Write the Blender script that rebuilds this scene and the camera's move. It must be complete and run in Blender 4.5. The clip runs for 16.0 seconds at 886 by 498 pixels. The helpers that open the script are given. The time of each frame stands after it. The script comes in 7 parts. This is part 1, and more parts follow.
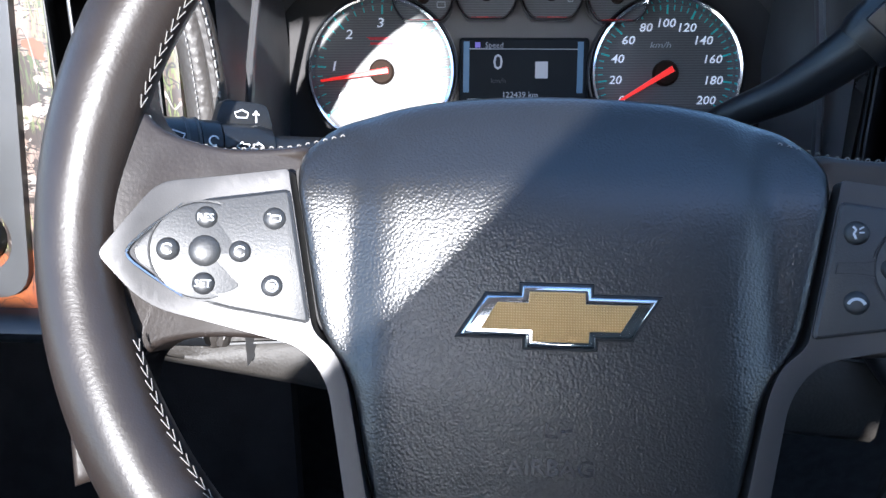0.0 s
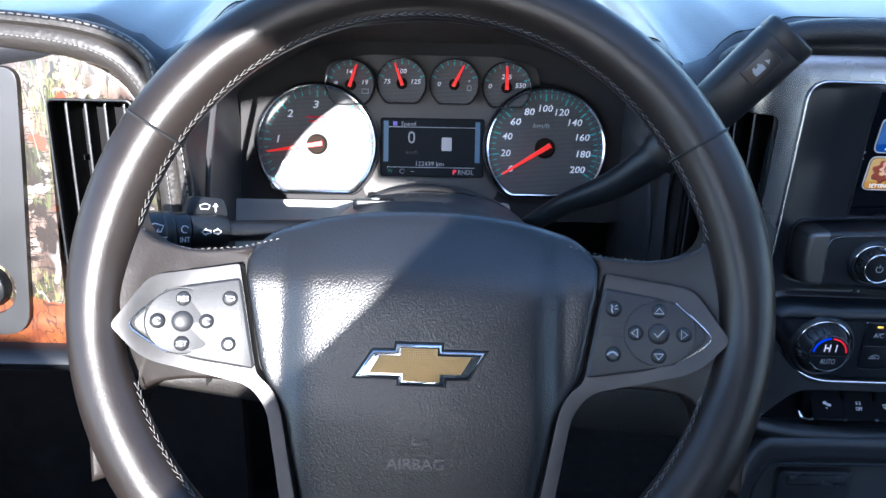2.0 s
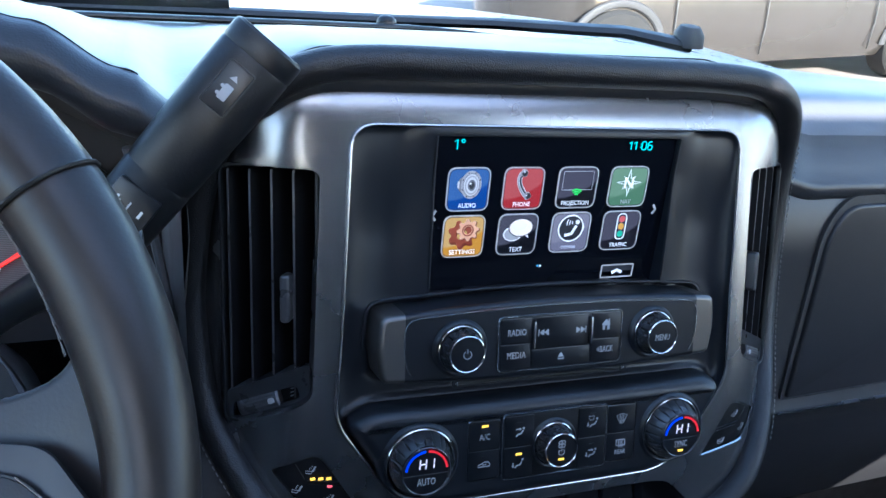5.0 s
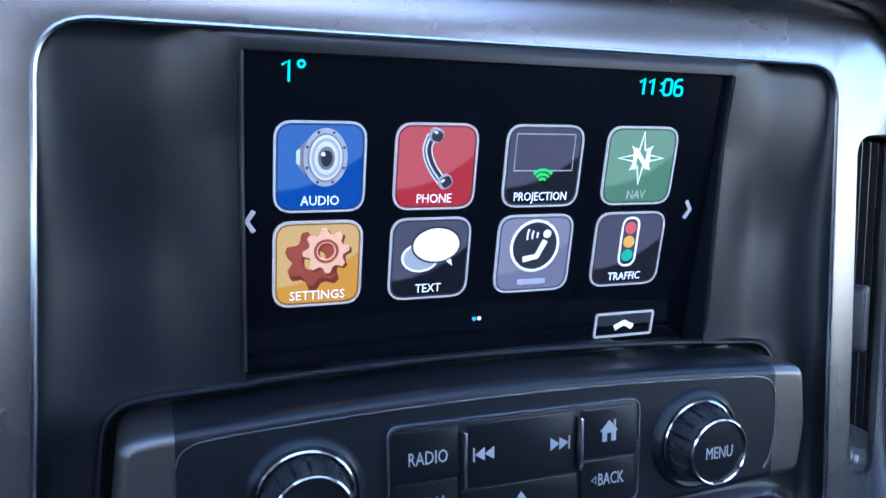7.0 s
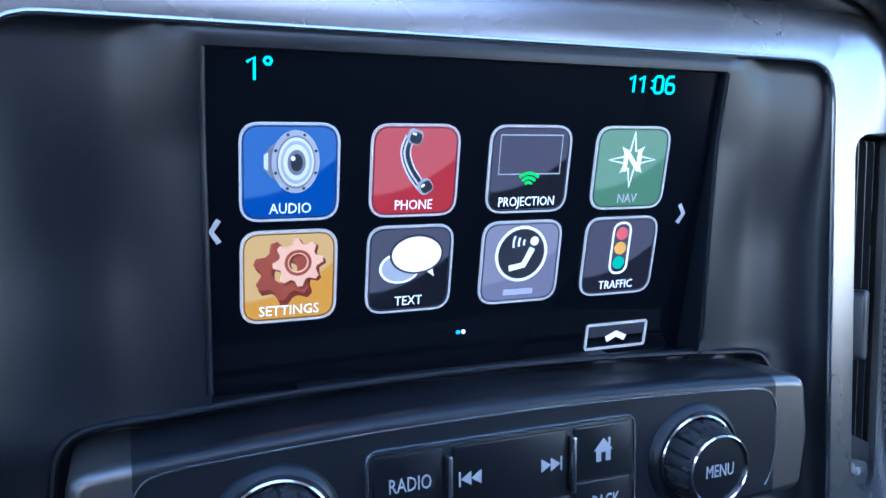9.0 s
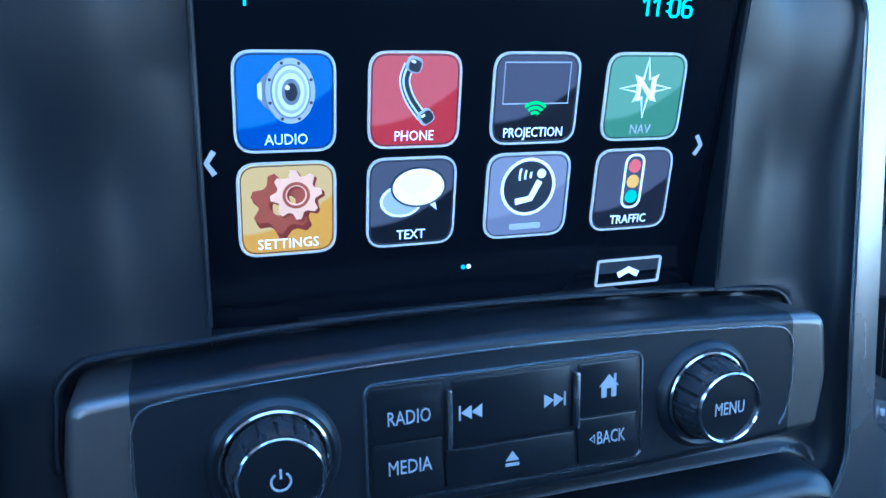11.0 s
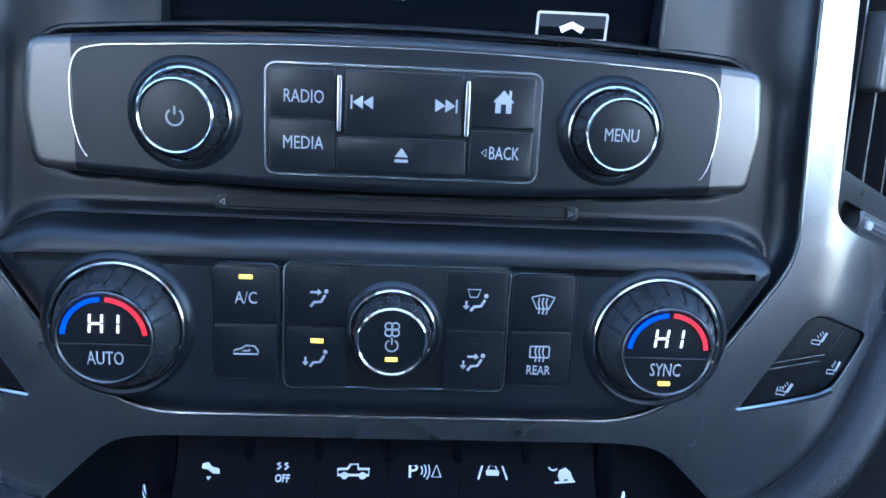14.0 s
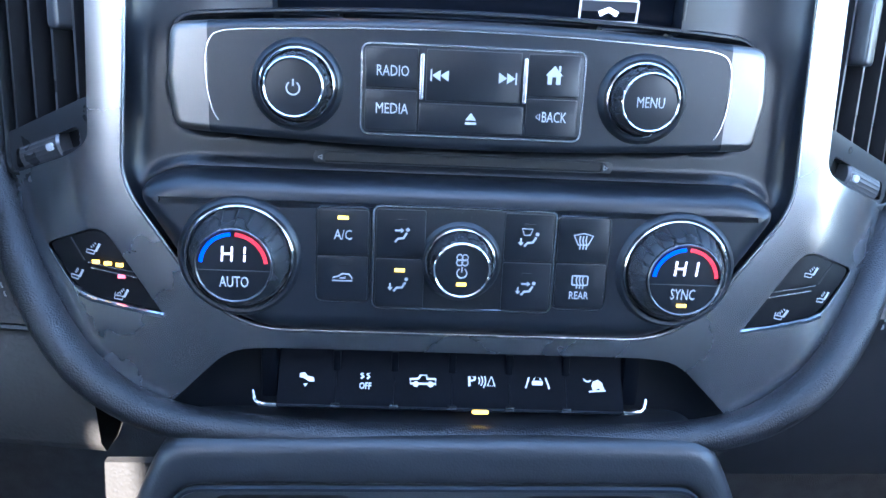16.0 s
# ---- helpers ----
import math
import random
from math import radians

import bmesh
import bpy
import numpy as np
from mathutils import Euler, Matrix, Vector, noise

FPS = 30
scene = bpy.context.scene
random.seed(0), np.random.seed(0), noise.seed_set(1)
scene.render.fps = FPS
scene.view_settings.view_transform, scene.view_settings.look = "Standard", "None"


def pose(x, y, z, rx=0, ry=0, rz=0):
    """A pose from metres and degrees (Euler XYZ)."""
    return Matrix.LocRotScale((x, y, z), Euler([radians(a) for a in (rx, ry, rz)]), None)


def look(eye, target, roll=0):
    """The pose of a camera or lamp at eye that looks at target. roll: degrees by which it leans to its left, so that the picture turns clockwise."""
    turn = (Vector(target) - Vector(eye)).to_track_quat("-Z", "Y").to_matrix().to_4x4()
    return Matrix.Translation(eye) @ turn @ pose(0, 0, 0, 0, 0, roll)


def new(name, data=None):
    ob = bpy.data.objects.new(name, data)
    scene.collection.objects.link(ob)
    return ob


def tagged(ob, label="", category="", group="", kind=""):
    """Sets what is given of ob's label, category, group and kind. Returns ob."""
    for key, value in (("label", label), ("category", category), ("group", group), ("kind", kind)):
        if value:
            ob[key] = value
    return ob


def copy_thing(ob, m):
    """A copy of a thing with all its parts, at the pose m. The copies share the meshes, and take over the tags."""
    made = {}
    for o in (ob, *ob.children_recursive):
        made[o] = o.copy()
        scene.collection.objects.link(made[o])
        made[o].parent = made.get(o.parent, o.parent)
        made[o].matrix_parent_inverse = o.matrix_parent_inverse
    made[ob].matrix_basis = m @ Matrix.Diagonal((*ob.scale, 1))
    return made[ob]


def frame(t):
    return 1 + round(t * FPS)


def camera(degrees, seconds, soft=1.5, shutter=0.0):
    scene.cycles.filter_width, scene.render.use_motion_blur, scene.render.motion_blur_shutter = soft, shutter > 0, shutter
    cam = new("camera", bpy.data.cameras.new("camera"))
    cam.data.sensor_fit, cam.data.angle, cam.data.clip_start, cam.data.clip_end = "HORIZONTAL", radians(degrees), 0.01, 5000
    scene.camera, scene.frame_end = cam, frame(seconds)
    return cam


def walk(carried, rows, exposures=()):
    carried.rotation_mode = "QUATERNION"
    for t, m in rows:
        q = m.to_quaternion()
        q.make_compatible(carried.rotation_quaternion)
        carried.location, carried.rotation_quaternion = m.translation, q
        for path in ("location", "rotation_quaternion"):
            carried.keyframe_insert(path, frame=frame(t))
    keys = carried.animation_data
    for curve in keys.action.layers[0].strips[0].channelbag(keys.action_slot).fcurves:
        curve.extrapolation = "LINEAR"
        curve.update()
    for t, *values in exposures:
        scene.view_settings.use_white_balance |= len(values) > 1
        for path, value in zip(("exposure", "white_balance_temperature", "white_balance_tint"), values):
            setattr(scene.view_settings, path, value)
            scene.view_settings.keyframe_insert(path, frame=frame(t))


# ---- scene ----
cam = camera(59.0, 16.0)
PATH = [
    (0, (0.023, 0.025, 1.462), (-0.081, 1.755, 0.463), -0.8),
    (0.5, (0.041, -0.012, 1.489), (-0.012, 1.743, 0.531), -0.1),
    (1, (0.052, -0.048, 1.521), (0.038, 1.694, 0.539), 0.3),
    (1.5, (0.053, -0.071, 1.555), (0.058, 1.668, 0.567), 0.9),
    (2, (0.058, -0.077, 1.566), (0.071, 1.654, 0.564), 1.2),
    (2.5, (0.057, -0.077, 1.566), (0.07, 1.641, 0.542), 1.8),
    (3, (0.058, -0.073, 1.565), (0.075, 1.64, 0.534), 2.2),
    (3.5, (0.068, -0.065, 1.558), (0.124, 1.669, 0.564), 2.5),
    (4, (0.104, -0.048, 1.54), (0.326, 1.729, 0.65), 3.9),
    (4.5, (0.154, -0.008, 1.519), (0.674, 1.762, 0.747), 5.3),
    (5, (0.227, 0.055, 1.489), (0.91, 1.786, 0.758), 4.9),
    (5.2, (0.255, 0.093, 1.472), (0.958, 1.822, 0.753), 4.9),
    (7.3, (0.365, 0.264, 1.393), (1.074, 2.04, 0.805), 3.4),
    (7.5, (0.365, 0.267, 1.393), (1.085, 2.04, 0.812), 3.2),
    (8, (0.367, 0.273, 1.391), (1.111, 2.038, 0.815), 3.3),
    (10.5, (0.379, 0.273, 1.388), (1.116, 2.017, 0.744), 3.4),
    (11, (0.384, 0.272, 1.385), (1.019, 2.026, 0.666), 2.2),
    (11.5, (0.397, 0.243, 1.393), (0.866, 2.036, 0.641), 0.4),
    (11.8, (0.423, 0.217, 1.376), (0.782, 2.018, 0.584), 0.6),
    (12, (0.435, 0.207, 1.365), (0.753, 2.032, 0.61), 1.3),
    (12.5, (0.465, 0.2, 1.341), (0.623, 2.067, 0.643), 2.0),
    (13, (0.477, 0.192, 1.327), (0.582, 2.056, 0.61), 1.5),
    (13.5, (0.477, 0.197, 1.32), (0.587, 2.046, 0.564), 2.1),
    (14, (0.475, 0.199, 1.314), (0.593, 2.032, 0.523), 2.4),
    (14.5, (0.474, 0.202, 1.308), (0.591, 2.017, 0.476), 2.5),
    (15, (0.471, 0.2, 1.309), (0.583, 2.005, 0.455), 2.6),
    (15.5, (0.463, 0.179, 1.321), (0.559, 1.988, 0.474), 2.6),
    (16, (0.451, 0.138, 1.331), (0.539, 1.936, 0.459), 2.2),
]
EXPOSURES = [(0, 2.15, 5300, 10), (2.6, 2.25, 5350, 12), (3.6, 2.35, 5400, 14), (4.6, 2.5, 5450, 11), (5.2, 2.5, 5450, 10), (7.3, 2.7, 5150, 15), (8.4, 2.7, 5150, 15), (10.3, 2.9, 4150, 3), (11.0, 2.95, 4150, 1), (11.5, 3.0, 4850, 6), (12.2, 2.85, 5150, 10), (13, 3.15, 5200, 9), (14, 3.45, 5200, 8), (16, 4.25, 5200, 10)]
walk(cam, [(t, look(eye, target, roll)) for t, eye, target, roll in PATH], EXPOSURES)

# ---- sky and sun: a low winter sun behind the truck ----
SUN_WAY = Vector((-0.02, 1.0, -0.45)).normalized()
world = bpy.data.worlds.new("sky")
scene.world = world
world.use_nodes = True
wn = world.node_tree.nodes
sky = wn.new("ShaderNodeTexSky")
sky.sky_type, sky.sun_disc = "NISHITA", False
sky.sun_elevation = math.asin(-SUN_WAY.z)
sky.sun_rotation = math.atan2(-SUN_WAY.x, -SUN_WAY.y)
wn["Background"].inputs["Strength"].default_value = 0.15
world.node_tree.links.new(sky.outputs[0], wn["Background"].inputs["Color"])
sun_data = bpy.data.lights.new("sun", "SUN")
sun_data.energy, sun_data.angle, sun_data.color = 5.0, radians(0.5), (1.0, 0.87, 0.72)
sun = new("sun", sun_data)
sun.matrix_world = look((0, -20, 8), Vector((0, -20, 8)) + SUN_WAY)


# ---- materials ----
def material(name, base, rough=0.5, metal=0.0, bump=0.0, bump_scale=400.0, vary=0.25, vary_scale=12.0, kind="noise",
             coat=0.0, emit=None, emit_strength=0.0, spec=0.5, rough_vary=0.12, dust=0.0):
    m = bpy.data.materials.new(name)
    m.use_nodes = True
    nodes, links = m.node_tree.nodes, m.node_tree.links
    b = nodes["Principled BSDF"]
    b.inputs["Base Color"].default_value = (*base, 1)
    b.inputs["Roughness"].default_value, b.inputs["Metallic"].default_value = rough, metal
    b.inputs["Specular IOR Level"].default_value = spec
    b.inputs["Coat Weight"].default_value = coat
    if emit:
        b.inputs["Emission Color"].default_value = (*emit, 1)
        b.inputs["Emission Strength"].default_value = emit_strength
    co = nodes.new("ShaderNodeTexCoord")
    if vary:
        n = nodes.new("ShaderNodeTexNoise")
        n.inputs["Scale"].default_value, n.inputs["Detail"].default_value = vary_scale, 5
        links.new(co.outputs["Object"], n.inputs["Vector"])
        mix = nodes.new("ShaderNodeMix")
        mix.data_type, mix.blend_type = "RGBA", "MULTIPLY"
        mix.inputs["Factor"].default_value = 1.0
        ramp = nodes.new("ShaderNodeMapRange")
        ramp.inputs["From Min"].default_value, ramp.inputs["From Max"].default_value = 0.3, 0.7
        ramp.inputs["To Min"].default_value, ramp.inputs["To Max"].default_value = 1 - vary, 1 + vary * 0.6
        links.new(n.outputs["Fac"], ramp.inputs["Value"])
        mix.inputs["A"].default_value = (*base, 1)
        links.new(ramp.outputs["Result"], mix.inputs["B"])
        colour = mix.outputs["Result"]
        if dust:
            d = nodes.new("ShaderNodeTexNoise")
            d.inputs["Scale"].default_value, d.inputs["Detail"].default_value = 900, 2
            links.new(co.outputs["Object"], d.inputs["Vector"])
            dr = nodes.new("ShaderNodeMapRange")
            dr.inputs["From Min"].default_value, dr.inputs["From Max"].default_value = 0.68, 0.78
            dr.inputs["To Max"].default_value = dust
            links.new(d.outputs["Fac"], dr.inputs["Value"])
            dm = nodes.new("ShaderNodeMix")
            dm.data_type = "RGBA"
            dm.inputs["B"].default_value = (0.45, 0.42, 0.38, 1)
            links.new(dr.outputs["Result"], dm.inputs["Factor"])
            links.new(colour, dm.inputs["A"])
            colour = dm.outputs["Result"]
        links.new(colour, b.inputs["Base Color"])
        rr = nodes.new("ShaderNodeMapRange")
        rr.inputs["To Min"].default_value, rr.inputs["To Max"].default_value = max(0.02, rough - rough_vary), min(1, rough + rough_vary)
        n2 = nodes.new("ShaderNodeTexNoise")
        n2.inputs["Scale"].default_value, n2.inputs["Detail"].default_value = vary_scale * 3.1, 6
        links.new(co.outputs["Object"], n2.inputs["Vector"])
        links.new(n2.outputs["Fac"], rr.inputs["Value"])
        links.new(rr.outputs["Result"], b.inputs["Roughness"])
    if bump:
        bp = nodes.new("ShaderNodeBump")
        bp.inputs["Strength"].default_value, bp.inputs["Distance"].default_value = bump, 0.0006
        if kind == "pebble":
            v = nodes.new("ShaderNodeTexVoronoi")
            v.feature = "SMOOTH_F1"
            v.inputs["Scale"].default_value = bump_scale
            w = nodes.new("ShaderNodeTexNoise")
            w.inputs["Scale"].default_value = bump_scale * 0.45
            add = nodes.new("ShaderNodeVectorMath")
            add.operation = "MULTIPLY_ADD"
            add.inputs[1].default_value = (0.00016, 0.00016, 0.00016)
            links.new(co.outputs["Object"], w.inputs["Vector"])
            links.new(w.outputs["Color"], add.inputs[0])
            links.new(co.outputs["Object"], add.inputs[2])
            links.new(add.outputs["Vector"], v.inputs["Vector"])
            bp.invert = True
            links.new(v.outputs["Distance"], bp.inputs["Height"])
        else:
            v = nodes.new("ShaderNodeTexNoise")
            v.inputs["Scale"].default_value, v.inputs["Detail"].default_value = bump_scale, 4
            links.new(co.outputs["Object"], v.inputs["Vector"])
            links.new(v.outputs["Fac"], bp.inputs["Height"])
        links.new(bp.outputs["Normal"], b.inputs["Normal"])
    return m


def plain(name, base, rough=0.5, metal=0.0, emit=0.0, coat=0.0):
    """A small painted, printed or glowing part."""
    return material(name, base, rough, metal, vary=0, coat=coat, emit=base if emit else None, emit_strength=emit)


M_RIM = material("wheel_leather", (0.0195, 0.0152, 0.0132), 0.35, bump=0.13, bump_scale=700, vary=0.2, vary_scale=22, rough_vary=0.1)
M_AIRBAG = material("airbag_vinyl", (0.0095, 0.0098, 0.0108), 0.34, bump=0.30, bump_scale=1100, kind="pebble", vary=0.06, rough_vary=0.03, spec=0.85)
M_FASCIA = material("fascia_vinyl", (0.024, 0.025, 0.028), 0.36, bump=0.12, bump_scale=1100, kind="pebble", vary=0.06, rough_vary=0.03)
# black vinyl with its base lightened to carry the sky sheen of the top pad
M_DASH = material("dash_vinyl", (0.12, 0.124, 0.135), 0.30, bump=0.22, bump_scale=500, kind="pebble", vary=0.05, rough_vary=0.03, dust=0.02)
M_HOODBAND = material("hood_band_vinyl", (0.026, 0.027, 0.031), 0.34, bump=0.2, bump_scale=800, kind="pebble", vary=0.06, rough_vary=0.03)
M_ROLL = material("roll_leather", (0.014, 0.014, 0.016), 0.38, bump=0.6, bump_scale=1300, kind="pebble", vary=0.08, rough_vary=0.04)
M_ROLL_WARM = material("stitched_leather", (0.035, 0.031, 0.028), 0.45, bump=0.6, bump_scale=330, kind="pebble", vary=0.2)
M_BLACK = material("black_plastic", (0.010, 0.011, 0.013), 0.38, bump=0.15, bump_scale=900, vary=0.2, dust=0.08)
M_DARK = material("dark_plastic", (0.045, 0.0455, 0.047), 0.55, bump=0.3, bump_scale=700, vary=0.2)
M_CHEEK = material("binnacle_plastic", (0.085, 0.084, 0.086), 0.42, bump=0.2, bump_scale=800, vary=0.12)
M_GLOSS = material("satin_black_panel", (0.0102, 0.0124, 0.0168), 0.35, bump=0.05, bump_scale=1400, vary=0.08, rough_vary=0.03, dust=0.03, spec=0.5)
M_SILVER = material("satin_silver_paint", (0.20, 0.190, 0.180), 0.33, 0.85, bump=0.05, bump_scale=1500, vary=0.08)
M_FRAME = material("brushed_grey_trim", (0.29, 0.295, 0.308), 0.27, 0.95, bump=0.012, bump_scale=1500, vary=0.04, vary_scale=5, rough_vary=0.03)
M_WHEELTRIM = material("silver_wheel_trim", (0.056, 0.055, 0.056), 0.38, 0.6, bump=0.05, bump_scale=1500, vary=0.1)
M_POD = material("grey_button_rubber", (0.032, 0.033, 0.035), 0.44, 0.15, bump=0.15, bump_scale=1200, vary=0.1, spec=0.5)
M_PANEL = material("dark_silver_panel", (0.070, 0.070, 0.072), 0.40, 0.6, bump=0.05, bump_scale=1500, vary=0.08)
M_CHROME = plain("chrome", (0.75, 0.76, 0.78), 0.12, 1.0)
M_SOFTCHROME = plain("satin_chrome", (0.55, 0.56, 0.58), 0.25, 1.0)
def gold_material():
    """Gold field with a fine woven relief."""
    m = material("gold_mesh_emblem", (0.62, 0.36, 0.12), 0.42, 0.25, vary=0)
    nodes, links = m.node_tree.nodes, m.node_tree.links
    b, co = nodes["Principled BSDF"], nodes.new("ShaderNodeTexCoord")
    waves = []
    for way in ("X", "Y"):
        w = nodes.new("ShaderNodeTexWave")
        w.bands_direction, w.wave_profile = way, "SIN"
        w.inputs["Scale"].default_value = 330
        links.new(co.outputs["Object"], w.inputs["Vector"])
        waves.append(w.outputs["Fac"])
    mul = nodes.new("ShaderNodeMath")
    mul.operation = "MULTIPLY"
    links.new(waves[0], mul.inputs[0])
    links.new(waves[1], mul.inputs[1])
    mix = nodes.new("ShaderNodeMix")
    mix.data_type = "RGBA"
    mix.inputs["A"].default_value, mix.inputs["B"].default_value = (0.52, 0.285, 0.085, 1), (0.78, 0.50, 0.20, 1)
    links.new(mul.outputs[0], mix.inputs["Factor"])
    links.new(mix.outputs["Result"], b.inputs["Base Color"])
    bp = nodes.new("ShaderNodeBump")
    bp.inputs["Strength"].default_value, bp.inputs["Distance"].default_value = 0.5, 0.0004
    links.new(mul.outputs[0], bp.inputs["Height"])
    links.new(bp.outputs["Normal"], b.inputs["Normal"])
    return m


M_GOLD = gold_material()
M_EMBOSS = material("embossed_vinyl", (0.030, 0.030, 0.033), 0.24, vary=0, spec=0.8)
M_STITCH = plain("light_thread", (0.20, 0.193, 0.183), 0.8)
M_THREAD = plain("black_thread", (0.02, 0.02, 0.02), 0.7)
M_PRINT = plain("white_print", (0.75, 0.76, 0.78), 0.6)
M_PRINT_DIM = plain("grey_print", (0.42, 0.44, 0.47), 0.6)
M_LIT = plain("lit_white_marking", (0.39, 0.41, 0.44), 0.5, emit=0.020)
M_GAUGE = plain("backlit_numeral", (0.80, 0.82, 0.85), 0.5, emit=0.10)
M_DISPLAY = material("display_film", (0.022, 0.025, 0.029), 0.7, vary=0, spec=0.08)
M_AMBER = plain("amber_led", (1.0, 0.55, 0.06), 0.4, emit=0.30)
M_REDLED = plain("red_led", (1.0, 0.12, 0.15), 0.4, emit=0.22)
M_TEAL = plain("teal_marking", (0.05, 0.45, 0.42), 0.5, emit=0.02)
M_RED = plain("red_needle", (0.90, 0.025, 0.015), 0.4, emit=0.16)
M_GREY_PLASTIC = material("light_grey_plastic", (0.62, 0.61, 0.59), 0.55, bump=0.3, bump_scale=900, vary=0.12)
M_BOLSTER = material("grey_knee_vinyl", (0.026, 0.023, 0.020), 0.6, bump=0.4, bump_scale=500, kind="pebble", vary=0.12)
M_CARPET = material("black_carpet", (0.028, 0.028, 0.029), 0.95, bump=1.0, bump_scale=600, vary=0.4, vary_scale=60)
M_FOOTWELL_SHADE = material("footwell_shade_black", (0.010, 0.010, 0.011), 0.9, bump=0.6, bump_scale=600, vary=0.3, vary_scale=40, spec=0.1)
M_LINER = material("pale_headliner", (0.50, 0.485, 0.46), 0.9, bump=0.3, bump_scale=500, vary=0.1)
M_REAR = material("rear_wall_cloth", (0.030, 0.029, 0.029), 0.8, bump=0.4, bump_scale=400, vary=0.15)
M_SEAT = material("seat_leather", (0.045, 0.044, 0.043), 0.5, bump=0.5, bump_scale=250, kind="pebble", vary=0.2)
M_CABTRIM = material("grey_cab_trim", (0.16, 0.155, 0.15), 0.7, bump=0.3, bump_scale=400, vary=0.1)
M_BROW = material("binnacle_lining", (0.105, 0.098, 0.094), 0.6, bump=0.2, bump_scale=900, vary=0.1, spec=0.2)
M_BLADE = material("vent_black", (0.006, 0.006, 0.007), 0.5, vary=0.1, spec=0.15)
M_CLUSTER = material("cluster_black", (0.050, 0.048, 0.048), 0.65, vary=0.1, spec=0.15)
M_SCREEN = material("screen_glass", (0.004, 0.005, 0.008), 0.12, vary=0, spec=0.18)


def gauge_face_material():
    m = material("gauge_face", (0.09, 0.09, 0.095), 0.5, vary=0)
    nodes, links = m.node_tree.nodes, m.node_tree.links
    b = nodes["Principled BSDF"]
    co = nodes.new("ShaderNodeTexCoord")
    wave = nodes.new("ShaderNodeTexWave")
    wave.bands_direction = "Y"
    wave.inputs["Scale"].default_value = 260
    links.new(co.outputs["Object"], wave.inputs["Vector"])
    r = nodes.new("ShaderNodeMapRange")
    r.inputs["To Min"].default_value, r.inputs["To Max"].default_value = 0.048, 0.150
    links.new(wave.outputs["Fac"], r.inputs["Value"])
    links.new(r.outputs["Result"], b.inputs["Base Color"])
    return m


M_FACE = gauge_face_material()


def camo_material():
    """Printed woodland pattern: pale bark, brown twigs, green needles, orange leaves."""
    m = bpy.data.materials.new("woodland_print")
    m.use_nodes = True
    nodes, links = m.node_tree.nodes, m.node_tree.links
    b = nodes["Principled BSDF"]
    b.inputs["Roughness"].default_value, b.inputs["Coat Weight"].default_value = 0.4, 0.3
    co = nodes.new("ShaderNodeTexCoord")

    def noise(scale, detail=5, stretch=(1, 1, 1), turn=0.0, distort=0.0):
        mp = nodes.new("ShaderNodeMapping")
        mp.inputs["Scale"].default_value, mp.inputs["Rotation"].default_value = stretch, (0, 0, turn)
        links.new(co.outputs["Object"], mp.inputs["Vector"])
        n = nodes.new("ShaderNodeTexNoise")
        n.inputs["Scale"].default_value, n.inputs["Detail"].default_value = scale, detail
        n.inputs["Distortion"].default_value = distort
        links.new(mp.outputs["Vector"], n.inputs["Vector"])
        return n.outputs["Fac"]

    def ramp(fac, lo, hi):
        r = nodes.new("ShaderNodeMapRange")
        r.inputs["From Min"].default_value, r.inputs["From Max"].default_value = lo, hi
        links.new(fac, r.inputs["Value"])
        return r.outputs["Result"]

    def mix(fac, a, c):
        x = nodes.new("ShaderNodeMix")
        x.data_type = "RGBA"
        links.new(fac, x.inputs["Factor"])
        for key, v in (("A", a), ("B", c)):
            if isinstance(v, tuple):
                x.inputs[key].default_value = (*v, 1)
            else:
                links.new(v, x.inputs[key])
        return x.outputs["Result"]

    def product(a, c):
        x = nodes.new("ShaderNodeMath")
        x.operation = "MULTIPLY"
        links.new(a, x.inputs[0])
        links.new(c, x.inputs[1])
        return x.outputs["Value"]

    def lines(scale, width, turn, where, lo, hi, stretch=(1, 0.25, 1), distort=1.0):
        """Thin wandering strands, kept to patches."""
        f = noise(scale, 2, stretch, turn, distort)
        sub = nodes.new("ShaderNodeMath")
        sub.operation = "SUBTRACT"
        sub.inputs[1].default_value = 0.5
        links.new(f, sub.inputs[0])
        ab = nodes.new("ShaderNodeMath")
        ab.operation = "ABSOLUTE"
        links.new(sub.outputs[0], ab.inputs[0])
        r = nodes.new("ShaderNodeMapRange")
        r.inputs["From Min"].default_value, r.inputs["From Max"].default_value = width, width * 0.5
        links.new(ab.outputs[0], r.inputs["Value"])
        return product(r.outputs["Result"], ramp(noise(where, 2, (1, 1, 1), turn * 2), lo, hi))

    colour = mix(ramp(noise(60, 6, (1, 0.35, 1), 0.2), 0.42, 0.52), (0.165, 0.120, 0.098), (0.066, 0.040, 0.029))
    colour = mix(ramp(noise(34, 5, (1, 0.6, 1)), 0.545, 0.56), colour, (0.018, 0.010, 0.007))
    colour = mix(ramp(noise(48, 4, (1, 1, 1), 2.2), 0.60, 0.615), colour, (0.24, 0.205, 0.18))
    colour = mix(lines(170, 0.035, 0.15, 30, 0.38, 0.46, (0.22, 1, 1)), colour, (0.014, 0.008, 0.006))
    for turn, green in ((0.9, (0.070, 0.088, 0.022)), (-0.5, (0.030, 0.044, 0.010)), (0.2, (0.125, 0.125, 0.050))):
        colour = mix(lines(260, 0.040, turn, 13, 0.50, 0.53, (1, 0.12, 1), 0.4), colour, green)
    leaf = ramp(noise(30, 4, (1, 1, 1), 1.3), 0.625, 0.635)
    colour = mix(leaf, colour, (0.14, 0.034, 0.010))
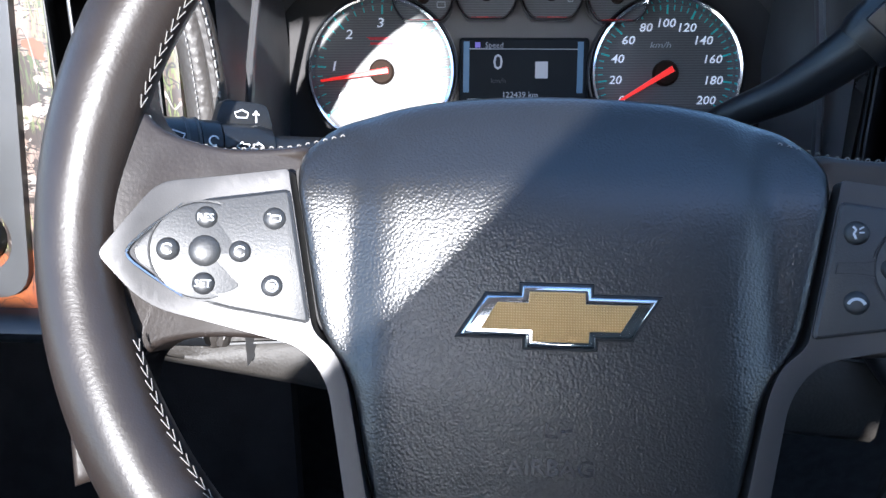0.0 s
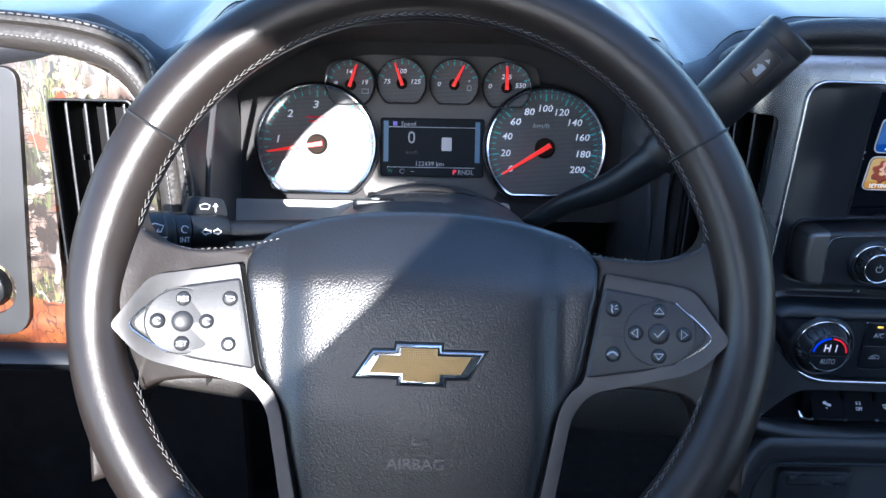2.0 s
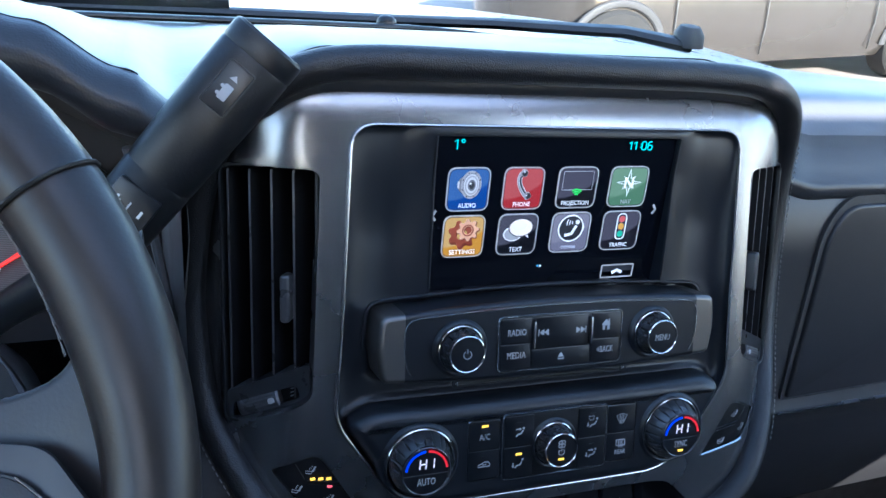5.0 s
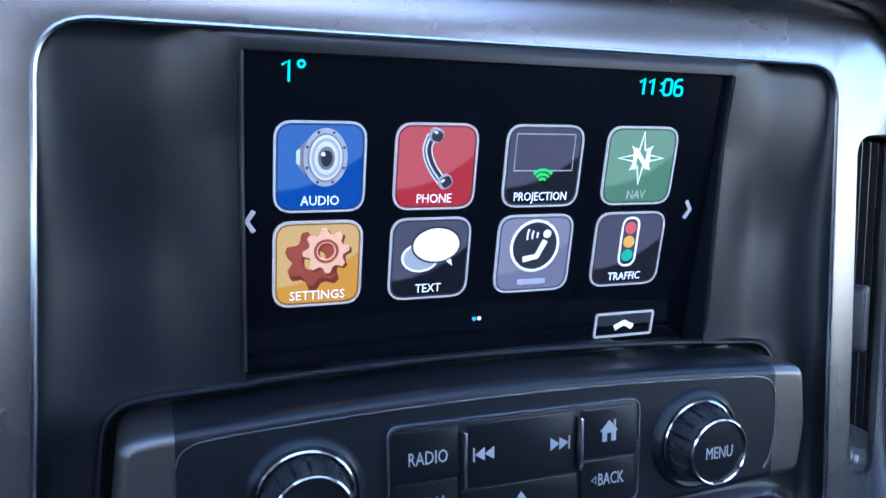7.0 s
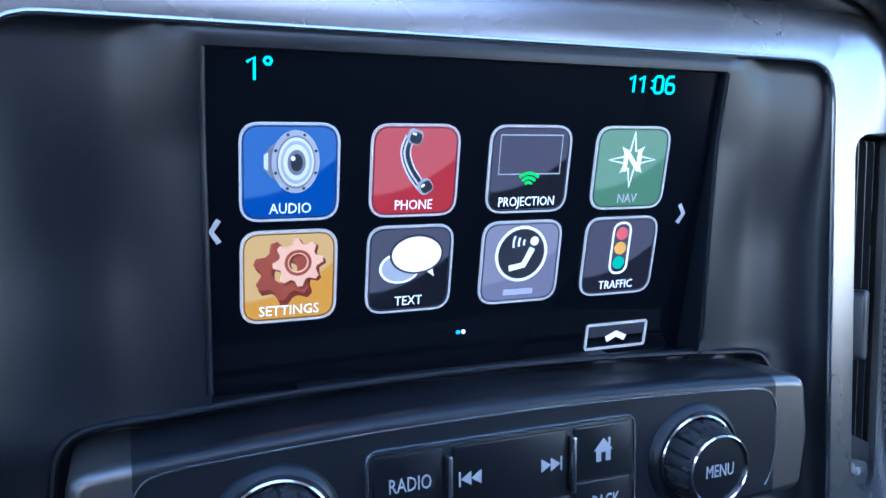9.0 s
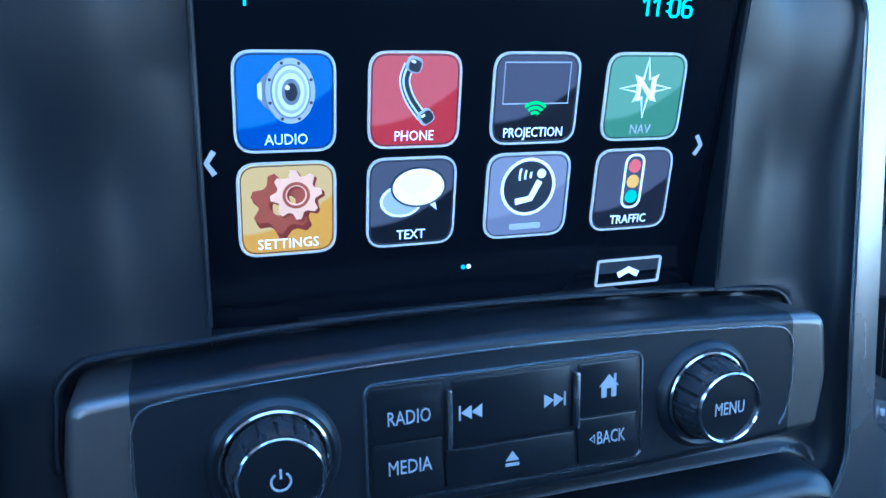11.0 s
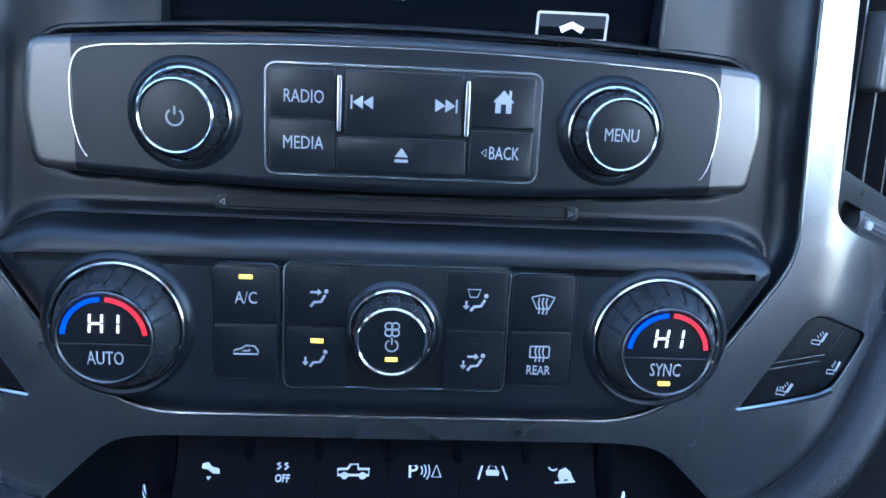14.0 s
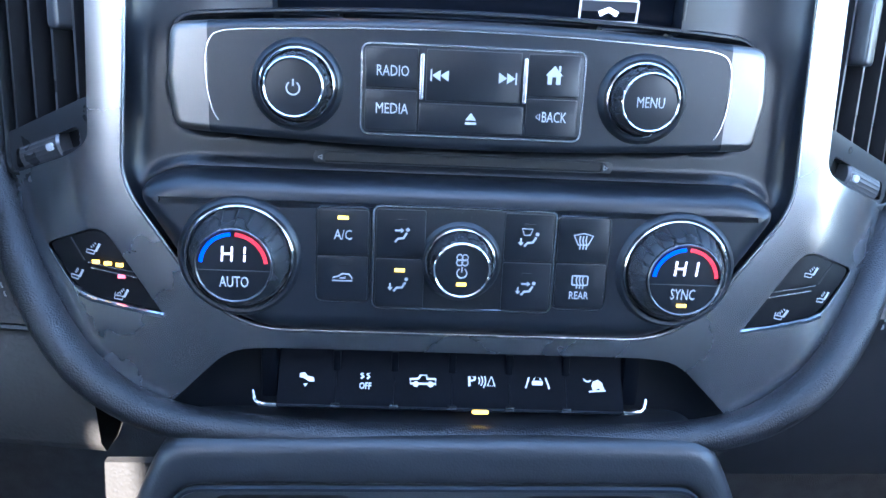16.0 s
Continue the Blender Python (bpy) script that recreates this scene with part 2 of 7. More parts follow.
    colour = mix(lines(42, 0.016, 0.6, 14, 0.36, 0.44, (1, 0.4, 1), 2.0), colour, (0.006, 0.004, 0.003))
    colour = mix(lines(30, 0.011, -0.8, 14, 0.48, 0.52, (1, 0.3, 1), 1.0), colour, (0.30, 0.27, 0.25))
    # the large dry leaf printed along the lower end
    sep = nodes.new("ShaderNodeSeparateXYZ")
    links.new(co.outputs["Object"], sep.inputs[0])
    low_end = nodes.new("ShaderNodeMath")
    low_end.operation = "MULTIPLY_ADD"
    low_end.inputs[1].default_value = 0.030
    links.new(noise(40, 3), low_end.inputs[0])
    links.new(sep.outputs["Y"], low_end.inputs[2])
    big = nodes.new("ShaderNodeMapRange")
    big.inputs["From Min"].default_value, big.inputs["From Max"].default_value = 0.094, 0.091
    links.new(low_end.outputs[0], big.inputs["Value"])
    dry = mix(ramp(noise(70, 5), 0.40, 0.62), (0.20, 0.058, 0.013), (0.11, 0.026, 0.007))
    dry = mix(lines(60, 0.018, 0.4, 20, 0.30, 0.40, (1, 0.5, 1), 1.0), dry, (0.05, 0.014, 0.006))
    dry = mix(ramp(noise(55, 2, (1, 1, 1), 0.7), 0.66, 0.68), dry, (0.012, 0.008, 0.006))
    colour = mix(big.outputs["Result"], colour, dry)
    links.new(colour, b.inputs["Base Color"])
    return m


M_CAMO = camo_material()


# ---- shape helpers ----
def part(name, bm, mat, parent=None, label="", m=None, sharp=38):
    """Links a bmesh as one mesh object, under a thing or a part."""
    bmesh.ops.recalc_face_normals(bm, faces=bm.faces)
    me = bpy.data.meshes.new(name)
    bm.to_mesh(me)
    bm.free()
    me.shade_smooth()
    me.set_sharp_from_angle(angle=radians(sharp))
    me.materials.append(mat)
    ob = new(name, me)
    if m is not None:
        ob.matrix_world = m
    if parent is not None:
        ob.parent = parent
        if m is not None:
            ob.matrix_parent_inverse = Matrix.Identity(4)
            ob.matrix_basis = m
    if label:
        ob["label"] = label
    return ob


def thing(name, label, category, group="", m=None):
    ob = new(name)
    ob.empty_display_size = 0.02
    if m is not None:
        ob.matrix_world = m
    return tagged(ob, label, category, group)


def arc_round(pts, r, n=5):
    """A polygon with its corners rounded; r is one radius, or one for each corner."""
    out, k = [], len(pts)
    for i, p in enumerate(pts):
        rad = r[i] if isinstance(r, (list, tuple)) else r
        p, a, c = Vector(p), Vector(pts[i - 1]), Vector(pts[(i + 1) % k])
        if rad <= 0:
            out.append(tuple(p))
            continue
        da, dc = (a - p), (c - p)
        s = min(rad, da.length * 0.49, dc.length * 0.49)
        p0, p1 = p + da.normalized() * s, p + dc.normalized() * s
        for j in range(n + 1):
            t = j / n
            out.append(tuple(p0 * (1 - t) ** 2 + p * 2 * t * (1 - t) + p1 * t * t))
    return out


def box2(cx, cy, w, h, r=0.0, n=5):
    return arc_round([(cx - w / 2, cy - h / 2), (cx + w / 2, cy - h / 2), (cx + w / 2, cy + h / 2), (cx - w / 2, cy + h / 2)], r, n)


def circle2(cx, cy, r, n=32, a0=0.0, a1=360.0):
    k = n if a1 - a0 >= 360 else n + 1
    return [(cx + r * math.cos(radians(a0 + (a1 - a0) * i / n)), cy + r * math.sin(radians(a0 + (a1 - a0) * i / n))) for i in range(k)]


def mirror2(pts, cx=0.0):
    return [(2 * cx - x, y) for x, y in reversed(pts)]


def plate(outer, h0, h1, bevel=0.0, holes=(), bm=None, seg=2, fine=0.0):
    """A flat plate with holes, from h0 to h1, its upper edges rounded."""
    own = bmesh.new()
    edges = []
    for loop in (outer, *holes):
        vs = [own.verts.new((x, y, h0)) for x, y in loop]
        edges += [own.edges.new((vs[i], vs[(i + 1) % len(vs)])) for i in range(len(vs))]
    if holes:
        bmesh.ops.triangle_fill(own, edges=edges, use_beauty=True, use_dissolve=False)
    else:
        own.faces.new(own.verts[:])
    for _ in range(4 if fine else 0):
        long_ = [e for e in own.edges if e.calc_length() > fine]
        if not long_:
            break
        bmesh.ops.subdivide_edges(own, edges=long_, cuts=1)
        bmesh.ops.triangulate(own, faces=[f for f in own.faces if len(f.verts) > 3])
    faces = own.faces[:]
    ext = bmesh.ops.extrude_face_region(own, geom=faces)
    top = [g for g in ext["geom"] if isinstance(g, bmesh.types.BMVert)]
    bmesh.ops.translate(own, verts=top, vec=(0, 0, h1 - h0))
    if bevel:
        topset = set(top)
        es = [e for e in own.edges if e.verts[0] in topset and e.verts[1] in topset
              and any(all(v in topset for v in f.verts) for f in e.link_faces) and any(not all(v in topset for v in f.verts) for f in e.link_faces)]
        bmesh.ops.bevel(own, geom=es, offset=bevel, segments=seg, affect="EDGES", profile=0.6, clamp_overlap=True)
    return join(bm, own)


def join(bm, own, m=None):
    """Adds one bmesh to another (or begins one)."""
    if m is not None:
        bmesh.ops.transform(own, matrix=m, verts=own.verts)
    if bm is None:
        return own
    me = bpy.data.meshes.new("tmp")
    own.to_mesh(me)
    own.free()
    bm.from_mesh(me)
    bpy.data.meshes.remove(me)
    return bm


def loft(rings, closed=True, cap0=False, cap1=False, bm=None):
    """Quads between rings of points of one count."""
    own = bmesh.new()
    vs = [[own.verts.new(p) for p in ring] for ring in rings]
    k = len(rings[0])
    for a, c in zip(vs, vs[1:]):
        for i in range(k if closed else k - 1):
            j = (i + 1) % k
            own.faces.new((a[i], a[j], c[j], c[i]))
    if cap0:
        own.faces.new(vs[0])
    if cap1:
        own.faces.new(vs[-1])
    return join(bm, own)


def lathe(profile, n=40, bm=None, m=None):
    """A body of revolution about z from (radius, height) pairs; ends at radius 0 close it."""
    own = bmesh.new()
    rings = []
    for r, h in profile:
        if r < 1e-6:
            rings.append([own.verts.new((0, 0, h))])
        else:
            rings.append([own.verts.new((r * math.cos(2 * math.pi * i / n), r * math.sin(2 * math.pi * i / n), h)) for i in range(n)])
    for a, c in zip(rings, rings[1:]):
        for i in range(n):
            j = (i + 1) % n
            if len(a) == 1 and len(c) == 1:
                continue
            if len(a) == 1:
                own.faces.new((a[0], c[i], c[j]))
            elif len(c) == 1:
                own.faces.new((a[i], a[j], c[0]))
            else:
                own.faces.new((a[i], a[j], c[j], c[i]))
    return join(bm, own, m)


def sweep(path, rx, ry=None, up=(0, 0, 1), n=12, closed=False, bm=None, caps=True, scale=None):
    """A round or oval bar along a path; rx lies across, ry along up."""
    ry = ry or rx
    pts, up = [Vector(p) for p in path], Vector(up)
    k = len(pts)
    rings = []
    for i, p in enumerate(pts):
        a = pts[(i - 1) % k] if closed or i else pts[0]
        c = pts[(i + 1) % k] if closed or i < k - 1 else pts[-1]
        t = (c - a).normalized()
        side = t.cross(up).normalized()
        v = side.cross(t).normalized()
        s = scale(i / (k - 1)) if scale else 1
        rings.append([p + side * (rx * s * math.cos(2 * math.pi * j / n)) + v * (ry * s * math.sin(2 * math.pi * j / n)) for j in range(n)])
    if closed:
        rings.append(rings[0])
        own = loft(rings[:-1])
        vs = own.verts[:]
        last, first = vs[-n:], vs[:n]
        own.verts.ensure_lookup_table()
        for i in range(n):
            j = (i + 1) % n
            own.faces.new((last[i], last[j], first[j], first[i]))
        return join(bm, own)
    return loft(rings, True, caps, caps, bm)


def curve(pts, per=8, closed=False):
    """A smooth line through points (Catmull-Rom)."""
    pts, out = [Vector(p) for p in pts], []
    k = len(pts)
    for i in range(k if closed else k - 1):
        g = (lambda j: pts[j % k]) if closed else (lambda j: pts[max(0, min(k - 1, j))])
        p0, p1, p2, p3 = g(i - 1), g(i), g(i + 1), g(i + 2)
        for j in range(per):
            t = j / per
            out.append(0.5 * ((2 * p1) + (p2 - p0) * t + (2 * p0 - 5 * p1 + 4 * p2 - p3) * t * t + (3 * p1 - p0 - 3 * p2 + p3) * t ** 3))
    if not closed:
        out.append(pts[-1])
    return out


def rings_of(poly, levels, cx=None, cy=None, bend=None, bm=None):
    """A domed cushion on an outline: (scale, height) levels from the rim inwards."""
    cx = sum(p[0] for p in poly) / len(poly) if cx is None else cx
    cy = sum(p[1] for p in poly) / len(poly) if cy is None else cy
    rings = []
    for s, h in levels:
        rings.append([(cx + (x - cx) * s, cy + (y - cy) * s, h + (bend(cx + (x - cx) * s, cy + (y - cy) * s) if bend else 0)) for x, y in poly])
    own = loft(rings)
    own.verts.ensure_lookup_table()
    last = own.verts[-len(poly):]
    c = own.verts.new((cx, cy, levels[-1][1] + (bend(cx, cy) if bend else 0)))
    for i in range(len(poly)):
        own.faces.new((last[i], last[(i + 1) % len(poly)], c))
    return join(bm, own)


def inset2(poly, d):
    """The outline moved inwards by d (counter-clockwise outlines)."""
    area = sum(poly[i - 1][0] * poly[i][1] - poly[i][0] * poly[i - 1][1] for i in range(len(poly)))
    sgn = 1 if area > 0 else -1
    out = []
    for i, p in enumerate(poly):
        a, c = Vector(poly[i - 1]), Vector(poly[(i + 1) % len(poly)])
        e0, e1 = (Vector(p) - a).normalized(), (c - Vector(p)).normalized()
        n0, n1 = Vector((-e0.y, e0.x)), Vector((-e1.y, e1.x))
        nn = (n0 + n1).normalized()
        k = max(0.5, nn.dot(n0))
        out.append((p[0] + sgn * nn.x * d / k, p[1] + sgn * nn.y * d / k))
    return out


def moulded(poly, h0, h1, r, seg=7, drop=None):
    """A solid moulding whose face rolls over into its sides along the whole outline."""
    drop = drop or r
    rings = [[(x, y, h0) for x, y in poly]]
    for k in range(seg + 1):
        a = math.pi / 2 * k / seg
        rings.append([(x, y, h1 - drop * (1 - math.sin(a))) for x, y in inset2(poly, r * (1 - math.cos(a)))])
    rings.append([(x, y, h1) for x, y in inset2(poly, r + 0.0004)])
    return loft(rings, cap1=True)


def stroke(pts, w, h0, h1, bm=None, closed=False):
    """A flat drawn line of width w on a face."""
    pts = [Vector((p[0], p[1])) for p in pts]
    k = len(pts)
    left, right = [], []
    for i, p in enumerate(pts):
        a = pts[(i - 1) % k] if closed or i else p
        c = pts[(i + 1) % k] if closed or i < k - 1 else p
        d = (c - a)
        d = d.normalized() if d.length > 0 else Vector((1, 0))
        nrm = Vector((-d.y, d.x)) * w / 2
        left.append(p + nrm)
        right.append(p - nrm)
    own = bmesh.new()
    rows = [[own.verts.new((q.x, q.y, h)) for q in line] for line, h in ((left, h0), (left, h1), (right, h1), (right, h0))]
    for i in range(k if closed else k - 1):
        j = (i + 1) % k
        for a, c in zip(rows, rows[1:]):
            own.faces.new((a[i], a[j], c[j], c[i]))
    if not closed:
        for i in (0, k - 1):
            own.faces.new([r[i] for r in rows])
    return join(bm, own)


def lettering(text, height, width=None, depth=0.0002, at=(0, 0), h=0.0, bm=None, slant=0.0, turn=0.0, bold=0.0):
    """Raised letters from the built-in font, centred on a place of a face."""
    cu = bpy.data.curves.new("letters", "FONT")
    cu.body, cu.size, cu.extrude, cu.resolution_u, cu.shear, cu.offset = text, 1.0, 0.02, 2, slant, bold
    ob = new("letters", cu)
    dg = bpy.context.evaluated_depsgraph_get()
    me = bpy.data.meshes.new_from_object(ob.evaluated_get(dg))
    bpy.data.objects.remove(ob)
    bpy.data.curves.remove(cu)
    own = bmesh.new()
    own.from_mesh(me)
    bpy.data.meshes.remove(me)
    xs, ys = [v.co.x for v in own.verts], [v.co.y for v in own.verts]
    w0, h0 = max(xs) - min(xs), max(max(ys), 0.68) - 0.0
    sy = height / h0
    sx = width / w0 if width else sy
    cx, cy = (max(xs) + min(xs)) / 2, h0 / 2
    c, s = math.cos(radians(turn)), math.sin(radians(turn))
    for v in own.verts:
        x, y = (v.co.x - cx) * sx, (v.co.y - cy) * sy
        v.co = (at[0] + x * c - y * s, at[1] + x * s + y * c, h + (depth if v.co.z > 0 else 0))
    return join(bm, own)


def stitches(path, normal, length=0.0035, gap=0.0022, r=0.0006, lift=0.0006, bm=None):
    """A row of short thread stitches along a path."""
    pts, normal = [Vector(p) for p in path], Vector(normal)
    step, d, nxt = length + gap, 0.0, 0.0
    for a, c in zip(pts, pts[1:]):
        seg = (c - a).length
        while nxt <= d + seg and seg > 0:
            p = a + (c - a) * ((nxt - d) / seg)
            t = (c - a).normalized()
            q = [p - t * length / 2, p - t * length / 4 + normal * lift, p + t * length / 4 + normal * lift, p + t * length / 2]
            bm = sweep(q, r, r, up=normal, n=5, bm=bm)
            nxt += step
        d += seg
    return bm


def tilted(x, y, z, tilt, turn=0.0):
    """A face that leans back by tilt degrees: local x to the right, y up the face, z out to the driver."""
    return pose(x, y, z, 90 - tilt, 0, turn)


# ---- the large structure: ground, cab shell, dashboard ----
def structure(ob, label, category):
    return tagged(ob, label, category, kind="structure")


def slab(name, pts, thick, mat, label, category, parent=None):
    """A thick sheet on a planar outline in space."""
    own = bmesh.new()
    vs = [own.verts.new(p) for p in pts]
    f = own.faces.new(vs)
    f.normal_update()
    nrm = f.normal.copy()
    ext = bmesh.ops.extrude_face_region(own, geom=[f])
    bmesh.ops.translate(own, verts=[g for g in ext["geom"] if isinstance(g, bmesh.types.BMVert)], vec=nrm * thick)
    return structure(part(name, own, mat, parent), label, category)


M_GROUND = material("gravel_and_old_snow", (0.30, 0.265, 0.235), 0.9, bump=1.0, bump_scale=30, vary=0.45, vary_scale=0.8)
ground_bm = bmesh.new()
bmesh.ops.create_grid(ground_bm, x_segments=8, y_segments=8, size=1500)
structure(part("ground", ground_bm, M_GROUND, m=pose(0, 0, 0.2)), "pale trodden gravel lot with old snow", "ground")

CAB_L, CAB_R, CAB_BACK, ROOF = -0.62, 1.56, -0.70, 1.98
wall_m = pose(0, CAB_BACK, 0, 90, 0, 0)
# made-up cutouts in the unseen wall; each outline shapes where sun lands
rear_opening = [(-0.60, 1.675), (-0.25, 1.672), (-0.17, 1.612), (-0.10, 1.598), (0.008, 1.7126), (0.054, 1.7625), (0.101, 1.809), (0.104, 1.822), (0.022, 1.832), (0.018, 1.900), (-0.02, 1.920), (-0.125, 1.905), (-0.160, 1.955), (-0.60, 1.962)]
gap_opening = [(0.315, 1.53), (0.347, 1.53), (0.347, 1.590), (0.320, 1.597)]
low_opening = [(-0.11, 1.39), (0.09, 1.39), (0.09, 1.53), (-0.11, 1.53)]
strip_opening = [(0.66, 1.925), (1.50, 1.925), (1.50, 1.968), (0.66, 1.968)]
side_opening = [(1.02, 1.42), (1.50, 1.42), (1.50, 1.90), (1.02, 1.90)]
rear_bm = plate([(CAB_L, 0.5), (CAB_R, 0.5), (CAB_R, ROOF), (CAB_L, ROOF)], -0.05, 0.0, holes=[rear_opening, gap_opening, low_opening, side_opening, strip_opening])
structure(part("wall_rear", rear_bm, M_REAR, m=wall_m), "black cab rear wall, out of view, cut to shape the sun patches", "wall")
# the overhead hole is added, out of view, to let skylight onto the stack
ceil_bm = plate([(CAB_L, -0.70), (CAB_R, -0.70), (CAB_R, 0.06), (CAB_L, 0.06)], ROOF, ROOF + 0.04, holes=[box2(0.48, -0.13, 0.90, 0.44, 0.05)])
structure(part("ceiling", ceil_bm, M_LINER), "pale fabric cab headliner with an opening added for skylight", "ceiling")
slab("floor", [(CAB_L, -0.85, 0.55), (CAB_R, -0.85, 0.55), (CAB_R, 1.1, 0.55), (CAB_L, 1.1, 0.55)], -0.04, M_CARPET, "black carpeted cab floor", "floor")
slab("firewall", [(CAB_L, 1.05, 0.55), (CAB_R, 1.05, 0.55), (CAB_R, 0.97, 1.24), (CAB_L, 0.97, 1.24)], -0.04, M_CARPET, "black carpeted firewall under the dashboard", "wall")
for side, xx in (("left", CAB_L), ("right", CAB_R)):
    turn = pose(xx, 0, 0, 90, 0, 90)
    door_bm = plate([(-0.85, 0.55), (1.0, 0.55), (1.0, 1.36), (0.10, ROOF), (-0.85, ROOF)], -0.03, 0.03,
                    holes=[arc_round([(-0.64, 1.18), (0.80, 1.32), (0.10, 1.92), (-0.64, 1.92)], 0.04)])
    structure(part("door_" + side, door_bm, M_CABTRIM, m=turn), "grey cab door with its window lowered", "door")

# windshield
glass = bpy.data.materials.new("windshield_glass")
glass.use_nodes = True
gb = glass.node_tree.nodes["Principled BSDF"]
gb.inputs["Base Color"].default_value = (0.93, 0.97, 0.95, 1)
gb.inputs["Roughness"].default_value, gb.inputs["Transmission Weight"].default_value, gb.inputs["IOR"].default_value = 0.0, 1.0, 1.02


def edge_y(x):
    return 0.885 - 0.10 * (x - 0.476) ** 2


def edge_z(x):
    return 1.40 - 0.06 * max(0, x - 0.5) - 0.05 * max(0, 0.0 - x)


wind = structure(new("windshield"), "raked clear laminated truck windshield", "window")
wbm = bmesh.new()
rows_ = []
for k in (0, 0.004):
    rows_.append([[wbm.verts.new((x, edge_y(x) + 0.012 - 0.81 * v + k, edge_z(x) - 0.01 + (ROOF - edge_z(x) + 0.01) * v)) for x in np.linspace(CAB_L, CAB_R, 23)] for v in np.linspace(0, 1, 9)])
for sheet in rows_:
    for a, c in zip(sheet, sheet[1:]):
        for i in range(22):
            wbm.faces.new((a[i], a[i + 1], c[i + 1], c[i]))
pane = part("pane", wbm, glass, wind)
pane.visible_shadow = False

CX = 0.476
# dashboard top: one sheet with the instrument hood and the centre hood raised in it
FRONT = [(-0.80, 1.405), (-0.40, 1.420), (-0.20, 1.424), (-0.165, 1.408), (-0.15, 1.396), (-0.13, 1.404), (-0.09, 1.432), (-0.02, 1.447), (0.05, 1.452), (0.12, 1.447),
         (0.17, 1.434), (0.215, 1.411), (0.243, 1.392), (0.262, 1.394), (0.29, 1.412), (0.33, 1.4235), (0.60, 1.4235), (0.636, 1.418), (0.664, 1.404), (0.684, 1.381), (0.697, 1.355), (0.715, 1.332), (0.76, 1.323), (1.60, 1.296)]


def front_z(x):
    for (x0, z0), (x1, z1) in zip(FRONT, FRONT[1:]):
        if x0 <= x <= x1:
            t = (x - x0) / (x1 - x0)
            t = t * t * (3 - 2 * t)
            return z0 + (z1 - z0) * t
    return FRONT[-1][1]


def front_y(x):
    hood = math.exp(-((x - 0.05) / 0.13) ** 4)
    behind_arch = 0.024 * max(0, min(1, (x - 0.245) / 0.03)) * (1 - max(0, min(1, (x - 0.66) / 0.05)))
    return 0.487 + behind_arch + 0.018 * hood + 12.0 * max(0, min(0.069, x - CX - 0.16)) ** 2 + 0.004 * max(0, min(1, (x - 0.68) / 0.1)) - 0.02 * max(0, min(1, (-0.17 - x) / 0.1))


dash_bm = bmesh.new()
xs = sorted(set(list(np.linspace(-0.62, -0.22, 9)) + list(np.linspace(-0.22, 0.34, 81)) + list(np.linspace(0.34, 0.62, 12)) + list(np.linspace(0.62, 0.78, 25)) + list(np.linspace(0.78, 1.56, 16))))
ss = [0, 0.012, 0.03, 0.045, 0.055, 0.068, 0.08, 0.1, 0.16, 0.24, 0.34, 0.46, 0.6, 0.75, 0.9, 1.0]
grid_ = []
for s in ss:
    row = []
    for x in xs:
        yf, zf = front_y(x), front_z(x)
        ye, ze = edge_y(x), edge_z(x)
        blend = s * s * (3 - 2 * s)
        hump = 0.012 * math.sin(math.pi * min(1, s * 1.2)) if s < 0.83 else 0
        lip = -0.010 * math.exp(-s / 0.02) * (1 - max(0, min(1, (x - 0.69) / 0.03)))
        shoulder = 0.060 * max(0, min(1, (x - 0.695) / 0.04)) * (1 - math.exp(-s / 0.065)) * (1 - blend)
        row.append(dash_bm.verts.new((x, yf + (ye - yf) * s, zf + (ze - zf) * blend + hump * 0.5 + lip + shoulder)))
    grid_.append(row)
band_bm = bmesh.new()
BAND = 4
for k_, (a, c) in enumerate(zip(grid_, grid_[1:])):
    for i in range(len(xs) - 1):
        if k_ >= BAND or xs[i] > 0.72 or xs[i] < -0.16:
            dash_bm.faces.new((a[i], a[i + 1], c[i + 1], c[i]))
band_rows = [[Vector(v.co) + Vector((0, dy, dz)) for v in grid_[0]] for dy, dz in ((0.10, -0.028), (0.02, -0.025), (0.006, -0.021), (0.0, -0.016), (-0.003, -0.010), (-0.003, -0.005), (-0.0015, -0.0015))]
band_rows += [[Vector(v.co) + Vector((0, 0, 0.0004)) for v in row] for row in grid_[:BAND + 1]]
join(band_bm, loft(band_rows, closed=False))
dash = thing("dashboard", "black grained vinyl truck dashboard below the windshield", "dashboard")
part("top_pad", dash_bm, M_DASH, dash, "grained vinyl top pad, sky reflections lightened into its color", sharp=75)
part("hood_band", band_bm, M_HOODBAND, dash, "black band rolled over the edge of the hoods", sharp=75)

slab("dash_core", [(CAB_L, 0.80, 0.62), (CAB_R, 0.80, 0.62), (CAB_R, 0.72, 1.355), (CAB_L, 0.72, 1.355)], -0.03, M_CARPET, "black bulkhead behind the dashboard", "wall")
# thin raised ridges and seams at the rear of the pad
part("defroster_rail", sweep([(x, edge_y(x) - 0.05, edge_z(x) + 0.004) for x in np.linspace(-0.40, 0.72, 30)], 0.005, 0.003), M_BLACK, dash)
part("defroster_grille", sweep([(x, edge_y(x) - 0.018, edge_z(x) + 0.001) for x in np.linspace(-0.40, 0.72, 30)], 0.012, 0.003), M_DARK, dash)



